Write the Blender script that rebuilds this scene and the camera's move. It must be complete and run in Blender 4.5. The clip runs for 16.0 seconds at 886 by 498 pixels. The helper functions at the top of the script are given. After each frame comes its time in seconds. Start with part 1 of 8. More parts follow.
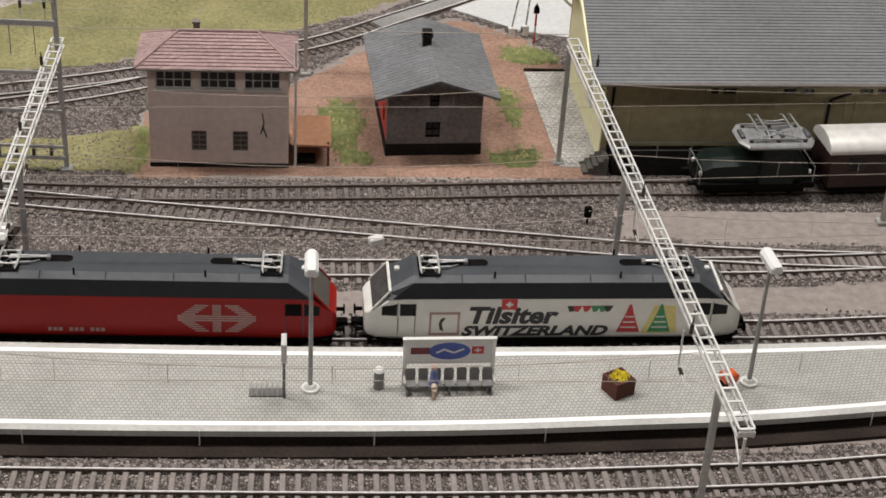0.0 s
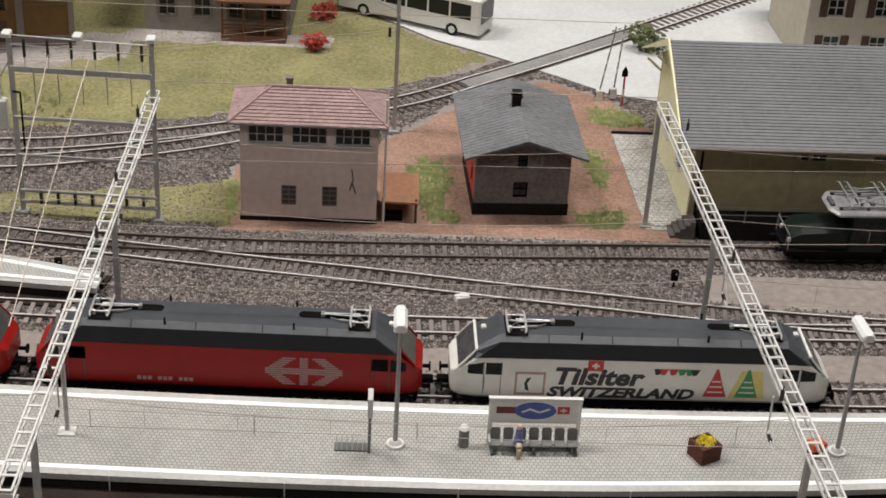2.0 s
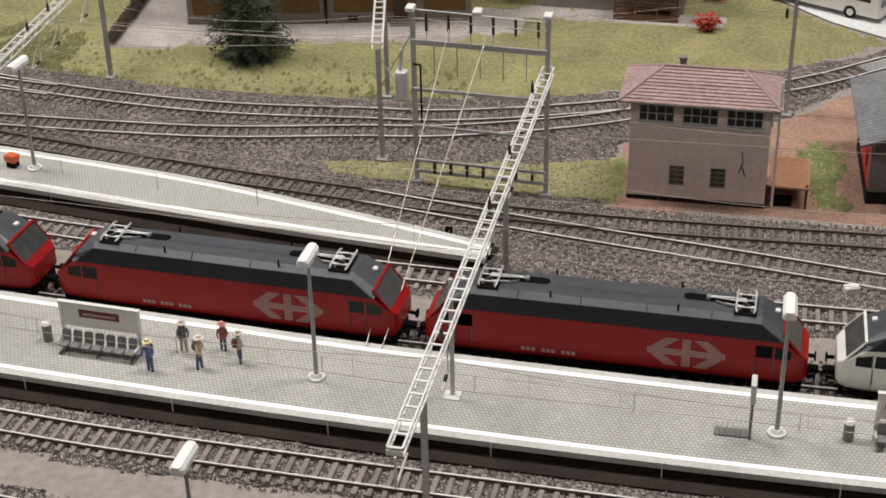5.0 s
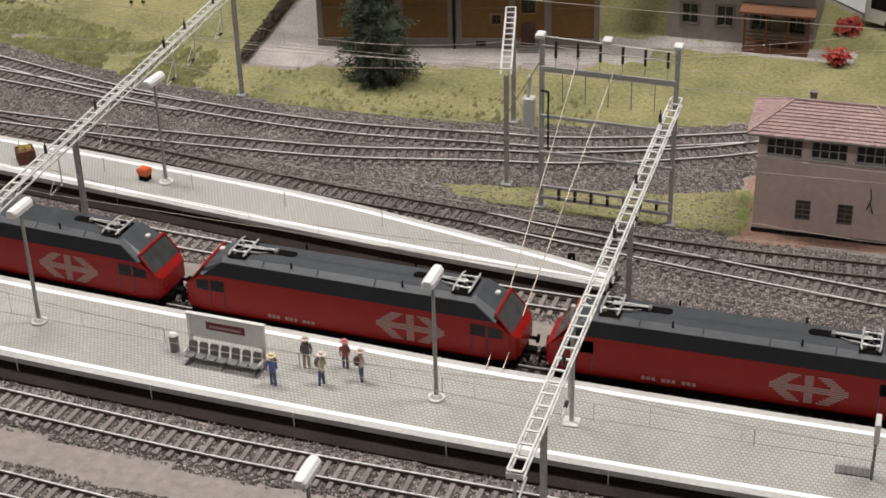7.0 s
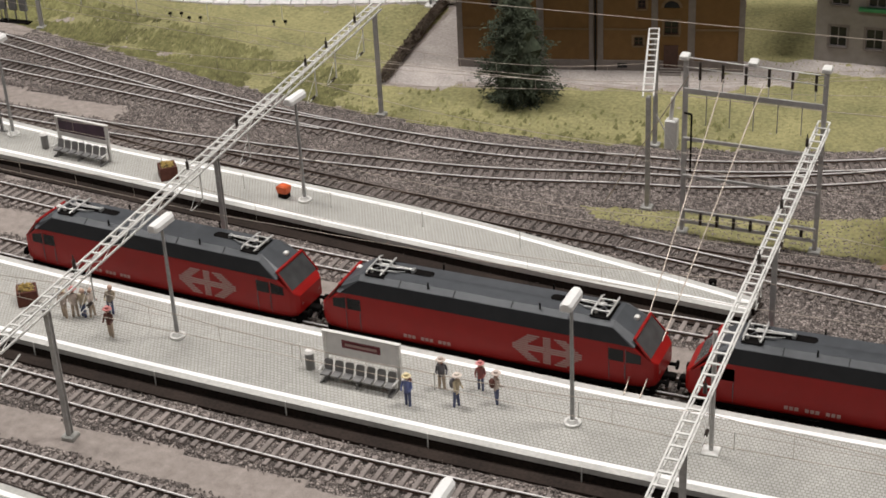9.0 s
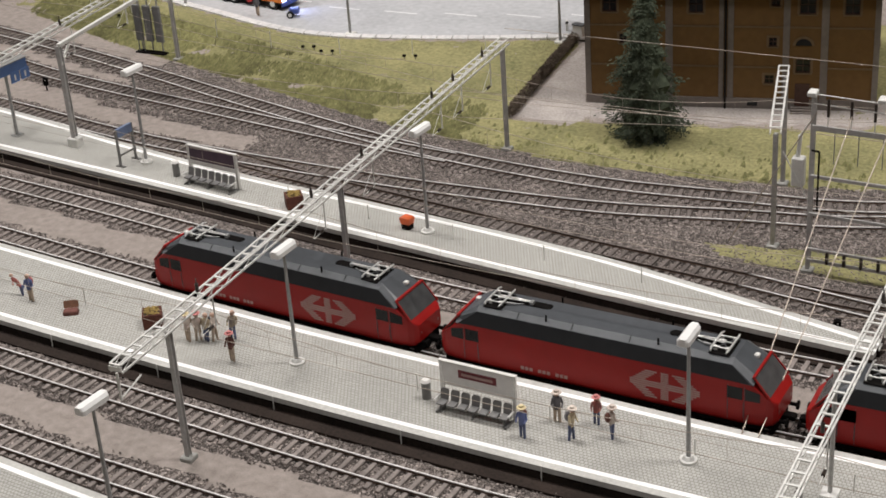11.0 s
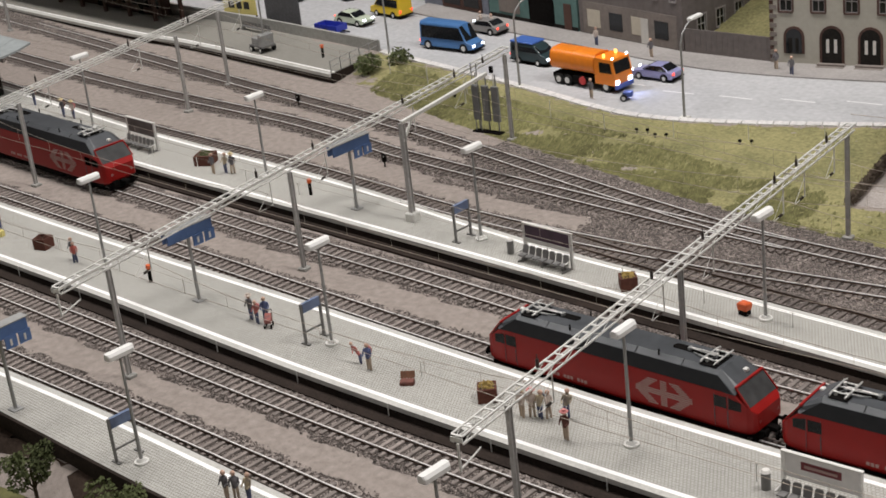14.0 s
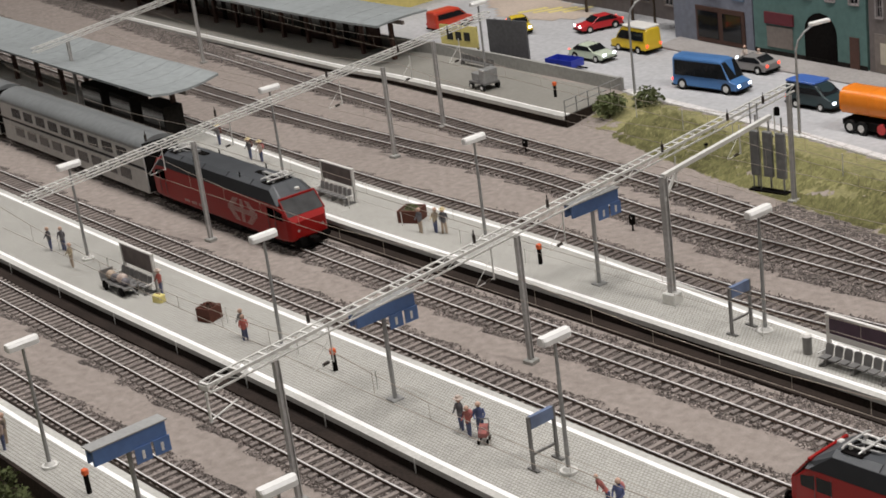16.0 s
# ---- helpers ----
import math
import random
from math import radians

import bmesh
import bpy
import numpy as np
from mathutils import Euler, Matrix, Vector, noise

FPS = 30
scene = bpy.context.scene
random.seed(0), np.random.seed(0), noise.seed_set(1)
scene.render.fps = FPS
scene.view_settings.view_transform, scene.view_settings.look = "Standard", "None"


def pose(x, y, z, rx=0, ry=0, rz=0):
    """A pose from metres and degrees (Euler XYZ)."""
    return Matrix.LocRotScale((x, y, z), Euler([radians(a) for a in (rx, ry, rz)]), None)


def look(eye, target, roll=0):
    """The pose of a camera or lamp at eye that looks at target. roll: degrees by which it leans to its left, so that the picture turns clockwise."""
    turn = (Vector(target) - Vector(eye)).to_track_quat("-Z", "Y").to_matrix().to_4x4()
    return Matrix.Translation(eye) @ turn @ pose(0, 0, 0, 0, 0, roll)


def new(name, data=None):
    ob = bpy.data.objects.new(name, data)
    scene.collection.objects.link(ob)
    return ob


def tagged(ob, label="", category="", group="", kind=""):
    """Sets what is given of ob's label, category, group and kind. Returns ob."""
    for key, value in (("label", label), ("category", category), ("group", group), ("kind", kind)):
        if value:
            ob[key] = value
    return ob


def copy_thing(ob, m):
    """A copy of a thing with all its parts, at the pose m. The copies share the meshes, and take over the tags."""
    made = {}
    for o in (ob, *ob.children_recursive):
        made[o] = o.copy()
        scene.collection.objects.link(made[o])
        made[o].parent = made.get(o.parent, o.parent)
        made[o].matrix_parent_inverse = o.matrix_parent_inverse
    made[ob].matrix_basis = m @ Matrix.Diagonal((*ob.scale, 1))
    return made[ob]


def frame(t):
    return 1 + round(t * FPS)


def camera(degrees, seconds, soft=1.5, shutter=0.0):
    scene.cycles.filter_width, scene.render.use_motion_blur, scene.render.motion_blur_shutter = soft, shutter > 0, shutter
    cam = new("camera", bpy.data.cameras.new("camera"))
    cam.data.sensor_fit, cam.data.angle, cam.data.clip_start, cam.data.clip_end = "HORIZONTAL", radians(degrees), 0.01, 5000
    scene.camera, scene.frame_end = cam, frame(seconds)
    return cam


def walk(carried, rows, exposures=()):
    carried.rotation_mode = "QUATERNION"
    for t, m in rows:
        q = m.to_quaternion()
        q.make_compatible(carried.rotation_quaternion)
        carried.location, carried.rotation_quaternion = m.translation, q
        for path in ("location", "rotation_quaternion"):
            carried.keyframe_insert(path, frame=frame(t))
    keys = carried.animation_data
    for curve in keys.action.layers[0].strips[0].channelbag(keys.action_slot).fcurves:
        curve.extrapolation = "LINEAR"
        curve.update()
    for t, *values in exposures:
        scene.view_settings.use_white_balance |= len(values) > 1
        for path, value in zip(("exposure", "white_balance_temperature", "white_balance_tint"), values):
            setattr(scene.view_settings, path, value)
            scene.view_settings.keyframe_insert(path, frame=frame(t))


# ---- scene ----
S = 1 / 87.0  # the models are built to this scale; all lengths below are full-size metres

cam = camera(30.87, 16.0, 1.7)
PATH = [
    (0, (-0.002, -62.256, 44.647), (5.255, -11.533, 13.031), 3.52),
    (0.5, (-0.015, -62.260, 44.590), (5.201, -11.202, 13.512), 2.89),
    (1, (-0.211, -62.259, 44.589), (4.644, -10.837, 14.057), 3.21),
    (1.5, (-0.453, -62.487, 44.779), (3.568, -10.678, 14.784), 3.59),
    (2, (-0.770, -62.441, 44.630), (1.750, -10.436, 14.812), 3.38),
    (2.5, (-1.022, -62.195, 44.328), (0.114, -10.545, 13.816), 3.17),
    (3, (-1.205, -62.422, 44.579), (-1.632, -11.213, 13.314), 2.78),
    (3.5, (-1.380, -62.473, 44.610), (-3.507, -11.331, 13.305), 2.30),
    (4, (-1.360, -62.305, 44.505), (-5.830, -11.244, 13.316), 0.79),
    (4.5, (-1.967, -62.247, 44.337), (-9.098, -11.429, 13.247), 0.02),
    (5, (-1.737, -62.661, 44.614), (-12.726, -12.284, 13.932), -1.32),
    (5.2, (-1.760, -62.772, 44.693), (-13.713, -12.521, 14.165), -1.54),
    (7.3, (-2.273, -63.251, 44.831), (-18.079, -13.552, 15.163), -1.66),
    (7.5, (-2.297, -63.154, 44.846), (-18.682, -13.619, 15.218), -1.78),
    (8, (-2.549, -63.082, 44.765), (-19.883, -13.860, 15.156), -1.97),
    (8.5, (-2.772, -63.062, 44.784), (-21.157, -13.884, 15.741), -2.38),
    (9, (-2.690, -62.674, 44.271), (-22.636, -13.961, 15.475), -3.10),
    (9.2, (-2.627, -62.677, 44.333), (-23.157, -14.280, 15.414), -3.32),
    (11.3, (-1.885, -62.597, 43.614), (-27.185, -15.319, 16.694), -4.69),
    (11.5, (-2.226, -62.733, 43.512), (-27.853, -15.570, 16.698), -5.00),
    (12, (-2.438, -62.845, 43.743), (-29.163, -16.266, 16.982), -4.99),
    (12.5, (-2.574, -63.099, 43.858), (-30.942, -16.816, 18.301), -5.10),
    (13, (-3.068, -63.342, 43.678), (-33.577, -18.081, 18.766), -5.45),
    (13.5, (-3.341, -63.471, 43.538), (-35.703, -19.262, 19.078), -6.07),
    (14, (-3.786, -63.462, 43.477), (-38.614, -20.490, 20.229), -6.78),
    (14.5, (-3.153, -63.556, 43.876), (-40.484, -21.840, 22.283), -7.19),
    (15, (-8.263, -58.346, 41.549), (-47.492, -17.779, 21.167), -7.34),
    (15.5, (-15.935, -50.754, 38.259), (-55.671, -10.403, 18.437), -7.37),
    (16, (-21.241, -46.726, 35.830), (-62.291, -8.078, 15.305), -7.66),
]
walk(cam, [(t, look(Vector(eye) * S, Vector(target) * S, roll)) for t, eye, target, roll in PATH], [(0, 0.08), (5, 0.08), (9, 0.04), (11.5, 0.0), (16, -0.04)])

# ---- light: a hall lit by a row of ceiling lamps, plus an added front fill ----
world = bpy.data.worlds.new("hall_air")
world.use_nodes = True
world.node_tree.nodes["Background"].inputs[0].default_value = (1.0, 0.97, 0.95, 1)
world.node_tree.nodes["Background"].inputs[1].default_value = 0.006
scene.world = world
scene.view_settings.exposure = 0.0


def ceiling_lamp(x, y, z, sx, sy, watts):
    d = bpy.data.lights.new("ceiling_lamp", "AREA")
    d.shape, d.size, d.size_y, d.energy, d.color = "RECTANGLE", sx, sy, watts, (1.0, 0.962, 0.945)
    ob = new("ceiling_lamp", d)
    ob.location = (x, y, z)
    return ob


for lx, watts in ((-2.2, 18), (-0.9, 24), (0.4, 24.5)):
    ceiling_lamp(lx, 0.3, 1.9, 0.7, 0.25, watts)
    # added fill, no real lamp: stands in for bounced light from the front
    front_fill = ceiling_lamp(lx, -1.15, 1.75, 0.9, 0.3, watts * 0.20)
    front_fill.rotation_euler = (radians(35), 0, 0)

# ---- mesh tools ----
RNG = random.Random(7)


class M:
    """Collects faces of one mesh, in full-size metres."""

    def __init__(self):
        self.v, self.f, self.s = [], [], []

    def add(self, verts, faces, smooth=False):
        n = len(self.v)
        self.v += [tuple(p) for p in verts]
        self.f += [tuple(n + i for i in f) for f in faces]
        self.s += [smooth] * len(faces)
        return self

    def box(self, x0, x1, y0, y1, z0, z1, bev=0.0):
        if bev > 0:
            b = bev
            xs, ys = (x0, x0 + b, x1 - b, x1), (y0, y0 + b, y1 - b, y1)
            ring = lambda z, i: [(xs[1 - i], ys[0 + i], z), (xs[2 + i], ys[0 + i], z), (xs[3 - i], ys[1 - i], z), (xs[3 - i], ys[2 + i], z),
                                 (xs[2 + i], ys[3 - i], z), (xs[1 - i], ys[3 - i], z), (xs[0 + i], ys[2 + i], z), (xs[0 + i], ys[1 - i], z)]
            low = [(xs[1], ys[0], z0), (xs[2], ys[0], z0), (xs[3], ys[1], z0), (xs[3], ys[2], z0), (xs[2], ys[3], z0), (xs[1], ys[3], z0), (xs[0], ys[2], z0), (xs[0], ys[1], z0)]
            mid = [(p[0], p[1], z1 - b) for p in low]
            cx, cy = (x0 + x1) / 2, (y0 + y1) / 2
            fx, fy = 1 - 2 * b / max(x1 - x0, 1e-6), 1 - 2 * b / max(y1 - y0, 1e-6)
            top = [(cx + (p[0] - cx) * fx, cy + (p[1] - cy) * fy, z1) for p in low]
            fs = [tuple(range(7, -1, -1)), tuple(range(16, 24))]
            for k in range(8):
                j = (k + 1) % 8
                fs += [(k, j, 8 + j, 8 + k), (8 + k, 8 + j, 16 + j, 16 + k)]
            return self.add(low + mid + top, fs)
        vs = [(x, y, z) for z in (z0, z1) for x, y in ((x0, y0), (x1, y0), (x1, y1), (x0, y1))]
        return self.add(vs, [(3, 2, 1, 0), (4, 5, 6, 7), (0, 1, 5, 4), (1, 2, 6, 5), (2, 3, 7, 6), (3, 0, 4, 7)])

    def cyl(self, p, q, r, r2=None, n=10, caps=True, smooth=True):
        p, q = Vector(p), Vector(q)
        r2 = r if r2 is None else r2
        d = (q - p).normalized()
        a = d.orthogonal().normalized()
        b = d.cross(a)
        vs = [p + (a * math.cos(2 * math.pi * k / n) + b * math.sin(2 * math.pi * k / n)) * r for k in range(n)]
        vs += [q + (a * math.cos(2 * math.pi * k / n) + b * math.sin(2 * math.pi * k / n)) * r2 for k in range(n)]
        self.add(vs, [(k, (k + 1) % n, n + (k + 1) % n, n + k) for k in range(n)], smooth)
        if caps:
            self.add(vs[:n], [tuple(range(n - 1, -1, -1))])
            self.add(vs[n:], [tuple(range(n))])
        return self

    def bar(self, p, q, w, h):
        """A square bar from p to q, w wide (level) and h high."""
        p, q = Vector(p), Vector(q)
        d = (q - p).normalized()
        side = d.cross(Vector((0, 0, 1)))
        side = side.normalized() if side.length > 1e-4 else Vector((1, 0, 0))
        up = side.cross(d).normalized()
        o = [side * (sx * w / 2) + up * (sz * h / 2) for sx, sz in ((-1, -1), (1, -1), (1, 1), (-1, 1))]
        return self.add([p + k for k in o] + [q + k for k in o], [(3, 2, 1, 0), (4, 5, 6, 7), (0, 1, 5, 4), (1, 2, 6, 5), (2, 3, 7, 6), (3, 0, 4, 7)])

    def prism(self, poly, a, b, axis="x", smooth=False):
        """A polygon drawn out from a to b along an axis; the polygon's two numbers are the other two axes in order."""
        n = len(poly)
        put = {"x": lambda u, v, w: (w, u, v), "y": lambda u, v, w: (u, w, v), "z": lambda u, v, w: (u, v, w)}[axis]
        vs = [put(u, v, a) for u, v in poly] + [put(u, v, b) for u, v in poly]
        self.add(vs, [(k, (k + 1) % n, n + (k + 1) % n, n + k) for k in range(n)], smooth)
        return self.add(vs, [tuple(range(n - 1, -1, -1)), tuple(range(n, 2 * n))])

    def loft(self, rings, smooth=False, caps=True):
        n = len(rings[0])
        vs = [p for r in rings for p in r]
        fs = [(i * n + k, i * n + (k + 1) % n, (i + 1) * n + (k + 1) % n, (i + 1) * n + k) for i in range(len(rings) - 1) for k in range(n)]
        self.add(vs, fs, smooth)
        if caps:
            self.add(rings[0], [tuple(range(n - 1, -1, -1))])
            self.add(rings[-1], [tuple(range(n))])
        return self

    def sweep(self, path, profile, smooth=False, caps=True):
        """A closed profile of (across, up) carried along a level path of (x, y, z); across is to the path's left."""
        rings = []
        for i, p in enumerate(path):
            a, b = path[max(i - 1, 0)], path[min(i + 1, len(path) - 1)]
            d = Vector((b[0] - a[0], b[1] - a[1], 0)).normalized()
            rings.append([(p[0] - d.y * u, p[1] + d.x * u, p[2] + w) for u, w in profile])
        return self.loft(rings, smooth, caps)

    def ball(self, c, r, n=8, m=5, squash=(1, 1, 1)):
        vs, fs = [(c[0], c[1], c[2] - r * squash[2])], []
        for i in range(1, m):
            a = math.pi * i / m - math.pi / 2
            vs += [(c[0] + r * squash[0] * math.cos(a) * math.cos(2 * math.pi * k / n), c[1] + r * squash[1] * math.cos(a) * math.sin(2 * math.pi * k / n), c[2] + r * squash[2] * math.sin(a)) for k in range(n)]
        vs.append((c[0], c[1], c[2] + r * squash[2]))
        for k in range(n):
            j = (k + 1) % n
            fs.append((0, 1 + j, 1 + k))
            fs.append((len(vs) - 1, len(vs) - 1 - n + k, len(vs) - 1 - n + j))
            fs += [(1 + i * n + k, 1 + i * n + j, 1 + (i + 1) * n + j, 1 + (i + 1) * n + k) for i in range(m - 2)]
        return self.add(vs, fs, True)

    def shift(self, x=0, y=0, z=0, rz=0):
        c, s = math.cos(radians(rz)), math.sin(radians(rz))
        self.v = [(p[0] * c - p[1] * s + x, p[0] * s + p[1] * c + y, p[2] + z) for p in self.v]
        return self

    def mesh(self, name, mat):
        me = bpy.data.meshes.new(name)
        me.from_pydata([(a * S, b * S, c * S) for a, b, c in self.v], [], self.f)
        me.polygons.foreach_set("use_smooth", self.s)
        me.materials.append(mat)
        me.update()
        return me


def thing(name, x, y, z, rz=0, label="", category="", group="", kind=""):
    ob = new(name)
    ob.empty_display_size = 0.005
    ob.matrix_basis = pose(x * S, y * S, z * S, 0, 0, rz)
    return tagged(ob, label, category, group, kind)


def part(name, m, mat, parent, label="", at=None):
    ob = new(name, m if isinstance(m, bpy.types.Mesh) else m.mesh(name, mat))
    ob.parent = parent
    if at:
        ob.matrix_basis = pose(at[0] * S, at[1] * S, at[2] * S, 0, 0, at[3] if len(at) > 3 else 0)
    return tagged(ob, label)


def solo(name, m, mat, x=0, y=0, z=0, rz=0, label="", category="", group="", kind=""):
    ob = new(name, m.mesh(name, mat))
    ob.matrix_basis = pose(x * S, y * S, z * S, 0, 0, rz)
    return tagged(ob, label, category, group, kind)


def again(ob, x, y, z, rz=0):
    return copy_thing(ob, pose(x * S, y * S, z * S, 0, 0, rz))


def curve(points, step=1.0):
    """A smooth level line through the points, cut into even steps."""
    p = [Vector((a, b)) for a, b in points]
    p = [2 * p[0] - p[1]] + p + [2 * p[-1] - p[-2]]
    fine = []
    for i in range(1, len(p) - 2):
        for k in range(40):
            t = k / 40
            fine.append(0.5 * (2 * p[i] + (p[i + 1] - p[i - 1]) * t + (2 * p[i - 1] - 5 * p[i] + 4 * p[i + 1] - p[i + 2]) * t * t + (3 * p[i] - p[i - 1] - 3 * p[i + 1] + p[i + 2]) * t ** 3))
    fine.append(p[-2])
    far = [0.0]
    for a, b in zip(fine, fine[1:]):
        far.append(far[-1] + (b - a).length)
    n = max(int(far[-1] / step), 1)
    s = np.linspace(0, far[-1], n + 1)
    return list(zip(np.interp(s, far, [q.x for q in fine]).tolist(), np.interp(s, far, [q.y for q in fine]).tolist()))


LINE_CACHE = {}


def y_on(line, x):
    key = id(line)
    if key not in LINE_CACHE:
        LINE_CACHE[key] = (line, [p[0] for p in line], [p[1] for p in line])
    _, xs, ys = LINE_CACHE[key]
    i, hi = 0, len(xs)
    while i < hi:
        mid = (i + hi) // 2
        if x < xs[mid]:
            hi = mid
        else:
            i = mid + 1
    if i == 0:
        return ys[0]
    if i == len(xs):
        return ys[-1]
    f = (x - xs[i - 1]) / max(xs[i] - xs[i - 1], 1e-9)
    return ys[i - 1] + (ys[i] - ys[i - 1]) * f


def heading(line, x):
    return math.degrees(math.atan2(y_on(line, x + 1) - y_on(line, x - 1), 2))


def offset(line, d):
    out = []
    for i, p in enumerate(line):
        a, b = line[max(i - 1, 0)], line[min(i + 1, len(line) - 1)]
        t = Vector((b[0] - a[0], b[1] - a[1])).normalized()
        out.append((p[0] - t.y * d, p[1] + t.x * d))
    return out

# ---- materials ----
def material(name, colour, rough=0.6, metal=0.0, vary=0.15, grain=40.0, bump=0.0, second=None, spec=0.5, island=0.0, rand=0.0):
    """A surface with variation at two scales. grain: marks per full-size metre."""
    mat = bpy.data.materials.new(name)
    mat.use_nodes = True
    nt = mat.node_tree
    b = nt.nodes["Principled BSDF"]
    b.inputs["Roughness"].default_value, b.inputs["Metallic"].default_value = rough, metal
    b.inputs["Specular IOR Level"].default_value = spec * (0.4 if rough >= 0.8 else 1.0)  # dusty surfaces hardly shine
    geo = nt.nodes.new("ShaderNodeNewGeometry")

    def noise_tex(scale, detail=3.0):
        n = nt.nodes.new("ShaderNodeTexNoise")
        n.inputs["Scale"].default_value, n.inputs["Detail"].default_value = scale, detail
        nt.links.new(geo.outputs["Position"], n.inputs["Vector"])
        return n.outputs["Fac"]

    fine, wide = noise_tex(grain * 87.0, 2.0), noise_tex(grain * 87.0 / 14.0, 4.0)
    mix = nt.nodes.new("ShaderNodeMath")
    mix.operation = "ADD"
    nt.links.new(fine, mix.inputs[0]), nt.links.new(wide, mix.inputs[1])
    ramp = nt.nodes.new("ShaderNodeMapRange")
    ramp.inputs["From Min"].default_value, ramp.inputs["From Max"].default_value = 0.6, 1.4
    nt.links.new(mix.outputs[0], ramp.inputs["Value"])
    cm = nt.nodes.new("ShaderNodeMix")
    cm.data_type = "RGBA"
    dark = second or tuple(c * (1 - 2 * vary) for c in colour)
    light = tuple(min(c * (1 + vary), 1) for c in colour)
    cm.inputs["A"].default_value, cm.inputs["B"].default_value = (*dark, 1), (*light, 1)
    nt.links.new(ramp.outputs["Result"], cm.inputs["Factor"])
    out = cm.outputs["Result"]
    if rand or island:
        info = nt.nodes.new("ShaderNodeObjectInfo") if rand else geo
        hsv = nt.nodes.new("ShaderNodeHueSaturation")
        rm = nt.nodes.new("ShaderNodeMapRange")
        rm.inputs["To Min"].default_value, rm.inputs["To Max"].default_value = 1 - rand - island, 1 + rand + island
        nt.links.new(info.outputs["Random" if rand else "Random Per Island"], rm.inputs["Value"]), nt.links.new(rm.outputs["Result"], hsv.inputs["Value"])
        nt.links.new(out, hsv.inputs["Color"])
        out = hsv.outputs["Color"]
    nt.links.new(out, b.inputs["Base Color"])
    if bump:
        bp = nt.nodes.new("ShaderNodeBump")
        bp.inputs["Strength"].default_value, bp.inputs["Distance"].default_value = bump, 0.05 / 87.0
        nt.links.new(mix.outputs[0], bp.inputs["Height"]), nt.links.new(bp.outputs["Normal"], b.inputs["Normal"])
    return mat


def lamp_mat(name, colour, strength):
    mat = bpy.data.materials.new(name)
    mat.use_nodes = True
    b = mat.node_tree.nodes["Principled BSDF"]
    b.inputs["Base Color"].default_value = (*colour, 1)
    b.inputs["Emission Color"].default_value, b.inputs["Emission Strength"].default_value = (*colour, 1), strength
    return mat


SAND = material("sand", (0.325, 0.28, 0.25), 0.95, vary=0.2, grain=26, bump=0.5)
BALLAST = material("ballast", (0.278, 0.238, 0.214), 0.95, vary=0.2, grain=3, bump=0.6)
PALE_SLEEPER = material("pale_sleeper", (0.255, 0.22, 0.20), 0.85, vary=0.2, grain=8, bump=0.3, rand=0.12)
SLEEPER = material("sleeper", (0.165, 0.14, 0.127), 0.85, vary=0.2, grain=8, bump=0.3, rand=0.12)
# near-white base colour paints the lamps' glint on the rail heads
RAIL = material("rail", (0.90, 0.87, 0.84), 0.3, 0.1, vary=0.1, grain=3)
DULLRAIL = material("dull_rail", (0.20, 0.165, 0.145), 0.55, 0.2, vary=0.3, grain=3)
RUST = material("rail_rust", (0.09, 0.06, 0.045), 0.8, vary=0.25, grain=10)
PAVING = material("paving", (0.435, 0.427, 0.394), 0.85, vary=0.07, grain=3, bump=0.2, rand=0.03)
EDGE = material("edge_slab", (0.52, 0.51, 0.475), 0.8, vary=0.12, grain=5, bump=0.2)
WHITE_LINE = material("white_line", (0.95, 0.94, 0.91), 0.6, vary=0.05, grain=5)
# platform walls, and the strip that paints the shade at their foot
WALL_AND_SHADE = material("platform_wall", (0.031, 0.022, 0.0175), 0.9, vary=0.3, grain=6, bump=0.3)
GRASS = material("grass_ground", (0.272, 0.246, 0.118), 0.95, vary=0.3, grain=3.5, bump=0.8, second=(0.125, 0.125, 0.058))
ROAD = material("road", (0.455, 0.455, 0.46), 0.8, vary=0.12, grain=2, bump=0.15)
STEEL = material("galvanised_steel", (0.36, 0.36, 0.35), 0.5, 0.4, vary=0.12, grain=5)
LIGHTSTEEL = material("pale_steel", (0.72, 0.71, 0.67), 0.5, 0.1, vary=0.1, grain=5)
RED = material("red_paint", (0.285, 0.0095, 0.008), 0.4, vary=0.06, grain=1.2, spec=0.25)
ROOFGREY = material("grey_roof_paint", (0.068, 0.073, 0.079), 0.42, vary=0.12, grain=2)
DARKBAND = material("dark_band", (0.014, 0.0145, 0.016), 0.6, vary=0.15, grain=2, spec=0.3)
BLACK = material("black_frame", (0.009, 0.008, 0.0075), 0.9, vary=0.3, grain=4, spec=0.1)


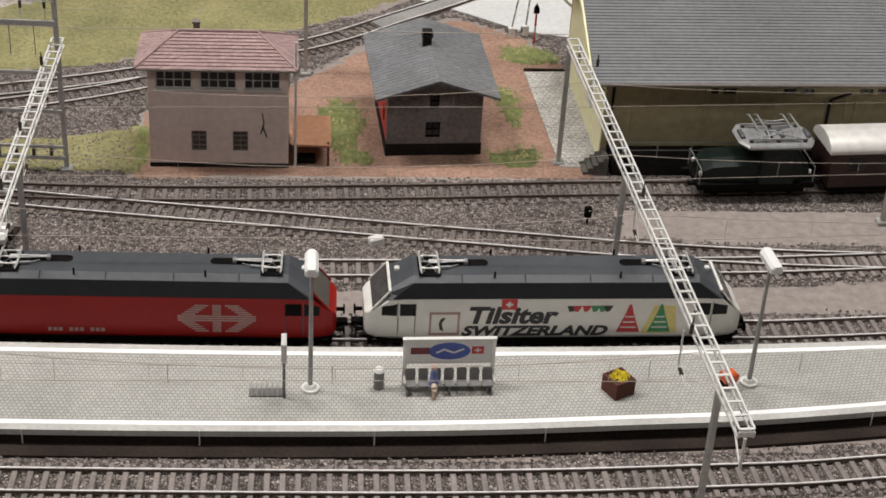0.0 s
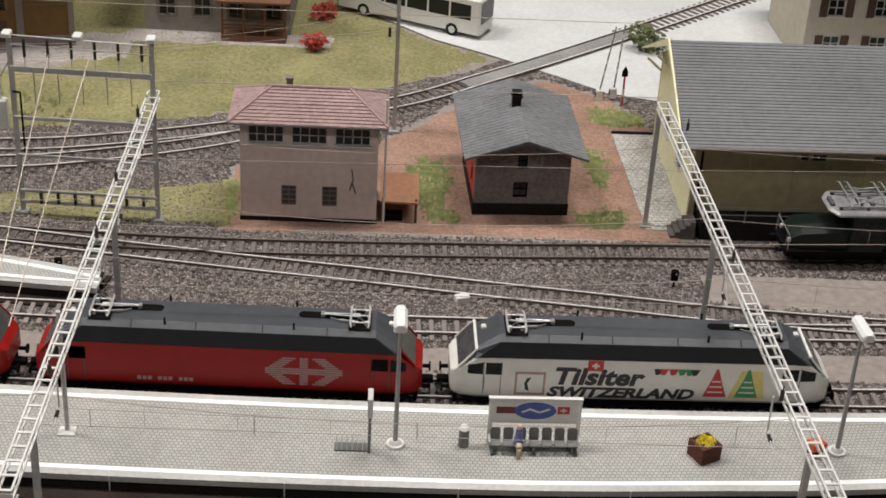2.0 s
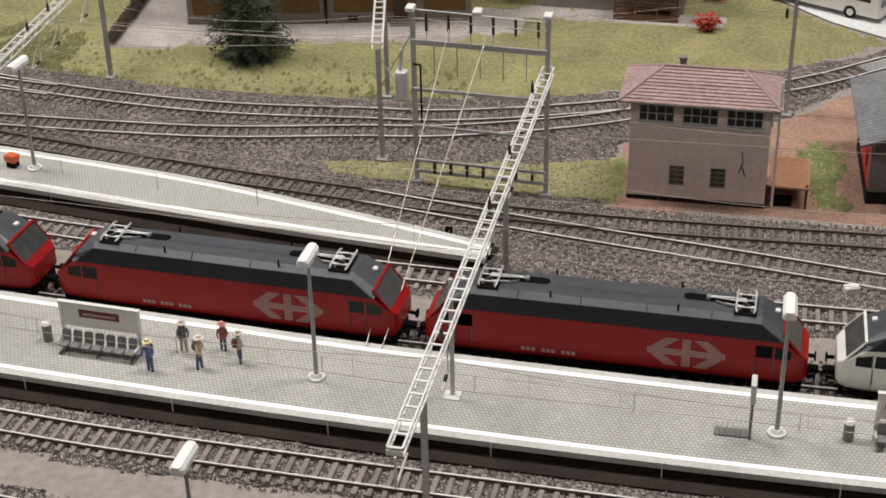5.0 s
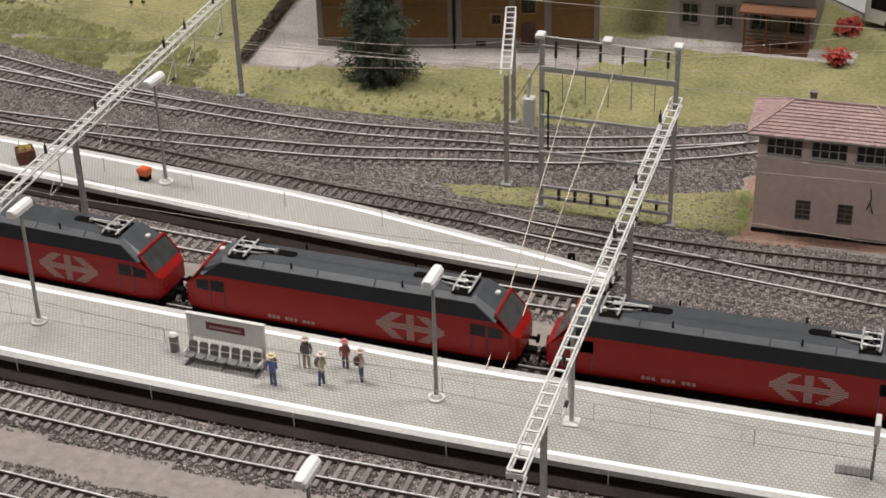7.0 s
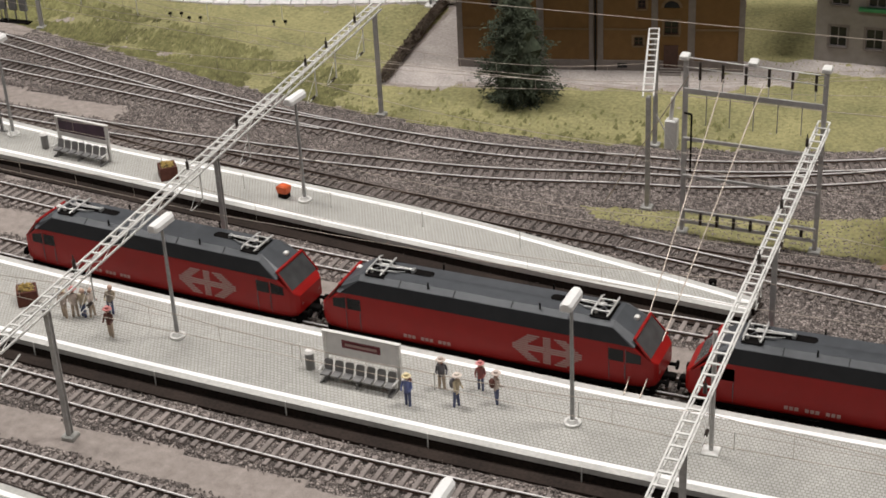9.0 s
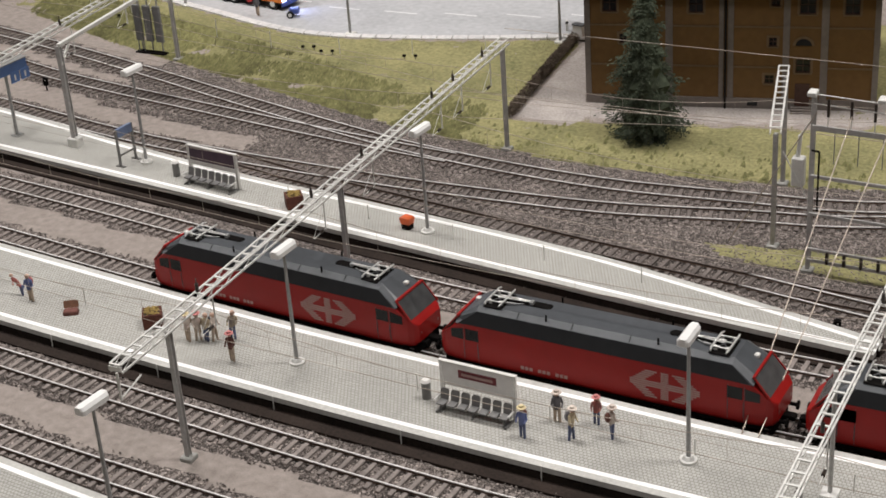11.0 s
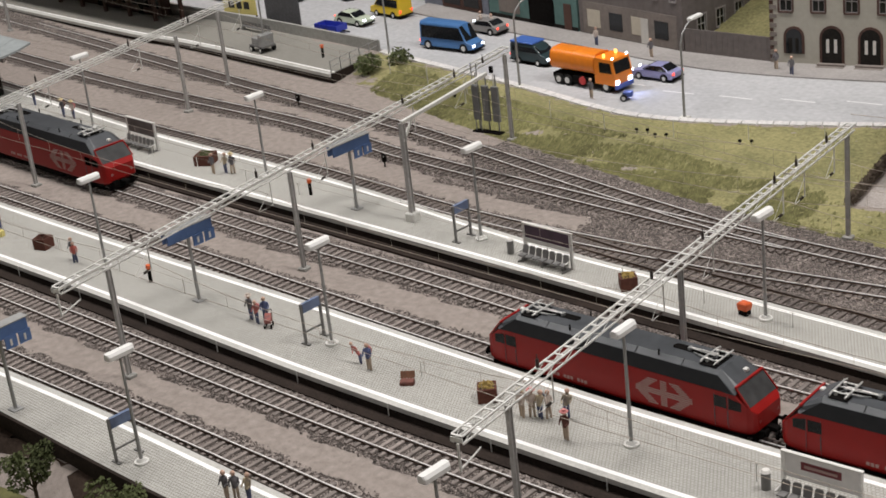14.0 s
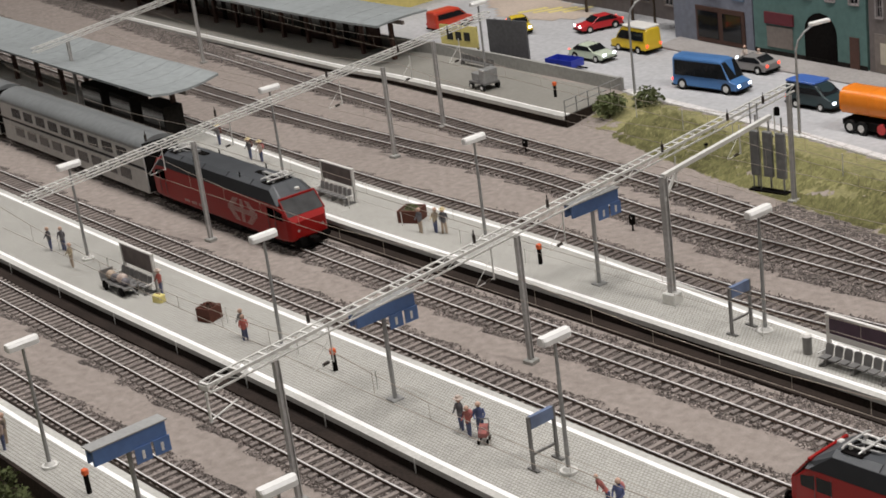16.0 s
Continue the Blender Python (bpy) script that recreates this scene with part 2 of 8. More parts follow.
def square_setts(mat, size, shift=0.0, along=True):
    """Fine square joints over a paving, laid out along the platform."""
    nt = mat.node_tree
    b = nt.nodes["Principled BSDF"]
    if along:
        uv = nt.nodes.new("ShaderNodeUVMap")
        uv.uv_map = "along"
    else:
        geo = nt.nodes.new("ShaderNodeNewGeometry")
        uv = nt.nodes.new("ShaderNodeVectorMath")
        uv.operation = "SCALE"
        uv.inputs["Scale"].default_value = 87.0
        nt.links.new(geo.outputs["Position"], uv.inputs[0])
    br = nt.nodes.new("ShaderNodeTexBrick")
    br.offset = shift
    br.inputs["Scale"].default_value = 1.0
    br.inputs["Brick Width"].default_value, br.inputs["Row Height"].default_value = size, size
    br.inputs["Mortar Size"].default_value, br.inputs["Mortar Smooth"].default_value = 0.026, 0.4
    br.inputs["Color1"].default_value, br.inputs["Color2"].default_value, br.inputs["Mortar"].default_value = (1.10, 1.10, 1.10, 1), (0.97, 0.97, 0.97, 1), (0.60, 0.585, 0.56, 1)
    nt.links.new(uv.outputs[0], br.inputs["Vector"])
    mul = nt.nodes.new("ShaderNodeMix")
    mul.data_type, mul.blend_type = "RGBA", "MULTIPLY"
    mul.inputs["Factor"].default_value = 1.0
    old = b.inputs["Base Color"].links[0].from_socket
    nt.links.new(old, mul.inputs["A"]), nt.links.new(br.outputs["Color"], mul.inputs["B"])
    nt.links.new(mul.outputs["Result"], b.inputs["Base Color"])


square_setts(PAVING, 0.21, 0.5)


def broken_stone(mat, size):
    """Angular stones of mixed tone, with the shade in the gaps between them painted dark."""
    nt = mat.node_tree
    b = nt.nodes["Principled BSDF"]
    geo = nt.nodes.new("ShaderNodeNewGeometry")
    cells, gaps = nt.nodes.new("ShaderNodeTexVoronoi"), nt.nodes.new("ShaderNodeTexVoronoi")
    gaps.feature = "DISTANCE_TO_EDGE"
    for v in (cells, gaps):
        v.inputs["Scale"].default_value = 87.0 / size
        nt.links.new(geo.outputs["Position"], v.inputs["Vector"])
    bright = nt.nodes.new("ShaderNodeSeparateColor")
    nt.links.new(cells.outputs["Color"], bright.inputs["Color"])
    tone = nt.nodes.new("ShaderNodeMapRange")
    tone.inputs["To Min"].default_value, tone.inputs["To Max"].default_value = 0.38, 1.55
    nt.links.new(bright.outputs["Red"], tone.inputs["Value"])
    edge = nt.nodes.new("ShaderNodeMapRange")
    edge.inputs["From Max"].default_value, edge.inputs["To Min"].default_value = 0.16, 0.12
    nt.links.new(gaps.outputs["Distance"], edge.inputs["Value"])
    both = nt.nodes.new("ShaderNodeMath")
    both.operation = "MULTIPLY"
    nt.links.new(tone.outputs["Result"], both.inputs[0]), nt.links.new(edge.outputs["Result"], both.inputs[1])
    mul = nt.nodes.new("ShaderNodeVectorMath")
    mul.operation = "SCALE"
    nt.links.new(b.inputs["Base Color"].links[0].from_socket, mul.inputs[0]), nt.links.new(both.outputs[0], mul.inputs["Scale"])
    nt.links.new(mul.outputs[0], b.inputs["Base Color"])
    bump = nt.nodes.new("ShaderNodeBump")
    bump.inputs["Strength"].default_value, bump.inputs["Distance"].default_value = 0.9, 0.06 / 87.0
    nt.links.new(edge.outputs["Result"], bump.inputs["Height"]), nt.links.new(bump.outputs["Normal"], b.inputs["Normal"])


broken_stone(BALLAST, 0.16)

# ---- lines of the plan ----
T1 = curve([(-150, 6.2), (-110, 0.3), (-75, -4.2), (-57, -6.3), (-36, -8.35), (-24, -9.1), (4, -9.8), (18, -9.5), (26, -8.9), (50, -6.0)])
T0 = curve([(-150, 0.0), (-101, -7.0), (-70, -10.4), (-60, -11.6), (-52, -12.6), (-40, -13.6), (-25, -14.8), (5, -15.8), (40, -13.5)])
T2 = curve([(-175, 21.0), (-130, 14.6), (-84, 8.4), (-53, 4.35), (-30, 2.4), (-10, 1.55), (5, 1.4), (20, 1.6), (27, 1.85), (55, 4.0)])
T3 = curve([(-210, 34.0), (-130, 21.0), (-88, 14.7), (-66, 11.9), (-50, 9.8), (-30, 8.0), (-3, 7.05), (18, 7.4), (29, 7.9), (55, 10.2)])
T4 = curve([(-245, 55.5), (-190, 44.0), (-121, 30.4), (-90, 25.8), (-72, 22.6), (-62, 21.6), (-50, 21.15), (-41, 21.3), (-34, 21.75), (-26, 23.2), (-20, 24.2), (-12, 27.0), (-5, 30.8)])
TB = curve([(-62, 21.55), (-55, 20.0), (-47.8, 18.8), (-39.7, 17.5), (-32, 16.3), (-18.8, 14.9), (-8, 14.5), (5, 14.9), (16, 15.5), (28, 16.0), (60, 18.5)])
TD = curve([(-24, 15.4), (-16, 14.0), (-8, 12.75), (-1, 11.75), (5, 10.8), (11, 9.95), (17, 9.1), (24, 8.4), (31, 8.05)])
T6A = curve([(-245, 73.0), (-190, 60.0), (-119, 43.6), (-93, 38.0), (-79, 34.4), (-67, 30.9), (-56, 27.9), (-50, 26.5), (-43, 25.5), (-35, 25.05), (-26.5, 25.7), (-20, 26.4), (-11, 29.2), (0, 34.0), (6.6, 38.9), (14, 45.0), (30, 59.0)])
T6B = curve([(-245, 63.0), (-190, 51.0), (-130, 39.0), (-98, 34.6), (-83, 31.0), (-64, 28.0), (-54, 26.6), (-47, 25.8)])
P1N = curve([(-150, 8.6), (-117, 3.9), (-86, 0.2), (-64, -2.7), (-44, -4.6), (-26, -5.8), (-10, -6.45), (4.5, -6.6), (14, -6.25), (24.3, -5.5), (50, -2.2)])
P1F = curve([(-150, 14.6), (-114.6, 9.6), (-92.7, 6.75), (-70, 4.1), (-47.4, 1.3), (-28, -0.2), (-16, -0.95), (4.8, -1.4), (26, -0.9), (50, 1.2)])
P2N = curve([(-200, 37.0), (-130, 24.9), (-104, 20.4), (-80, 17.3), (-61, 14.8), (-45, 12.6), (-30, 10.6), (-20, 9.5), (-15.2, 9.0)])
P2F = curve([(-200, 43.5), (-131, 30.6), (-107, 26.0), (-84, 22.6), (-68, 19.2), (-57, 17.2), (-48, 16.2), (-34, 14.2), (-26, 12.4), (-20, 10.9), (-15.2, 9.6)])
P0F = curve([(-150, -3.6), (-130, -6.0), (-96, -10.0), (-73, -12.3), (-58, -14.3), (-45, -16.0), (-30, -17.5), (10, -19)])
P0N = curve([(-150, -7.2), (-120, -10.3), (-86.5, -13.6), (-63, -16.9), (-45, -19.0), (-30, -20.6), (10, -22)])
P3E = curve([(-220, 66.0), (-144, 52.2), (-126, 49.8), (-103, 45.6)])
GRASS_EDGE = curve([(-103, 46.6), (-92, 42.0), (-79, 37.6), (-67, 34.0), (-56, 30.7), (-43, 28.2), (-35, 27.6), (-26, 28.3), (-18, 29.6), (-8, 32.8), (2, 38.4), (6, 41.6)])
ROAD_EDGE = curve([(-150, 63), (-118, 56.5), (-101, 52), (-82, 47), (-74, 44.5), (-67, 43.4), (-57, 45.2), (-46, 48.6), (-38, 52), (-20, 60), (0, 72)])
PLAT_Z = 0.93


def ground_z(x, y):
    g, r = y_on(GRASS_EDGE, x), y_on(ROAD_EDGE, x)
    t = min(max((y - g) / max(r - g, 1.0), 0.0), 1.0)
    t = t * t * (3 - 2 * t)
    k = min(max((-38 - x) / 12, 0.0), 1.0)
    low = min(max((y_on(P0N, x) - 0.3 - y) / 1.5, 0.0), 1.0) if y < 0 else 0.0
    return t * k - 1.6 * low - 0.012


def field(name, mat, inside, x0, x1, y0, y1, cell, lift, rough=0.0, label="", category="ground", kind="structure"):
    """A sheet that follows the ground, over the cells that lie inside."""
    m, at = M(), {}
    nx, ny = int((x1 - x0) / cell), int((y1 - y0) / cell)

    def vert(i, j):
        if (i, j) not in at:
            x, y = x0 + i * cell, y0 + j * cell
            x += 0.35 * cell * noise.noise((x * 1.7, y * 1.7, 3.0)) * (rough > 0)
            y += 0.35 * cell * noise.noise((x * 1.7, y * 1.7, 9.0)) * (rough > 0)
            z = ground_z(x, y) + lift + rough * (noise.noise((x * 0.9, y * 0.9, 0.0)) + 0.5 * noise.noise((x * 2.7, y * 2.7, 5.0)))
            at[i, j] = len(m.v)
            m.v.append((x, y, z))
        return at[i, j]

    for i in range(nx):
        for j in range(ny):
            if inside(x0 + (i + 0.5) * cell, y0 + (j + 0.5) * cell):
                m.f.append((vert(i, j), vert(i + 1, j), vert(i + 1, j + 1), vert(i, j + 1)))
                m.s.append(True)
    if rough:
        used = [0] * len(m.v)
        for f in m.f:
            for v in f:
                used[v] += 1
        m.v = [(x, y, ground_z(x, y) - 0.02) if n < 4 else (x, y, z) for (x, y, z), n in zip(m.v, used)]
    return solo(name, m, mat, label=label, category=category, kind=kind)


def inside_poly(poly):
    def test(x, y):
        hit = False
        for (xa, ya), (xb, yb) in zip(poly, poly[1:] + poly[:1]):
            if (ya > y) != (yb > y) and x < (xb - xa) * (y - ya) / (yb - ya) + xa:
                hit = not hit
        return hit
    return test


field("ground", SAND, lambda x, y: True, -260, 120, -90, 170, 2.0, 0.0, label="sandy ground between the tracks", category="ground")

TRACKS = [("front", T1), ("outer", T0), ("train", T2), ("siding", T3), ("platform", T4), ("yard", TB), ("crossover", TD), ("main", T6A), ("loop", T6B)]


def near_track(x, y, reach):
    return any(abs(y - y_on(t, x)) < reach and t[0][0] - 1 < x < t[-1][0] + 1 for _, t in TRACKS)


EARTH_POLY = inside_poly([(-9.6, 16.7), (17.2, 17.0), (17.2, 31.5), (14.5, 36.6), (9, 40.2), (3, 33.2), (-1, 28.4), (-9.6, 24.6)])


def bed(x, y):
    if EARTH_POLY(x, y) and y > y_on(TB, x) + 1.7 and abs(y - y_on(T6A, x)) > 2.4:
        return False
    wob = 0.5 * noise.noise((x * 0.5, y * 0.5, 1.0))
    if near_track(x, y, 1.75 + 0.5 * wob):
        return True
    for edge, line, side in ((P1N, T1, -1), (P1F, T2, 1), (P2N, T3, -1), (P2F, T4, 1), (P0F, T0, 1)):
        if (edge not in (P2N, P2F) or x < -15) and min(side * y_on(edge, x), side * y_on(line, x)) < side * y < max(side * y_on(edge, x), side * y_on(line, x)) and abs(y - y_on(line, x)) < 2.05:
            return True
    if x > -8 and abs(y - y_on(T6A, x)) < 3.0 + wob and x < 13:
        return True
    if -78 < x < 3 and y_on(T6A, x) - 1 < y < y_on(GRASS_EDGE, x) + 0.5:
        return True
    return -78 < x < 60 and y_on(T3, x) < y < y_on(T6A, x) and not (x > 17.5 and 10.2 < y < 13.6) and not (x < -62 and y < 0.5 * (y_on(T4, x) + y_on(T6B, x)) + 0.6) and x < 34


field("ballast_bed", BALLAST, bed, -245, 58, -19, 76, 0.55, 0.075, 0.035, "brown-grey crushed stone ballast under the tracks", "ballast", "structure")

SLEEPER_MESH = M().box(-0.13, 0.13, -1.25, 1.25, 0.0, 0.16, 0.03).mesh("sleeper", SLEEPER)
PALE_MESH = M().box(-0.13, 0.13, -1.25, 1.25, 0.0, 0.16, 0.03).mesh("sleeper", PALE_SLEEPER)
RAIL_PROFILE = [(-0.07, 0), (0.07, 0), (0.025, 0.05), (0.03, 0.12), (-0.03, 0.12), (-0.025, 0.05)]
HEAD_PROFILE = [(-0.04, 0), (0.04, 0), (0.036, 0.05), (-0.036, 0.05)]


def track(line, label, sleepers=True, head=None):
    t = thing("railway_track", 0, 0, 0, label=label, category="track", group="railway tracks", kind="structure")
    for d in (0.72, -0.72):
        path = [(x, y, 0.17) for x, y in offset(line, d)]
        r = part("rail", M().sweep(path, RAIL_PROFILE), RUST, t)
        part("rail_head", M().sweep([(x, y, 0.29) for x, y, _ in path], HEAD_PROFILE), head or RAIL, r, "dull brown running surface" if head else "worn bright steel running surface")
    if sleepers:
        for i, (x, y) in enumerate(curve([line[k] for k in range(0, len(line), 4)] + [line[-1]], 0.66)):
            if -158 < x < 36 and not (line is T6A and 5.5 < x < 17):
                part("sleeper", PALE_MESH if line in (T0, T1, T2, T3) else SLEEPER_MESH, None, t, at=(x, y, 0.02, heading(line, x)))
    return t


for _, line in TRACKS:
    track(line, "straight and curved railway track on dark sleepers in ballast", head=DULLRAIL if line is TB else None)


def uv_by(ob, fn):
    layer = ob.data.uv_layers.new(name="along")
    co = [v.co for v in ob.data.vertices]
    for lp in ob.data.loops:
        c = co[lp.vertex_index]
        layer.data[lp.index].uv = fn(c.x / S, c.y / S)


def platform(near, far, label, wall_near=True, wall_far=True, xs=None, lined=(True, True)):
    """A raised platform between two white lines, with edge slabs beyond them."""
    x0, x1 = xs
    xr = np.arange(x0, x1 + 0.01, 1.0).tolist()
    n_in, f_in = [(x, y_on(near, x)) for x in xr], [(x, y_on(far, x)) for x in xr]
    n_out, f_out = offset(n_in, -0.55), offset(f_in, 0.55)
    p = thing("platform", 0, 0, 0, label=label, category="platform", kind="structure")
    m = M()
    for a, b, c, d in zip(n_in, n_in[1:], f_in[1:], f_in):
        m.add([(*q, PLAT_Z) for q in (a, b, c, d)], [(0, 1, 2, 3)])
    top = part("paving", m, PAVING, p, "small square pale grey paving stones")
    uv_by(top, lambda x, y: (x, y - y_on(near, x)))
    for inner, outer, s, wall in ((n_in, n_out, -1, wall_near), (f_in, f_out, 1, wall_far)):
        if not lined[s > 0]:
            part("edge_wall", M().sweep([(a, b, 0) for a, b in inner], [(-0.2, -1.7), (0.1, -1.7), (0.1, PLAT_Z - 0.004), (-0.2, PLAT_Z - 0.004)]), WALL_AND_SHADE, p, "dark brown wall above the planted bank")
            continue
        line = M()
        for a, b in zip(inner, inner[1:]):
            pa, pb = [(a[0], a[1] - 0.15), (b[0], b[1] - 0.15)], [(b[0], b[1] + 0.15), (a[0], a[1] + 0.15)]
            line.add([(*q, PLAT_Z + 0.008) for q in pa + pb], [(0, 1, 2, 3)])
        part("white_line", line, WHITE_LINE, p, "painted white safety line")
        mid = [((a[0] + b[0]) / 2, (a[1] + b[1]) / 2, PLAT_Z) for a, b in zip(inner, outer)]
        part("edge_slab", M().sweep(mid, [(-0.275, -0.3), (0.275, -0.3), (0.275, -0.004), (-0.275, -0.004)]), EDGE, p, "pale concrete edge slab")
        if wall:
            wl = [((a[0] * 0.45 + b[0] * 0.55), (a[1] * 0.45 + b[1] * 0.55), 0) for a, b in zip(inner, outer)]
            part("retaining_wall", M().sweep(wl, [(-0.12, -0.1), (0.12, -0.1), (0.12, 0.64), (-0.12, 0.64)]), WALL_AND_SHADE, p, "dark brown wall in the shade of the slab")
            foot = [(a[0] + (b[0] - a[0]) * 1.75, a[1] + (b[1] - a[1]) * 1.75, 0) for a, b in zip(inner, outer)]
            # no real part: a dark strip that thickens the shade below the wall
            part("foot_trough", M().sweep(foot, [(-0.4, -0.05), (0.4, -0.05), (0.4, 0.2), (-0.4, 0.16)]), WALL_AND_SHADE, p, "dark brown cable trough along the foot")
    return p


platform(P1N, P1F, "long curved island platform of pale paving between white lines", xs=(-150, 50))
platform(P2N, P2F, "tapering island platform of pale paving that ends in a point", xs=(-200, -15))
platform(P0N, P0F, "narrow pale platform with a planted strip behind it", xs=(-150, 10), lined=(False, True))

# ---- trains ----
WHITE = material("white_paint", (0.74, 0.72, 0.66), 0.38, vary=0.06, grain=1.5)
GLASS = material("dark_glass", (0.012, 0.013, 0.015), 0.12, vary=0.1, grain=2, spec=0.4)
# glass lifted to grey in its colour, for the reflection on the slope
SCREEN = material("windscreen_glass", (0.075, 0.075, 0.075), 0.22, vary=0.2, grain=1.5, spec=0.8)
BRIGHT = material("bright_metal", (0.70, 0.69, 0.66), 0.35, 0.4, vary=0.12, grain=6)
OFFWHITE = material("off_white", (0.70, 0.68, 0.64), 0.5, vary=0.06, grain=4)
INK = material("black_lettering", (0.02, 0.02, 0.02), 0.5, vary=0.1, grain=4)
SIGNRED = material("sign_red", (0.52, 0.04, 0.04), 0.5, vary=0.08, grain=4)
SIGNGREEN = material("sign_green", (0.05, 0.26, 0.10), 0.5, vary=0.08, grain=4)
SIGNYELLOW = material("sign_yellow", (0.72, 0.62, 0.22), 0.5, vary=0.08, grain=4)
BOXGREY = material("dark_grey_metal", (0.10, 0.10, 0.105), 0.55, vary=0.2, grain=4)
LAMPGLASS = material("lamp_glass", (0.42, 0.36, 0.33), 0.3, vary=0.1, grain=3)
LOGO = material("pale_logo", (0.40, 0.25, 0.225), 0.5, vary=0.06, grain=4)


def lettering(body, size, shear=0.0, bold=0.0, width=None):
    """Words as a mesh, from the built-in font, standing in the xz plane and centred."""
    c = bpy.data.curves.new("words", "FONT")
    c.body, c.size, c.shear, c.offset, c.extrude = body, size, shear, bold, 0.008
    c.align_x, c.align_y, c.resolution_u = "CENTER", "CENTER", 3
    ob = bpy.data.objects.new("words", c)
    scene.collection.objects.link(ob)
    me = ob.evaluated_get(bpy.context.evaluated_depsgraph_get()).to_mesh()
    vs, fs = [tuple(v.co) for v in me.vertices], [tuple(p.vertices) for p in me.polygons]
    bpy.data.objects.remove(ob)
    k = width / (max(v[0] for v in vs) - min(v[0] for v in vs)) if width else 1.0
    m = M()
    m.add([(v[0] * k, -v[2], v[1]) for v in vs], fs)
    return m


def double_arrow():
    """The striped double arrow on a side, in the xz plane."""
    m = M()
    for i in range(13):
        z = (i - 6) * 0.118
        spans = [(-0.19, 0.19)]
        if abs(z) < 0.13:
            for p, q in ((-1.75, 1.75),):
                m.box(p, q, -0.008, 0.004, z - 0.038, z + 0.038)
            continue
        a = -1.85 + 1.2 * abs(z)
        spans += [(a, a + 0.62), (-a - 0.62, -a)]
        for p, q in spans:
            m.box(p, q, -0.008, 0.004, z - 0.038, z + 0.038)
    return m


def pantograph(parent, x, s):
    """A folded pantograph; s: which end of the roof it stands at."""
    p = part("pantograph", M().box(x - 0.5, x + 0.5, -0.95, 0.7, 4.075, 4.11), BLACK, parent, "folded pantograph on a black base")
    m = M()
    for dx in (-0.42, 0.42):
        m.cyl((x + dx, -0.8, 4.32), (x + dx, 0.7, 4.32), 0.055, n=6).cyl((x + dx, -0.8, 4.32), (x + dx * 0.9, -1.0, 4.28), 0.045, n=6).cyl((x + dx, 0.7, 4.32), (x + dx * 0.9, 0.9, 4.28), 0.045, n=6)
    for y in (-0.6, 0.0, 0.5):
        m.cyl((x - 0.42, y, 4.29), (x + 0.42, y, 4.29), 0.04, n=6)
    part("collector_head", m, BRIGHT, p, "bright metal collector bars")
    for dx, y in ((-0.3, -0.55), (0.3, -0.55), (-0.3, 0.45), (0.3, 0.45)):
        part("insulator", M().cyl((x + dx, y, 4.11), (x + dx, y, 4.33), 0.09, 0.07, n=8), OFFWHITE, p)
    part("lower_arm", M().cyl((x, 0.1, 4.3), (x - s * 1.7, 0.16, 4.24), 0.05, n=6), BRIGHT, p)
    part("upper_arm", M().cyl((x, -0.22, 4.36), (x - s * 1.7, 0.05, 4.28), 0.035, n=6), BRIGHT, p)
    part("knee", M().box(x - s * 1.7 - 0.09, x - s * 1.7 + 0.09, -0.05, 0.26, 4.14, 4.32, 0.03), STEEL, p)
    part("spring", M().cyl((x - s * 0.1, -0.42, 4.2), (x - s * 0.95, -0.3, 4.2), 0.055, n=6).cyl((x - s * 0.95, -0.3, 4.2), (x - s * 1.35, -0.12, 4.2), 0.022, n=5), STEEL, p)
    part("brace", M().bar((x - 0.42, -0.75, 4.22), (x + 0.42, 0.6, 4.22), 0.045, 0.045).bar((x + 0.42, -0.75, 4.2), (x - 0.42, 0.6, 4.2), 0.045, 0.045), BOXGREY, p)


def bogie(parent, x):
    b = part("bogie", M().box(x - 2.2, x + 2.2, -1.18, -1.0, 0.55, 0.95).box(x - 2.2, x + 2.2, 1.0, 1.18, 0.55, 0.95).box(x - 0.5, x + 0.5, -1.1, 1.1, 0.5, 0.85), BLACK, parent, "black bogie frame")
    for dx in (-1.4, 1.4):
        w = M()
        for y in (-0.78, 0.78):
            w.cyl((x + dx, y - 0.07, 0.86), (x + dx, y + 0.07, 0.86), 0.55, n=16)
        w.cyl((x + dx, -0.8, 0.86), (x + dx, 0.8, 0.86), 0.09, n=8)
        part("wheelset", w, BLACK, b, "dark steel wheels")
        for y in (-1.3, 1.15):
            part("axle_box", M().box(x + dx - 0.2, x + dx + 0.2, y, y + 0.15, 0.68, 1.0, 0.03), BLACK, b)


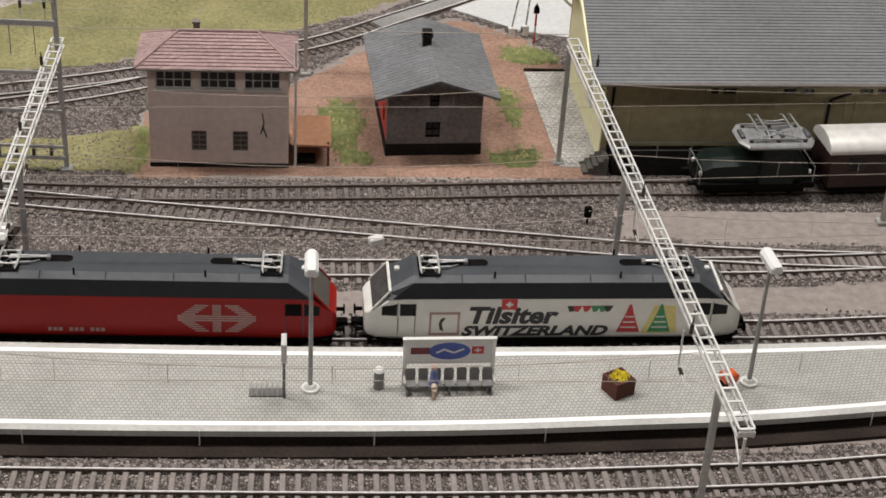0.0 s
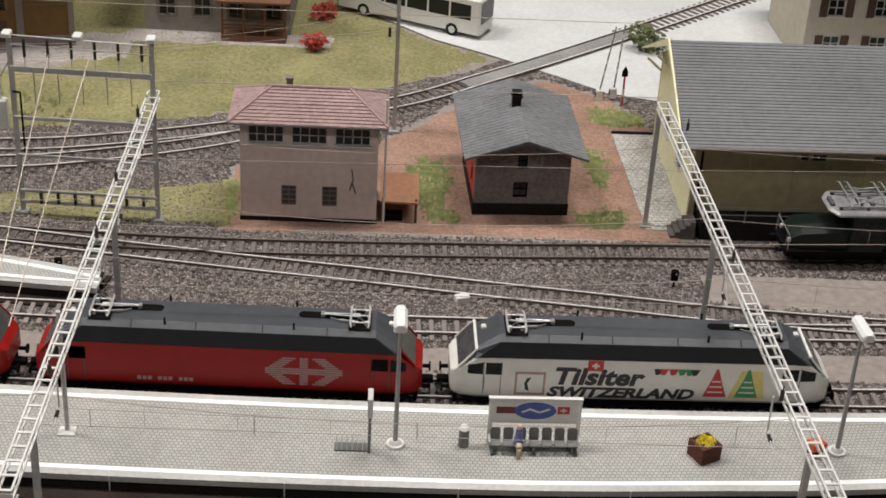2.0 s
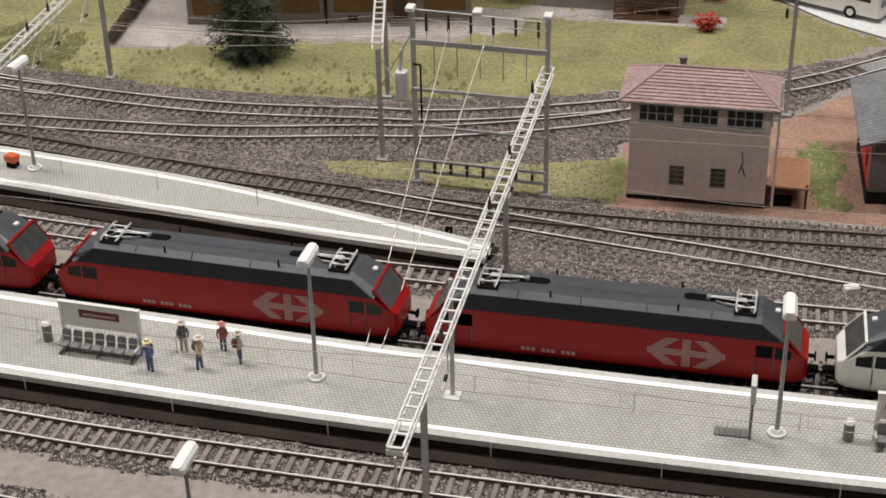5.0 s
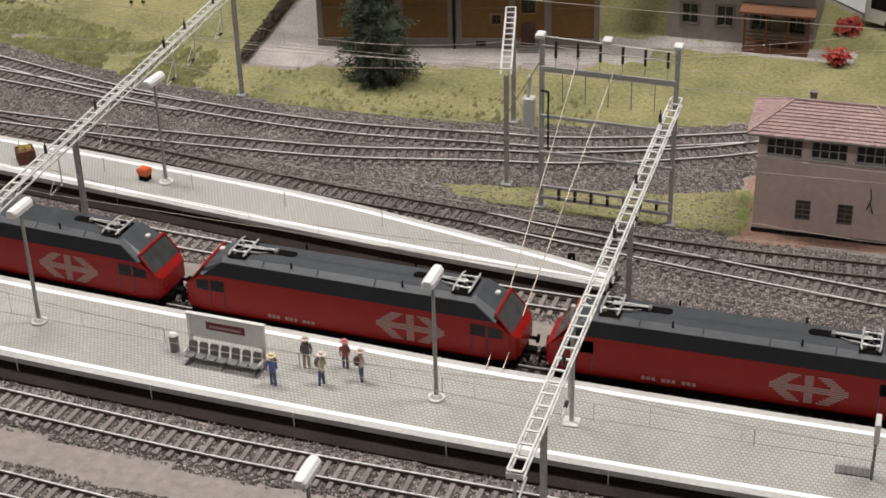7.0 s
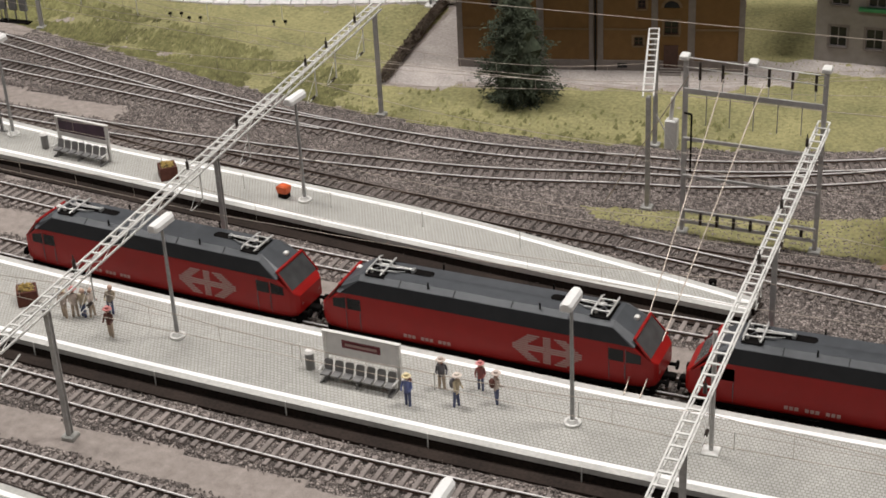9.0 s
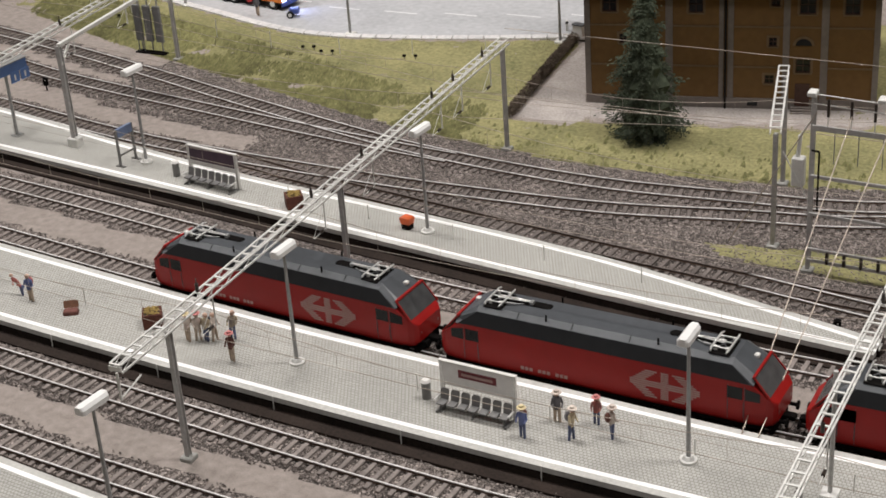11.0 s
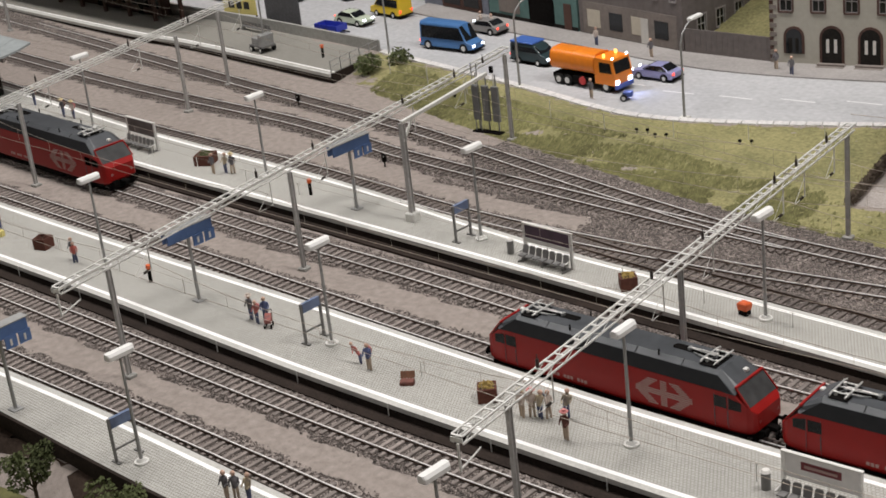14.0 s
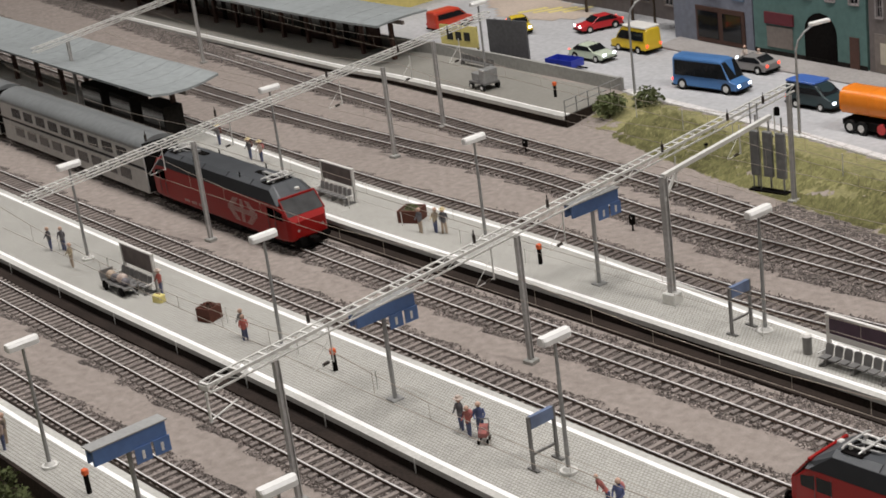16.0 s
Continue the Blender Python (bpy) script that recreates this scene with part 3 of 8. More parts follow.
def locomotive(livery, label):
    paint = RED if livery == "red" else WHITE
    t = thing("locomotive", 0, 0, 0, label=label, category="locomotive", group="electric locomotives")
    half = [(8.78, 1.08, 1.15, 2.15), (8.6, 1.26, 0.98, 2.32), (8.3, 1.38, 0.92, 2.55), (7.6, 1.46, 0.9, 3.12), (7.0, 1.48, 0.9, 3.16)]
    rings = []
    for x, w, lo, hi in [(-a, b, c, d) for a, b, c, d in half] + half[::-1]:
        rings.append([(x, -w * 0.96, lo), (x, w * 0.96, lo), (x, w, lo + 0.12), (x, w, hi - 0.06), (x, w - 0.05, hi), (x, -w + 0.05, hi), (x, -w, hi - 0.06), (x, -w, lo + 0.12)])
    body = part("body", M().loft(rings), paint, t, "bright red painted body" if livery == "red" else "off-white painted body")
    hood = [[(x, -1.47, 3.1), (x, 1.47, 3.1), (x, 1.2, za), (x, wb, zb), (x, -wb, zb), (x, -1.2, za)] for x, za, wb, zb in
            ((-7.72, 3.28, 0.98, 3.36), (-6.6, 3.86, 0.86, 4.08), (6.6, 3.86, 0.86, 4.08), (7.72, 3.28, 0.98, 3.36))]
    roof = part("roof", M().loft(hood), ROOFGREY, t, "grey roof with sloping ends")
    for s in (-1, 1):
        part("louvre_band", M().add([(-7.55, s * 1.478, 3.13), (7.55, s * 1.478, 3.13), (6.6, s * 1.215, 3.83), (-6.6, s * 1.215, 3.83), (-7.55, s * 1.44, 3.13), (7.55, s * 1.44, 3.13), (6.6, s * 1.17, 3.83), (-6.6, s * 1.17, 3.83)],
                                    [(0, 1, 2, 3), (7, 6, 5, 4), (0, 4, 5, 1), (1, 5, 6, 2), (2, 6, 7, 3), (3, 7, 4, 0)]), DARKBAND, roof, "near-black ventilation band")
        for x in (-4.4, -1.5, 1.5, 4.4):
            part("roof_seam", M().bar((x, s * 1.19, 3.88), (x, s * 0.87, 4.10), 0.05, 0.02), DARKBAND, roof)
        for x in (-2.9, 2.9):
            part("roof_post", M().cyl((x, s * 0.98, 3.95), (x, s * 0.98, 4.32), 0.05, n=6), BLACK, roof)
    for s in (-1, 1):
        well = [(0.28 * math.sin(k * math.pi / 6) * 0.75, 0.28 * math.cos(k * math.pi / 6)) for k in range(7)]
        well = [(1.05 + u, v) for u, v in well] + [(-1.1 - u, v) for u, v in well[::-1]]
        part("roof_recess", M().prism([(s * 4.35 + u, 0.22 + v) for u, v in well], 4.05, 4.092, "z"), BLACK, roof, "black pantograph well")
        part("roof_lamp", M().box(s * 7.28 - 0.12, s * 7.28 + 0.12, 0.2, 0.5, 3.62, 3.78, 0.04), OFFWHITE, roof)
        pantograph(t, s * 5.85, s)
        part("windscreen", M().add([(s * 7.68, -1.27, 3.42), (s * 7.68, 1.27, 3.42), (s * 8.44, 1.34, 2.47), (s * 8.44, -1.34, 2.47), (s * 7.6, -1.2, 3.35), (s * 7.6, 1.2, 3.35), (s * 8.36, 1.28, 2.42), (s * 8.36, -1.28, 2.42)],
                                   [(0, 1, 2, 3) if s > 0 else (3, 2, 1, 0), (4, 7, 6, 5) if s > 0 else (5, 6, 7, 4), (0, 4, 5, 1), (1, 5, 6, 2), (2, 6, 7, 3), (3, 7, 4, 0)]), SCREEN, t, "grey sloping windscreen")
        part("windscreen_frame", M().bar((s * 7.66, -1.3, 3.44), (s * 7.66, 1.3, 3.44), 0.12, 0.12).bar((s * 7.66, -1.28, 3.44), (s * 8.5, -1.33, 2.42), 0.07, 0.08).bar((s * 7.66, 1.28, 3.44), (s * 8.5, 1.33, 2.42), 0.07, 0.08), paint, t)
        for y in (-0.85, 0.85):
            part("headlight", M().cyl((s * 8.7, y, 1.6), (s * 8.78, y, 1.6), 0.1, n=10), LAMPGLASS, t)
            b = part("buffer", M().cyl((s * 8.6, y, 1.06), (s * 9.1, y, 1.06), 0.1, n=8), BLACK, t)
            part("buffer_plate", M().cyl((s * 9.1, y, 1.06), (s * 9.18, y, 1.06), 0.24, n=10), BLACK, b)
        part("coupling", M().box(s * 8.9 - 0.42, s * 8.9 + 0.42, -0.22, 0.22, 0.8, 1.05, 0.04), BLACK, t)
        part("snow_plough", M().box(s * 8.5 - 0.1, s * 8.5 + 0.1, -1.15, 1.15, 0.42, 0.95, 0.04), BLACK, t)
        bogie(t, s * 5.2)
        for y in (-1, 1):
            for a, b in ((6.45, 7.2), (7.32, 8.02)):
                k = 0.03 if b > 7.6 else 0.0
                part("cab_window", M().add([(s * a, y * 1.488, 2.2), (s * b, y * (1.488 - 2 * k), 2.2), (s * b, y * (1.488 - 2 * k), 2.86 - 6 * k), (s * a, y * 1.488, 2.86),
                                            (s * a, y * 1.40, 2.2), (s * b, y * 1.36, 2.2), (s * b, y * 1.36, 2.86 - 6 * k), (s * a, y * 1.40, 2.86)],
                                           [(0, 1, 2, 3), (3, 2, 1, 0), (0, 4, 5, 1), (1, 5, 6, 2), (2, 6, 7, 3), (3, 7, 4, 0)]), GLASS, t, "dark cab window")
            for x in (6.5, 7.26):
                part("handrail", M().cyl((s * x, y * 1.53, 1.3), (s * x, y * 1.53, 2.1), 0.016, n=6), BOXGREY, t)
            part("door_seam", M().box(min(s * 6.48, s * 6.5), max(s * 6.48, s * 6.5), y * 1.484 - 0.004, y * 1.484 + 0.004, 1.0, 2.95).box(min(s * 7.28, s * 7.3), max(s * 7.28, s * 7.3), y * 1.484 - 0.004, y * 1.484 + 0.004, 1.0, 2.95), BOXGREY, t)
    part("underframe", M().box(-8.2, 8.2, -1.36, 1.36, 0.72, 0.93).box(-2.6, 2.6, -1.3, 1.3, 0.42, 0.8, 0.05), BLACK, t, "black underframe and equipment boxes")
    if livery == "red":
        for y in (-1, 1):
            ob = part("double_arrow_mark", double_arrow(), LOGO, t, "pale striped double-arrow mark", at=(3.4, y * 1.49, 2.0, 0 if y < 0 else 180))
            w = M()
            for k in range(11):
                if k not in (3, 7):
                    w.box(-1.25 + 0.235 * k, -1.08 + 0.235 * k, -0.006, 0.004, -0.095, 0.095)
            part("lettering_strip", w, LOGO, t, "pale bars in place of a company name", at=(-2.9, y * 1.49, 1.28, 0 if y < 0 else 180))
    else:
        for y in (-1, 1):
            r = 0 if y < 0 else 180
            part("lettering", lettering("Tilsiter", 1.28, 0.2, 0.05, 4.15), INK, t, "bold black slanted word Tilsiter", at=(-2.1, y * 1.492, 2.16, r))
            part("lettering", lettering("SWITZERLAND", 0.74, 0.28, 0.034, 6.84), INK, t, "bold black capitals SWITZERLAND", at=(-0.98, y * 1.492, 1.3, r))
            part("flag", M().box(-0.36, 0.36, -0.012, 0.004, -0.29, 0.29), SIGNRED, t, "small red flag with a white cross", at=(-2.2, y * 1.49, 2.83, r))
            part("flag_cross", M().box(-0.17, 0.17, -0.02, 0.004, -0.05, 0.05).box(-0.06, 0.06, -0.02, 0.004, -0.15, 0.15), WHITE, t, at=(-2.2, y * 1.49, 2.83, r))
            f = M()
            for a, b, c, d in ((-0.7, -0.6, -0.65, 0.65), (0.6, 0.7, -0.65, 0.65), (-0.7, 0.7, -0.65, -0.52), (-0.7, 0.7, 0.52, 0.65)):
                f.box(a, b, -0.008, 0.004, c, d)
            part("picture_frame", f, LOGO, t, "faded red square frame", at=(-5.14, y * 1.49, 1.75, r))
            part("picture_stroke", M().prism([(-0.2, -0.35), (-0.02, -0.42), (-0.12, 0.0), (0.05, 0.35), (-0.16, 0.28), (-0.26, 0.0)], -0.008, 0.004, "y"), INK, t, at=(-5.14, y * 1.49, 1.75, r))
            gm = [(SIGNRED, 1.3), (INK, 1.05), (SIGNRED, 1.75), (SIGNGREEN, 2.15), (INK, 2.75), (SIGNGREEN, 2.5)]
            for mat, x in gm:
                part("pennant", M().prism([(-0.22, 0.18), (0.22, 0.18), (0.08, -0.12), (-0.1, -0.16)], -0.01 - 0.002 * (x > 2), 0.004, "y"), mat, t, at=(x - 0.35, y * 1.49, 2.55, r))
            part("cone_backing", M().prism([(-0.2, 0.78), (0.78, 0.78), (1.0, -0.78), (-0.7, -0.78)], -0.006, 0.004, "y"), SIGNYELLOW, t, "pale yellow panel", at=(4.75, y * 1.488, 1.95, r))
            for mat, x in ((SIGNRED, 3.43), (SIGNGREEN, 4.89)):
                part("cone_figure", M().prism([(-0.05, 0.85), (0.05, 0.85), (0.22, 0.25), (0.55, -0.72), (-0.55, -0.72), (-0.22, 0.25)], -0.012, 0.004, "y"), mat, t, at=(x, y * 1.49, 1.95, r))
                st = M()
                for k in range(3):
                    st.box(-0.2 - 0.08 * k, 0.2 + 0.08 * k, -0.018, 0.004, 0.12 - 0.3 * k, 0.19 - 0.3 * k)
                part("cone_stripes", st, OFFWHITE, t, at=(x, y * 1.49, 1.95, r))
    for o in t.children_recursive:
        o.data.transform(Matrix.Diagonal((1.032, 1, 1, 1)))
        o.location.x *= 1.032
    return t


LOCO_PITCH = 19.4


def put_on(ob, line, x, z=0.0):
    ob.matrix_basis = pose(x * S, y_on(line, x) * S, z * S, 0, 0, heading(line, x))
    return ob


RED_LABEL = "red electric locomotive with grey roof and pale double arrow"
red = put_on(locomotive("red", RED_LABEL), T2, -7.4)
put_on(locomotive("white", "off-white electric locomotive with cheese advertising and grey roof"), T2, -7.4 + LOCO_PITCH)
for k in (2, 3):
    tagged(put_on(copy_thing(red, Matrix()), T2, -7.4 - LOCO_PITCH * (k - 1)), "red electric locomotive with grey roof coupled in a row")
FAR = 1.1  # the models on the station tracks stand a little larger
tagged(put_on(copy_thing(red, Matrix()), T3, -110.7), "red electric locomotive heading a train of double-deck coaches").scale = (FAR, FAR, FAR)

COACHGREY = material("coach_grey", (0.20, 0.21, 0.21), 0.35, vary=0.12, grain=2)
COACHWHITE = material("coach_white", (0.50, 0.49, 0.46), 0.5, vary=0.1, grain=2)


def double_deck_coach(x):
    t = put_on(thing("coach", 0, 0, 0, label="grey and white double-deck coach with two rows of windows", category="railway coach", group="double-deck coaches"), T3, x)
    L = 12.9
    part("lower_side", M().box(-L, L, -1.4, 1.4, 0.6, 2.4), COACHWHITE, t)
    part("upper_side", M().box(-L, L, -1.42, 1.42, 2.4, 3.7), COACHWHITE, t)
    arc = [(1.42 * math.cos(a), 3.7 + 0.85 * math.sin(a)) for a in np.linspace(0, math.pi, 11).tolist()]
    part("roof", M().prism(arc, -L, L, "x", True), COACHGREY, t, "rounded grey roof")
    part("end_wall", M().box(L, L + 0.12, -1.3, 1.3, 0.7, 4.2), BLACK, t, "dark end wall with gangway")
    for dx in (-8.8, 8.8):
        bogie(t, dx)
    for s in (-1, 1):
        for z in (1.2, 2.75):
            for k in range(9):
                cx = -9.6 + k * 2.4
                part("window", M().box(cx - 0.85, cx + 0.85, min(s * 1.38, s * 1.435), max(s * 1.38, s * 1.435), z, z + 0.75), GLASS, t)
        part("stripe", M().box(-L, L, min(s * 1.4, s * 1.43), max(s * 1.4, s * 1.43), 2.3, 2.5), DARKBAND, t)
    return t


for x in (-135.4, -165.0):
    double_deck_coach(x).scale = (FAR, FAR, FAR)

# ---- land: lawns, road, earth, cobbles ----
EARTH = material("red_earth", (0.36, 0.225, 0.165), 0.95, vary=0.25, grain=5, bump=0.5)
COBBLE = material("cobbles", (0.55, 0.535, 0.50), 0.9, vary=0.3, grain=5, bump=0.8)
PATHGREY = material("gravel_path", (0.40, 0.36, 0.33), 0.95, vary=0.2, grain=6, bump=0.5)
SQUARE = material("pale_road", (0.62, 0.62, 0.60), 0.85, vary=0.08, grain=3, bump=0.2)
square_setts(COBBLE, 0.34, 0.5, False)
PAVEMENT = material("pavement", (0.33, 0.31, 0.295), 0.9, vary=0.12, grain=4, bump=0.2)
KERB = material("kerb_stone", (0.66, 0.64, 0.62), 0.85, vary=0.15, grain=4, bump=0.2)
LEAF = material("leaf_green", (0.125, 0.145, 0.062), 0.8, vary=0.35, grain=3)
LEAFDARK = material("fir_green", (0.075, 0.09, 0.058), 0.85, vary=0.35, grain=3, island=0.35)
BARK = material("bark", (0.10, 0.075, 0.055), 0.95, vary=0.3, grain=6, bump=0.5)
TUFT = material("grass_tuft", (0.245, 0.226, 0.104), 0.95, vary=0.25, grain=1.5, island=0.2)
OLIVE = material("olive_grass", (0.165, 0.158, 0.066), 0.95, vary=0.3, grain=1.5, island=0.3)
REDLEAF = material("red_leaf", (0.40, 0.06, 0.045), 0.8, vary=0.3, grain=3)

CROSS_ROAD = [(3, 45.6), (6.8, 43.2), (11.4, 39.9), (14.7, 37.3), (18, 36.3), (34, 36), (40, 90), (-14, 90), (-8, 57), (-1, 49.5)]
in_cross = inside_poly(CROSS_ROAD)
BUILD_LINE = curve([(-170, 84), (-109, 68.7), (-99, 66.2), (-86, 63.3), (-73, 60.2), (-64, 59.6), (-51.5, 61), (-40, 63.5), (-20, 70)])


def lawn(x, y):
    e = 0.45 * noise.noise((x * 0.7, y * 0.7, 4.0))
    if y < y_on(GRASS_EDGE, x) + e or in_cross(x, y):
        return False
    if x < -46.3:
        return y < y_on(ROAD_EDGE, x) - 0.15
    if x < -22 and 34.8 + 0.21 * (x + 42) < y < 40:
        return False
    return not (-46.6 < x < -41.5 and y > 33.5) and y < (60 if x > -40 else y_on(ROAD_EDGE, x))


field("lawn", GRASS, lawn, -103, 7, 26, 61, 0.6, 0.03, 0.05, "yellowish green lawn sloping up to the road", "lawn")
field("lawn", GRASS, inside_poly([(-28, 19.6), (-26, 17.7), (-19, 17.1), (-8.9, 16.8), (-9, 23.2), (-14, 21.6), (-21, 20.7)]), -30, -7, 15, 25, 0.4, 0.09, 0.04, "small lawn between two tracks", "lawn")
field("earth_yard", EARTH, lambda x, y: EARTH_POLY(x + 0.3 * noise.noise((x, y, 2.0)), y) and abs(y - y_on(T6A, x)) > 2.6, -11, 18, 16, 41, 0.5, 0.08, 0.03, "reddish brown bare earth round the small buildings", "ground")


def patch(x, y):
    for cx, cy, rx, ry in ((2.3, 23.2, 1.7, 3.6), (3.1, 19.1, 1.2, 1.2), (12.7, 26, 0.9, 3.2), (12.3, 19.4, 1.8, 1.4), (10.6, 34.4, 1.3, 2.0), (14.8, 33.4, 2.2, 1.6), (-9.2, 20, 0.7, 3)):
        if ((x - cx) / rx) ** 2 + ((y - cy) / ry) ** 2 < 1 + 0.8 * noise.noise((x * 1.2, y * 1.2, 7.0)):
            return True
    return False


LUSH = material("lush_grass", (0.18, 0.20, 0.075), 0.95, vary=0.3, grain=2.5, bump=0.6)
field("grass_patches", LUSH, patch, -11, 18, 15, 38, 0.3, 0.13, 0.04, "bright green patches of grass on the bare earth", "grass", "stuff")
cob = M().add([(14.85, 18.3, 0.13), (17.2, 18.2, 0.13), (17.2, 31, 0.13), (14.2, 30.8, 0.13), (14.85, 18.3, 0.0), (17.2, 18.2, 0.0), (17.2, 31, 0.0), (14.2, 30.8, 0.0)], [(0, 1, 2, 3), (0, 4, 5, 1), (3, 7, 4, 0), (2, 6, 7, 3)])
solo("cobbled_yard", cob, COBBLE, label="pale cobbled strip beside the goods shed", category="pavement", kind="structure")
field("gravel_path", PATHGREY, lambda x, y: (-46.2 < x < -41.0 and 33.8 < y < 50) or (-42 < x < -18 and 35.0 + 0.21 * (x + 42) < y < 40.5 + 0.21 * (x + 42)) or (-19 < x < -4 and 42.8 < y < 46), -48, -3, 33, 51, 0.5, 0.05, 0.02, "grey gravel path along the houses", "path")

m = M()
m.add([(x, y, 0.10) for x, y in CROSS_ROAD], [tuple(range(len(CROSS_ROAD)))])
solo("road", m, SQUARE, label="pale concrete road at the level crossing", category="road", kind="structure")


def strip(name, mat, lo, hi, x0, x1, z, label, category, step=1.0, thick=0.0):
    m = M()
    xs = np.arange(x0, x1 + 0.01, step).tolist()
    for a, b in zip(xs, xs[1:]):
        q = [(a, lo(a)), (b, lo(b)), (b, hi(b)), (a, hi(a))]
        m.add([(*p, z) for p in q], [(0, 1, 2, 3)])
        if thick:
            m.add([(*q[0], z - thick), (*q[1], z - thick), (*q[1], z), (*q[0], z)], [(0, 1, 2, 3)])
    return solo(name, m, mat, label=label, category=category, kind="structure")


strip("road", ROAD, lambda x: y_on(ROAD_EDGE, x) + 0.6, lambda x: y_on(BUILD_LINE, x) + 30 * (x < -108), -170, -38, 1.0, "smooth grey asphalt main road", "road")
strip("pavement", PAVEMENT, lambda x: y_on(BUILD_LINE, x) - 3.4, lambda x: y_on(BUILD_LINE, x) + 0.5, -109, -40, 1.13, "grey pavement along the town houses", "pavement", thick=0.14)
k = thing("kerb", 0, 0, 0, label="pale kerb stones between the lawn and the road", category="kerb", kind="structure")
stone = M().box(-0.6, 0.6, -0.45, 0.35, 0.85, 1.12, 0.04).mesh("kerb_stone", KERB)
for x, y in curve([(px, y_on(ROAD_EDGE, px)) for px in range(-102, -44, 4)], 1.24):
    part("kerb_stone", stone, None, k, at=(x, y + 0.3, 0, heading(ROAD_EDGE, x)))
LANE = material("worn_lane_paint", (0.72, 0.72, 0.71), 0.8, vary=0.1, grain=4)
dash = M()
for i in range(9):
    x = -84 + i * 5.2
    y = 0.5 * (y_on(ROAD_EDGE, x) + y_on(BUILD_LINE, x) - 3)
    dash.add([(x - 1.5, y - 0.1, 1.006), (x + 1.5, y - 0.1, 1.006), (x + 1.5, y + 0.1, 1.006), (x - 1.5, y + 0.1, 1.006)], [(0, 1, 2, 3)])
solo("lane_marking", dash, LANE, label="faint white lane dashes on the asphalt", category="road marking", kind="structure")

# ballast stones that lie loose on the bed
stones = M()
SPOT = [(-0.5, -0.5, 0), (0.5, -0.45, 0), (0.45, 0.5, 0), (-0.5, 0.42, 0), (-0.25, -0.2, 0.6), (0.22, -0.25, 0.55), (0.2, 0.22, 0.65)]
SPOTF = [(0, 1, 5, 4), (1, 2, 6, 5), (2, 3, 6), (3, 0, 4), (3, 4, 6), (4, 5, 6)]
tries = 0
while len(stones.f) < 62000 * 6 and tries < 230000:
    tries += 1
    x = RNG.uniform(-95, 34)
    y = RNG.uniform(-18, 33)
    if not bed(x, y) or EARTH_POLY(x, y) or (x > 12 and y > 17) or lawn(x, y):
        continue
    s, a = RNG.uniform(0.07, 0.125), RNG.uniform(0, 6.28)
    c, d = math.cos(a) * s, math.sin(a) * s
    z = ground_z(x, y) + 0.07 + 0.05 * noise.noise((x * 0.9, y * 0.9, 0.0))
    stones.add([(x + p * c - q * d, y + p * d + q * c, z + h * s) for p, q, h in SPOT], SPOTF)
STONE = material("ballast_stone", (0.235, 0.20, 0.182), 0.95, vary=0.2, grain=3, island=0.55)
solo("ballast_stones", stones, STONE, label="loose grey-brown ballast stones", category="ballast", kind="stuff")

DARKEARTH = material("dark_soil", (0.05, 0.034, 0.025), 0.95, vary=0.3, grain=4, bump=0.6)
field("soil_bank", DARKEARTH, lambda x, y: y < y_on(P0N, x) - 0.2, -150, 10, -34, -4, 0.6, 0.02, 0.03, "dark brown soil beside the front platform", "ground")
field("planted_strip", OLIVE, lambda x, y: y < y_on(P0N, x) - 1.9, -125, -48, -34, -9, 0.6, 0.04, 0.05, "dark olive grass below the front platform", "lawn")

tufts = M()
for i in range(30000):
    x, y = RNG.uniform(-102, 6), RNG.uniform(27, 56)
    if not lawn(x, y):
        continue
    dense = noise.noise((x * 0.25, y * 0.25, 11.0)) + 0.6 * max(0.0, 1 - (y - y_on(GRASS_EDGE, x)) / 6)
    if RNG.random() > 0.35 + dense:
        continue
    h, a = RNG.uniform(0.05, 0.13), RNG.uniform(0, 3.14)
    z = ground_z(x, y)
    for k2 in range(2):
        b = RNG.uniform(-1.1, 1.1)
        w = h * 0.7
        tufts.add([(x - w * math.cos(b), y - w * math.sin(b), z), (x + w * math.cos(b), y + w * math.sin(b), z), (x, y + h, z + 0.05 + h)], [(0, 1, 2)])
for i in range(4000):
    x, y = RNG.uniform(-10, 18), RNG.uniform(16, 37)
    if patch(x, y):
        h = RNG.uniform(0.08, 0.18)
        b = RNG.uniform(-1.1, 1.1)
        tufts.add([(x - h * math.cos(b), y - h * math.sin(b), 0.1), (x + h * math.cos(b), y + h * math.sin(b), 0.1), (x, y + h, 0.15 + h)], [(0, 1, 2)])
tall = M()
for i in range(16000):
    x = RNG.uniform(-98, -20)
    y = y_on(GRASS_EDGE, x) + 0.2 + 5.5 * RNG.random() ** 1.6
    if (x > -48 and RNG.random() > 0.06) or not lawn(x, y) or noise.noise((x * 0.3, y * 0.5, 5.0)) + 0.3 * noise.noise((x, y, 9.0)) < -0.3:
        continue
    h, a = RNG.uniform(0.12, 0.34), RNG.uniform(0, 3.14)
    z = ground_z(x, y)
    for k2 in range(3):
        b = RNG.uniform(-1.1, 1.1)
        w, y2 = h * 0.75, y + RNG.uniform(-0.15, 0.15)
        tall.add([(x - w * math.cos(b), y2 - w * math.sin(b), z - 0.02), (x + w * math.cos(b), y2 + w * math.sin(b), z - 0.02), (x + RNG.uniform(-0.4, 0.4) * w, y2 + h, z + h * 0.8)], [(0, 1, 2)])


def lit_from_above(ob):
    ob.data.normals_split_custom_set_from_vertices([(0.0, -0.15, 0.99)] * len(ob.data.vertices))


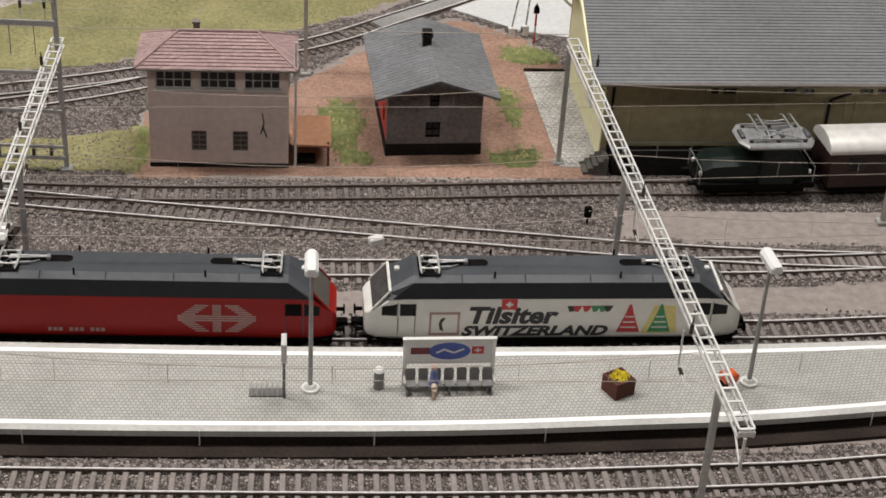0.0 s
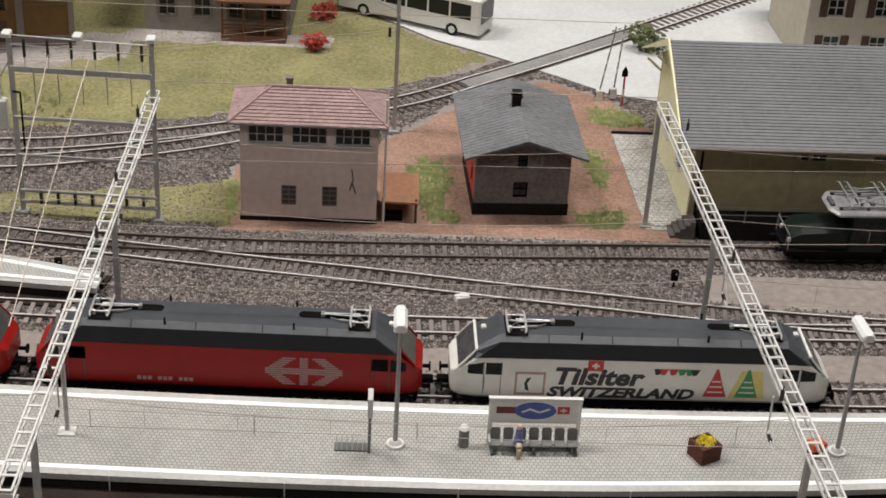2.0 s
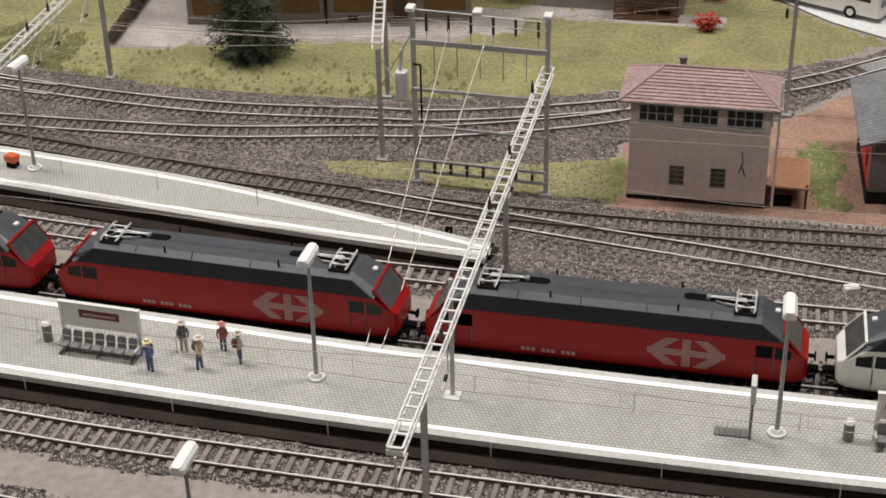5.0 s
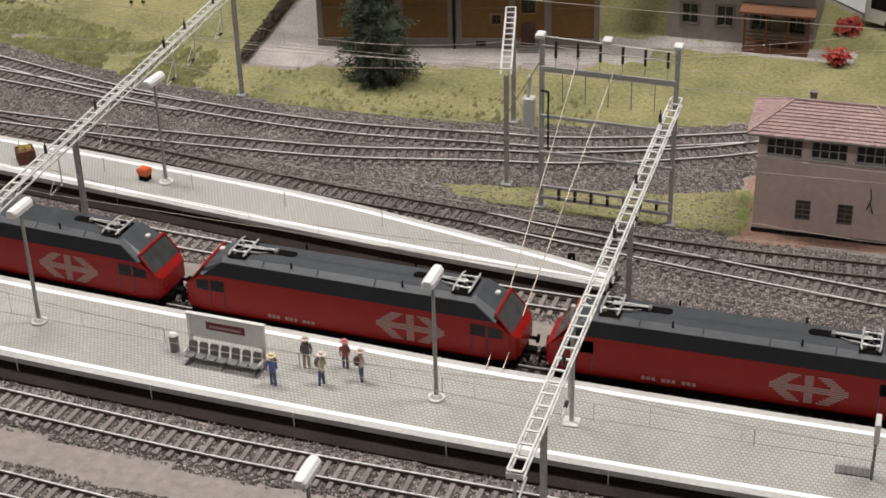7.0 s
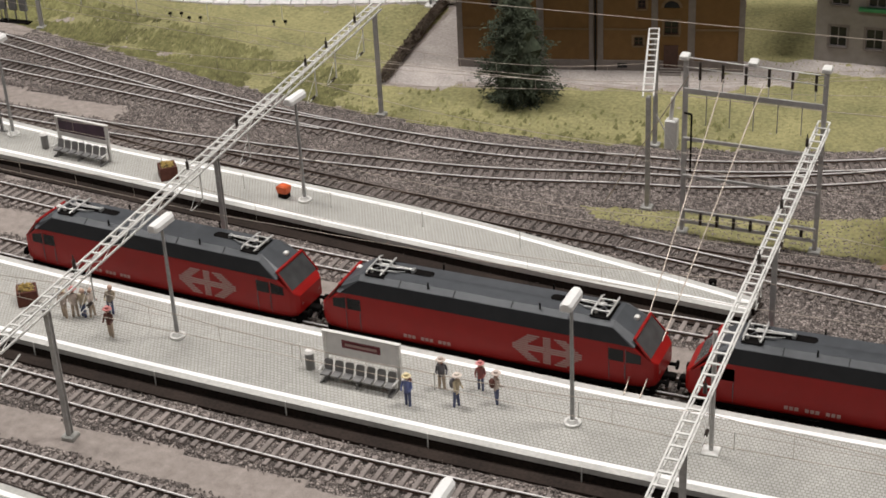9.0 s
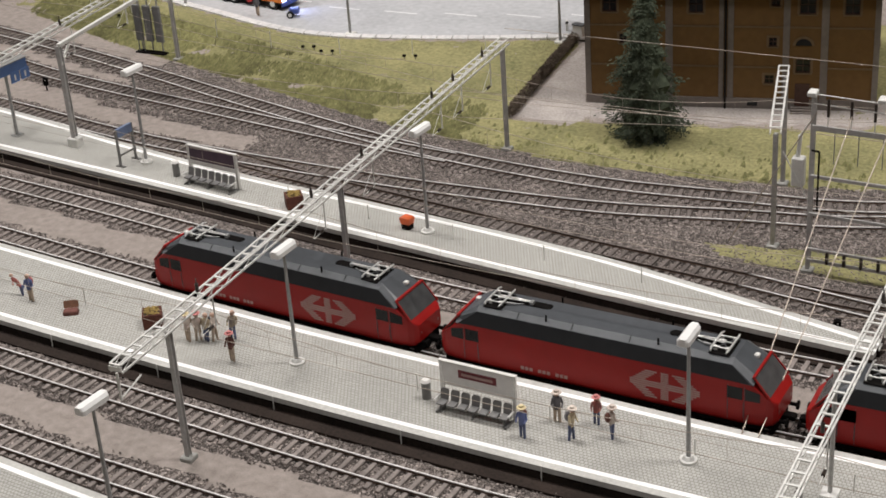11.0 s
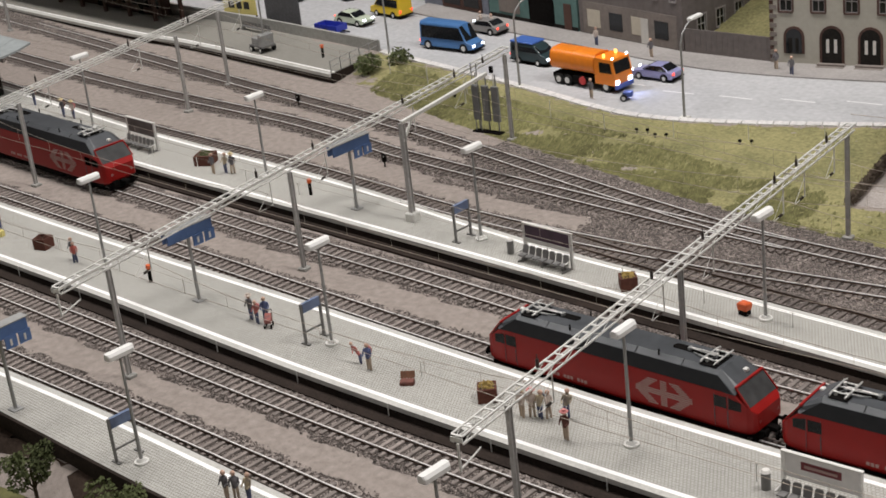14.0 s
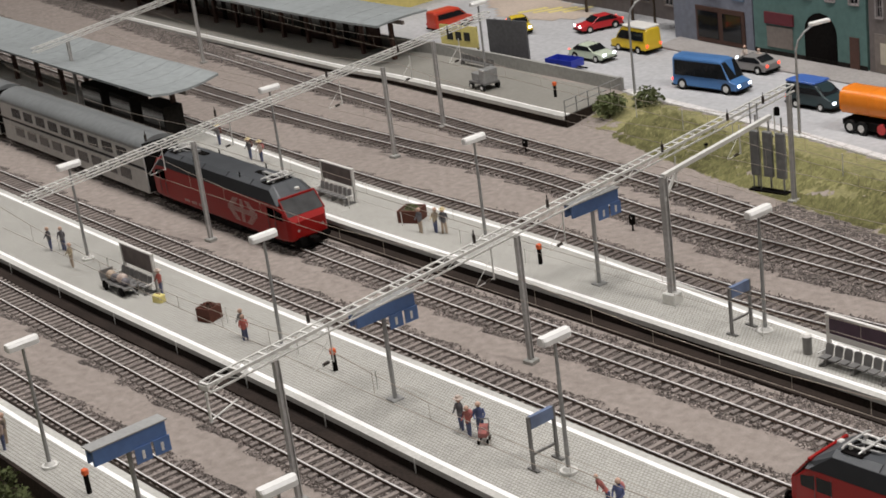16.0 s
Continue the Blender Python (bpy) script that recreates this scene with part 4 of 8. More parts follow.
lit_from_above(solo("grass", tufts, TUFT, label="short uneven tufts of grass", category="grass", kind="stuff"))
lit_from_above(solo("grass", tall, OLIVE, label="rough olive grass hummocks along the embankment", category="grass", kind="stuff"))


def leaf_cloud(m, c, r, n, size, squash=0.8):
    for _ in range(n):
        u, v, w = RNG.gauss(0, 1), RNG.gauss(0, 1), RNG.gauss(0, 1)
        k3 = r * RNG.uniform(0.55, 1.0) / max((u * u + v * v + w * w) ** 0.5, 1e-3)
        p = Vector((c[0] + u * k3, c[1] + v * k3, c[2] + w * k3 * squash))
        a = Vector((RNG.uniform(-1, 1), RNG.uniform(-1, 1), RNG.uniform(-0.6, 0.6))).normalized() * size * RNG.uniform(0.6, 1.3)
        b = a.orthogonal().normalized() * size * RNG.uniform(0.5, 1.0)
        m.add([p - a, p + b, p + a, p - b], [(0, 1, 2, 3)])


def broad_tree(x, y, z, h, r, label, leaf=None, trunk_h=0.35):
    t = thing("tree", x, y, z, label=label, category="tree")
    tm = M().cyl((0, 0, -0.1), (0.05, 0, h * trunk_h), 0.16, 0.11, n=8).cyl((0.05, 0, h * trunk_h), (0, 0.05, h * 0.8), 0.11, 0.04, n=6)
    cm = M()
    for i in range(9):
        a, lv = i * 2.4, RNG.uniform(0.35, 0.95)
        q = (r * 0.6 * math.cos(a), r * 0.6 * math.sin(a), h * (trunk_h + (1 - trunk_h) * lv * 0.95))
        tm.cyl((0, 0, h * (trunk_h + 0.3 * lv * 0.5)), q, 0.05, 0.02, n=5)
        leaf_cloud(cm, q, r * RNG.uniform(0.35, 0.55), 170, 0.12)
    part("trunk", tm, BARK, t)
    part("crown", cm, leaf or LEAF, t, "uneven crown of small leaves")
    return t


def fir(x, y, h, r):
    t = thing("tree", x, y, 0, label="dark green fir tree in front of the ochre house", category="tree")
    tm = M().cyl((0, 0, -0.1), (0, 0, h * 0.95), 0.24, 0.03, n=8)
    cm = M()
    for i in range(46):
        lv = i / 46
        zz = 0.5 + lv * (h - 0.5)
        rr = r * (1 - lv) ** 0.75 * (0.55 + 0.45 * min(1.0, lv * 6))
        for j in range(max(int(7 - 5 * lv), 2)):
            a = RNG.uniform(0, 6.28)
            reach = rr * RNG.uniform(0.5, 1.1)
            tip = Vector((reach * math.cos(a), reach * math.sin(a), zz - 0.3 * reach))
            if i % 4 == 0:
                tm.cyl((0, 0, zz), tuple(tip), 0.05, 0.015, n=4)
            for _ in range(125):
                f = RNG.uniform(0.35, 1.05)
                p = tip * f + Vector((0, 0, zz * (1 - f))) + Vector((RNG.gauss(0, 0.2), RNG.gauss(0, 0.2), RNG.gauss(-0.05, 0.16)))
                d = Vector((math.cos(a) + RNG.uniform(-0.9, 0.9), math.sin(a) + RNG.uniform(-0.9, 0.9), RNG.uniform(-0.9, 0.2))).normalized() * RNG.uniform(0.07, 0.17)
                e = d.orthogonal().normalized() * RNG.uniform(0.025, 0.055)
                cm.add([p - d, p + e, p + d, p - e], [(0, 1, 2, 3)])
    core = []
    for i in range(15):
        lv = i / 14
        rr = r * (1 - lv) ** 0.75 * (0.5 + 0.5 * min(1.0, lv * 6)) * (0.62 if i % 2 else 0.45)
        core.append([(rr * RNG.uniform(0.75, 1.2) * math.cos(a), rr * RNG.uniform(0.75, 1.2) * math.sin(a), 0.55 + lv * (h - 0.9)) for a in np.linspace(0, 2 * math.pi, 13, False).tolist()])
    cm.loft(core)
    part("trunk", tm, BARK, t)
    part("crown", cm, LEAFDARK, t, "drooping clusters of short dark needles")
    return t


def bush(x, y, z, r, leaf, label, n=260):
    b = thing("bush", x, y, z, label=label, category="bush")
    cm = M()
    for i in range(5):
        leaf_cloud(cm, (RNG.uniform(-r, r) * 0.5, RNG.uniform(-r, r) * 0.5, r * RNG.uniform(0.4, 0.8)), r * 0.6, n // 5, 0.16)
    part("stem", M().cyl((0, 0, -0.1), (0, 0, r * 0.7), 0.08, 0.04, n=6), BARK, b)
    part("crown", cm, leaf, b)
    return b


fir(-35.8, 33.4, 10.6, 3.3)
bush(-5.5, 42.6, 0, 1.1, REDLEAF, "red-leaved shrub on the lawn")
bush(-5.3, 48.8, 0, 1.1, REDLEAF, "red-leaved shrub beside the grey house")
for x, y, r in ((-100.5, 47.8, 1.5), (-98.6, 50.4, 1.6), (-101.8, 49.8, 1.3)):
    bush(x, y, 0.3, r, LEAF, "dull green shrub at the end of the station platform", 420)
bush(18.6, 45.5, 0, 1.8, LEAF, "green shrub behind the goods shed", 420)
for x, y, h in ((-70.6, -18.7, 4.4), (-63.0, -19.3, 4.0), (-85.6, -16.4, 4.7), (-78.2, -17.2, 4.2), (-93.5, -15.6, 4.6)):
    broad_tree(x, y, -1.6, h, 1.55, "small leafy tree beside the front platform", trunk_h=0.25)
hm = M()
for i in range(60):
    leaf_cloud(hm, (-46.2 - 0.012 * i, 33.9 + i * 0.26, ground_z(-46.4, 33.9 + i * 0.26) + 0.35), 0.5, 110, 0.07)
HEDGE = material("hedge_brown", (0.105, 0.08, 0.06), 0.95, vary=0.3, grain=3)
solo("hedge", hm, HEDGE, label="dark brown leafless hedge along the gravel path", category="hedge")
for x, y in ((-113, 70.5), (-118, 73.5), (-109, 71.5), (-125, 75)):
    broad_tree(x, y, 1, 6.5, 1.7, "small street tree on the town square", LEAFDARK)

# ---- the hall round the layout ----
HALLWALL = material("hall_wall", (0.06, 0.057, 0.054), 0.9, vary=0.05, grain=0.2)
hall = M()
for x0, x1, y0, y1 in ((-360, 240, 240, 246), (-360, 240, -306, -300), (-366, -360, -306, 246), (240, 246, -306, 246)):
    hall.box(x0, x1, y0, y1, -90, 175)
solo("hall_wall", hall, HALLWALL, label="plain grey walls of the exhibition hall", category="wall", kind="structure")
solo("ceiling", M().box(-366, 246, -306, 246, 175, 180), HALLWALL, label="plain hall ceiling", category="ceiling", kind="structure")

solo("floor", M().box(-366, 246, -306, 246, -95, -90), HALLWALL, label="plain hall floor below the layout", category="floor", kind="structure")

# ---- buildings ----
BOXWALL = material("signal_box_wall", (0.720, 0.594, 0.534), 0.85, vary=0.08, grain=3, bump=0.1)
BOXROOF = material("red_brown_tiles", (0.389, 0.270, 0.254), 0.8, vary=0.15, grain=4, bump=0.3, island=0.09)
SLATE = material("slate", (0.18, 0.184, 0.186), 0.75, vary=0.2, grain=4, bump=0.3, island=0.08)
DARKSTONE = material("dark_masonry", (0.219, 0.194, 0.185), 0.9, vary=0.25, grain=5, bump=0.4)
PLINTH = material("dark_plinth", (0.018, 0.0155, 0.013), 0.9, vary=0.3, grain=4)
SHEDROOF = material("shed_roof_boards", (0.17, 0.175, 0.175), 0.7, vary=0.12, grain=3, bump=0.2, rand=0.05)
# shed yellow in two tones: eaves' shade painted into one, side light into the other
SHEDWALL_SHADED = material("shed_wall", (0.46, 0.39, 0.23), 0.85, vary=0.12, grain=2, bump=0.1)
SHEDEND_LIT = material("shed_end_wall", (0.82, 0.78, 0.50), 0.8, vary=0.07, grain=2)
OCHRE = material("ochre_render", (0.185, 0.106, 0.043), 0.9, vary=0.1, grain=2, bump=0.1)
GREYTRIM = material("grey_trim", (0.22, 0.19, 0.17), 0.85, vary=0.12, grain=3)
PINKROOF = material("pink_red_tiles", (0.43, 0.275, 0.27), 0.8, vary=0.1, grain=4, bump=0.2, island=0.05)
CREAM = material("cream_render", (0.52, 0.47, 0.38), 0.85, vary=0.08, grain=2)
TEAL = material("teal_render", (0.115, 0.20, 0.185), 0.85, vary=0.1, grain=2)
GREYBROWN = material("grey_brown_render", (0.165, 0.145, 0.137), 0.9, vary=0.12, grain=2)
TOWNTRIM = material("town_window_trim", (0.30, 0.275, 0.27), 0.8, vary=0.12, grain=3)
LILAC = material("grey_lilac_render", (0.20, 0.215, 0.26), 0.9, vary=0.12, grain=2)
WHITEWALL = material("white_render", (0.40, 0.38, 0.325), 0.85, vary=0.06, grain=2)
SHUTTER = material("dark_brown_wood", (0.075, 0.035, 0.025), 0.7, vary=0.2, grain=5)
FRAMEWHITE = material("pale_window_frame", (0.605, 0.583, 0.539), 0.6, vary=0.08, grain=4)
YELLOW = material("yellow_render", (0.70, 0.59, 0.22), 0.8, vary=0.08, grain=2)
CANOPY = material("zinc_canopy", (0.31, 0.335, 0.335), 0.55, vary=0.12, grain=1.5, bump=0.1)
CONCRETE = material("concrete", (0.34, 0.335, 0.31), 0.9, vary=0.12, grain=3, bump=0.2)
WOODBROWN = material("brown_wood", (0.17, 0.075, 0.04), 0.75, vary=0.2, grain=5, bump=0.2)


def wall_panel(w, h, holes, th=0.25, inset=False):
    """A wall w wide and h high in the xz plane, its outside at y = 0, with openings (x0, x1, z0, z1) cut through it."""
    lo, hi = (th, w - th) if inset else (0.0, w)
    xs = sorted({lo, hi, *[v for o in holes for v in o[:2]]})
    zs = sorted({0.0, h, *[v for o in holes for v in o[2:4]]})
    m = M()
    for a, b in zip(xs, xs[1:]):
        for c, d in zip(zs, zs[1:]):
            if any(o[0] <= a and b <= o[1] and o[2] <= c and d <= o[3] for o in holes):
                continue
            m.add([(a, 0, c), (b, 0, c), (b, 0, d), (a, 0, d)], [(0, 1, 2, 3)])
            m.add([(a, th, c), (b, th, c), (b, th, d), (a, th, d)], [(3, 2, 1, 0)])
    for a, b, c, d in [o[:4] for o in holes] + [(lo, hi, 0, h)]:
        q = [(a, c), (b, c), (b, d), (a, d)]
        for (p, r), (s, t) in zip(q, q[1:] + q[:1]):
            m.add([(p, 0, r), (s, 0, t), (s, th, t), (p, th, r)], [(0, 1, 2, 3)])
    return m


def windows_in(house, holes, nx=2, nz=2, frame_mat=None, at=(0, 0, 0, 0), sill=True, trim=None, pane=None):
    """A window part for each opening, with frame, bars, panes and sill."""
    frame_mat = frame_mat or FRAMEWHITE
    for a, b, c, d in [o[:4] for o in holes]:
        t = 0.06
        ring = lambda u, y: [(a + u, y, c + u), (b - u, y, c + u), (b - u, y, d - u), (a + u, y, d - u)]
        win = part("window", M().loft([ring(0, 0.14), ring(0, 0.06), ring(t, 0.06), ring(t, 0.14)], caps=False), frame_mat, house, at=at)
        for i in range(1, nx):
            x = a + (b - a) * i / nx
            part("glazing_bar", M().box(x - 0.025, x + 0.025, 0.07, 0.13, c + t, d - t), frame_mat, win)
        for i in range(1, nz):
            z = c + (d - c) * i / nz
            part("glazing_bar", M().box(a + t, b - t, 0.075, 0.125, z - 0.025, z + 0.025), frame_mat, win)
        part("pane", M().box(a + 0.03, b - 0.03, 0.15, 0.19, c + 0.03, d - 0.03), pane or GLASS, win)
        if sill:
            part("window_sill", M().box(a - 0.1, b + 0.1, -0.1, 0.06, c - 0.1, c), trim or frame_mat, win)
        if trim:
            part("window_surround", M().prism([(a - 0.16, c), (a, c), (a, d), (b, d), (b, c), (b + 0.16, c), (b + 0.16, d + 0.14), (a - 0.16, d + 0.14)], -0.04, 0.03, "y"), trim, win)


def tile_slope(parent, quad, rows, cols, mat, name="roof_tiles", thick=0.05):
    """Courses of small tiles on a flat slope; quad: lower left, lower right, upper right, upper left."""
    a, b, c, d = [Vector(q) for q in quad]
    n = (b - a).cross(d - a).normalized()
    m = M()
    for r in range(rows):
        lo, hi = r / rows, (r + 1) / rows
        l0, l1 = a.lerp(d, lo), b.lerp(c, lo)
        u0, u1 = a.lerp(d, hi), b.lerp(c, hi)
        for k5 in range(cols):
            g = 0.04 / cols
            p, q, s, t = l0.lerp(l1, k5 / cols + g), l0.lerp(l1, (k5 + 1) / cols - g), u0.lerp(u1, (k5 + 1) / cols - g), u0.lerp(u1, k5 / cols + g)
            j = n * thick * RNG.uniform(0.8, 1.2)
            m.add([p + j * 1.6, q + j * 1.6, s + j * 0.5, t + j * 0.5, p, q, s, t], [(0, 1, 2, 3), (4, 5, 1, 0), (5, 6, 2, 1), (7, 4, 0, 3), (6, 7, 3, 2)])
    return tagged(part(name, m, mat, parent), kind="stuff")


# signal box
BOXTRIM = material("dusty_frame", (0.27, 0.225, 0.20), 0.8, vary=0.12, grain=4)
CURTAINED = material("curtained_pane", (0.13, 0.11, 0.095), 0.4, vary=0.3, grain=4, spec=0.3)
sb = thing("signal_box", -8.5, 17.9, 0, label="pinkish grey two-storey signal box with hipped tile roof", category="signal box")
W, Dp, Ht = 7.7, 3.5, 6.4
top = [(0.45 + 2.41 * k, 2.43 + 2.41 * k, 4.95, 6.0) for k in range(3)]
low = [(2.3, 3.15, 1.1, 2.35), (4.6, 5.45, 1.1, 2.35)]
part("wall", wall_panel(W, Ht, top + low), BOXWALL, sb)
windows_in(sb, top, 4, 2, FRAMEWHITE)
windows_in(sb, low, 2, 4, BOXTRIM, sill=False, pane=CURTAINED)
part("wall", wall_panel(Dp, Ht, [(0.7, 2.7, 4.95, 6.0)], inset=True), BOXWALL, sb, at=(W, 0, 0, 90))
windows_in(sb, [(0.7, 2.7, 4.95, 6.0)], 4, 2, FRAMEWHITE, at=(W, 0, 0, 90))
part("wall", wall_panel(Dp, Ht, [], inset=True), BOXWALL, sb, at=(0, Dp, 0, -90))
part("wall", wall_panel(W, Ht, []), BOXWALL, sb, at=(W, Dp, 0, 180))
part("floor_slab", M().box(0.2, W - 0.2, 0.2, Dp - 0.2, 3.0, 3.2), GREYTRIM, sb)
part("plinth", M().box(-0.04, W + 0.04, -0.05, Dp + 0.04, 0, 0.32), PLINTH, sb, "dark plinth")
ex0, ex1, ey0, ey1, ez = -0.6, W + 0.5, -0.55, Dp + 0.6, 6.35
rx0, rx1, ry, rz_ = 1.65, 6.0, 1.75, 7.6
rf = part("roof", M().add([(ex0, ey0, ez), (ex1, ey0, ez), (ex1, ey1, ez), (ex0, ey1, ez), (rx0, ry, rz_), (rx1, ry, rz_)], [(0, 1, 5, 4), (1, 2, 5), (2, 3, 4, 5), (3, 0, 4), (3, 2, 1, 0)]), BOXROOF, sb, "red-brown hipped roof")
tile_slope(rf, [(ex0, ey0, ez), (ex1, ey0, ez), (rx1, ry, rz_), (rx0, ry, rz_)], 11, 32, BOXROOF)
tile_slope(rf, [(ex0, ey1, ez), (ex0, ey0, ez), (rx0, ry, rz_), (rx0, ry, rz_)], 11, 18, BOXROOF)
tile_slope(rf, [(ex1, ey0, ez), (ex1, ey1, ez), (rx1, ry, rz_), (rx1, ry, rz_)], 11, 18, BOXROOF)
part("ridge_cap", M().cyl((rx0, ry, rz_ + 0.06), (rx1, ry, rz_ + 0.06), 0.1, n=6).cyl((ex0, ey0, ez + 0.08), (rx0, ry, rz_ + 0.06), 0.07, n=6).cyl((ex1, ey0, ez + 0.08), (rx1, ry, rz_ + 0.06), 0.07, n=6).cyl((ex1, ey1, ez + 0.05), (rx1, ry, rz_ + 0.06), 0.07, n=6).cyl((ex0, ey1, ez + 0.05), (rx0, ry, rz_ + 0.06), 0.07, n=6), BOXROOF, rf)
part("gutter", M().cyl((ex0, ey0, ez - 0.02), (ex1, ey0, ez - 0.02), 0.07, n=6), GREYTRIM, rf)
part("chimney", M().box(2.45, 2.8, 2.0, 2.35, 7.2, 7.95).box(2.4, 2.85, 1.95, 2.4, 7.95, 8.05), GREYTRIM, rf)
part("downpipe", M().cyl((W + 0.4, -0.3, 0.4), (W + 0.4, -0.3, 8.0), 0.07, n=8), LIGHTSTEEL, sb, "pale pipe standing at the corner")
part("wall_cable", M().cyl((6.15, -0.03, 2.2), (6.35, -0.03, 2.9), 0.03, n=5).cyl((6.35, -0.03, 2.9), (6.25, -0.03, 3.5), 0.03, n=5).cyl((6.3, -0.03, 2.6), (6.5, -0.03, 2.0), 0.03, n=5), PLINTH, sb)

# red-brown lean-to
lt = thing("shelter", 0.5, 19.4, 0.05, label="low shelter with an orange-brown roof beside the signal box", category="shelter")
part("roof", M().add([(-1.1, -1.4, 1.45), (1.1, -1.4, 1.4), (1.1, 1.4, 1.85), (-1.1, 1.4, 1.9), (-1.1, -1.4, 1.33), (1.1, -1.4, 1.28), (1.1, 1.4, 1.73), (-1.1, 1.4, 1.78)], [(0, 1, 2, 3), (7, 6, 5, 4), (0, 4, 5, 1), (1, 5, 6, 2), (2, 6, 7, 3), (3, 7, 4, 0)]), material("orange_brown_board", (0.46, 0.24, 0.14), 0.85, vary=0.12, grain=3), lt)
for x, y in ((-0.95, -1.2), (0.95, -1.2), (-0.95, 1.2), (0.95, 1.2)):
    part("post", M().box(x - 0.07, x + 0.07, y - 0.07, y + 0.07, 0, 1.5), SHUTTER, lt)
for y in (-0.9, -0.45):
    part("log", M().cyl((-0.9, y, 0.2), (0.2, y, 0.2), 0.2, n=7), BLACK, lt)

# dark house
ho = thing("house", 4.8, 19.5, 0.05, 3, label="small dark grey stone house with slate gable roof", category="house")
HW, HD, HE, HA = 5.5, 6.7, 4.15, 5.2
hh = [(2.42, 2.98, 3.0, 3.88), (2.25, 3.1, 1.15, 2.15)]
part("wall", wall_panel(HW, HE, hh), DARKSTONE, ho)
windows_in(ho, hh, 2, 2, BLACK, sill=False)
part("gable", M().prism([(0, HE), (HW, HE), (HW / 2, HA)], 0, 0.25, "y"), DARKSTONE, ho)
part("gable", M().prism([(0, HE), (HW, HE), (HW / 2, HA)], HD - 0.25, HD, "y"), DARKSTONE, ho)
part("wall", wall_panel(HD, HE, [(1.0, 1.9, 1.2, 2.4), (4.5, 5.4, 1.2, 2.4)], inset=True), SIGNRED, ho, "red-painted side wall", at=(0, HD, 0, -90))
part("wall", wall_panel(HD, HE, [(1.2, 2.0, 1.2, 2.3)], inset=True), DARKSTONE, ho, at=(HW, 0, 0, 90))
part("wall", wall_panel(HW, HE, []), DARKSTONE, ho, at=(HW, HD, 0, 180))
part("plinth", M().box(-0.05, HW + 0.05, -0.06, HD + 0.05, 0, 0.75), PLINTH, ho, "black plinth")
hr = part("roof", M().add([(-0.8, -1.2, HE + 0.02), (HW / 2, -1.2, HA + 0.12), (HW + 0.8, -1.2, HE + 0.02), (-0.8, HD + 0.9, HE + 0.02), (HW / 2, HD + 0.9, HA + 0.12), (HW + 0.8, HD + 0.9, HE + 0.02),
                           (-0.8, -1.2, HE - 0.1), (HW / 2, -1.2, HA), (HW + 0.8, -1.2, HE - 0.1), (-0.8, HD + 0.9, HE - 0.1), (HW / 2, HD + 0.9, HA), (HW + 0.8, HD + 0.9, HE - 0.1)],
                          [(0, 1, 4, 3), (1, 2, 5, 4), (9, 10, 7, 6), (10, 11, 8, 7), (0, 6, 7, 1), (1, 7, 8, 2), (2, 8, 11, 5), (3, 4, 10, 9), (4, 5, 11, 10), (0, 3, 9, 6)]), SLATE, ho, "blue-grey slate roof")
tile_slope(hr, [(-0.8, HD + 0.9, HE + 0.02), (-0.8, -1.2, HE + 0.02), (HW / 2, -1.2, HA + 0.12), (HW / 2, HD + 0.9, HA + 0.12)], 9, 24, SLATE, "slate_covering", 0.018)
tile_slope(hr, [(HW + 0.8, -1.2, HE + 0.02), (HW + 0.8, HD + 0.9, HE + 0.02), (HW / 2, HD + 0.9, HA + 0.12), (HW / 2, -1.2, HA + 0.12)], 9, 24, SLATE, "slate_covering", 0.018)
ch = part("chimney", M().box(2.35, 2.85, 3.6, 4.1, 4.9, 5.8).box(2.28, 2.92, 3.53, 4.17, 5.8, 5.92), PLINTH, hr)
part("chimney_cap", M().box(2.32, 2.88, 3.57, 4.13, 6.08, 6.16).box(2.36, 2.42, 3.6, 3.66, 5.92, 6.08).box(2.78, 2.84, 4.04, 4.1, 5.92, 6.08), PLINTH, ch)

# goods shed
STAIRSTONE = material("stair_stone", (0.16, 0.145, 0.13), 0.9, vary=0.25, grain=5, bump=0.3)
sh = thing("goods_shed", 17.2, 19.0, 0, 1.5, label="long pale yellow goods shed with grey boarded roof", category="shed")
SL, SD, SE = 34.0, 12.0, 5.95
sw = []
for k in range(6):
    x = 5.75 + 4.6 * k
    sw += [(x, x + 0.8, 4.5, 4.86), (x + 1.05, x + 1.85, 4.5, 4.86)]
doors = [(2.6 + 9.2 * k, 5.6 + 9.2 * k, 1.2, 4.2) for k in range(1, 4)]
part("wall", wall_panel(SL, SE, sw + doors), SHEDWALL_SHADED, sh, "olive-yellow front wall")
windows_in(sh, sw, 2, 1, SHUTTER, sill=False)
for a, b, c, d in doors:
    part("sliding_door", M().box(a - 0.1, b + 0.1, 0.1, 0.2, c, d), SHEDWALL_SHADED, sh)
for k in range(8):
    part("pilaster", M().box(1.6 + 4.2 * k, 1.9 + 4.2 * k, -0.06, 0.02, 1.2, 5.4), SHEDWALL_SHADED, sh)
ew = [(3.2, 4.4, 2.0, 3.8), (7.4, 8.6, 2.0, 3.8)]
part("end_wall", wall_panel(SD, SE, ew, inset=True), SHEDEND_LIT, sh, "bright pale yellow end wall", at=(0, SD, 0, -90))
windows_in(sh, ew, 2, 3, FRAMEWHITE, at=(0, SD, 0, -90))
part("end_wall", wall_panel(SD, SE, [], inset=True), SHEDEND_LIT, sh, at=(SL, 0, 0, 90))
part("wall", wall_panel(SL, SE, []), SHEDWALL_SHADED, sh, at=(SL, SD, 0, 180))
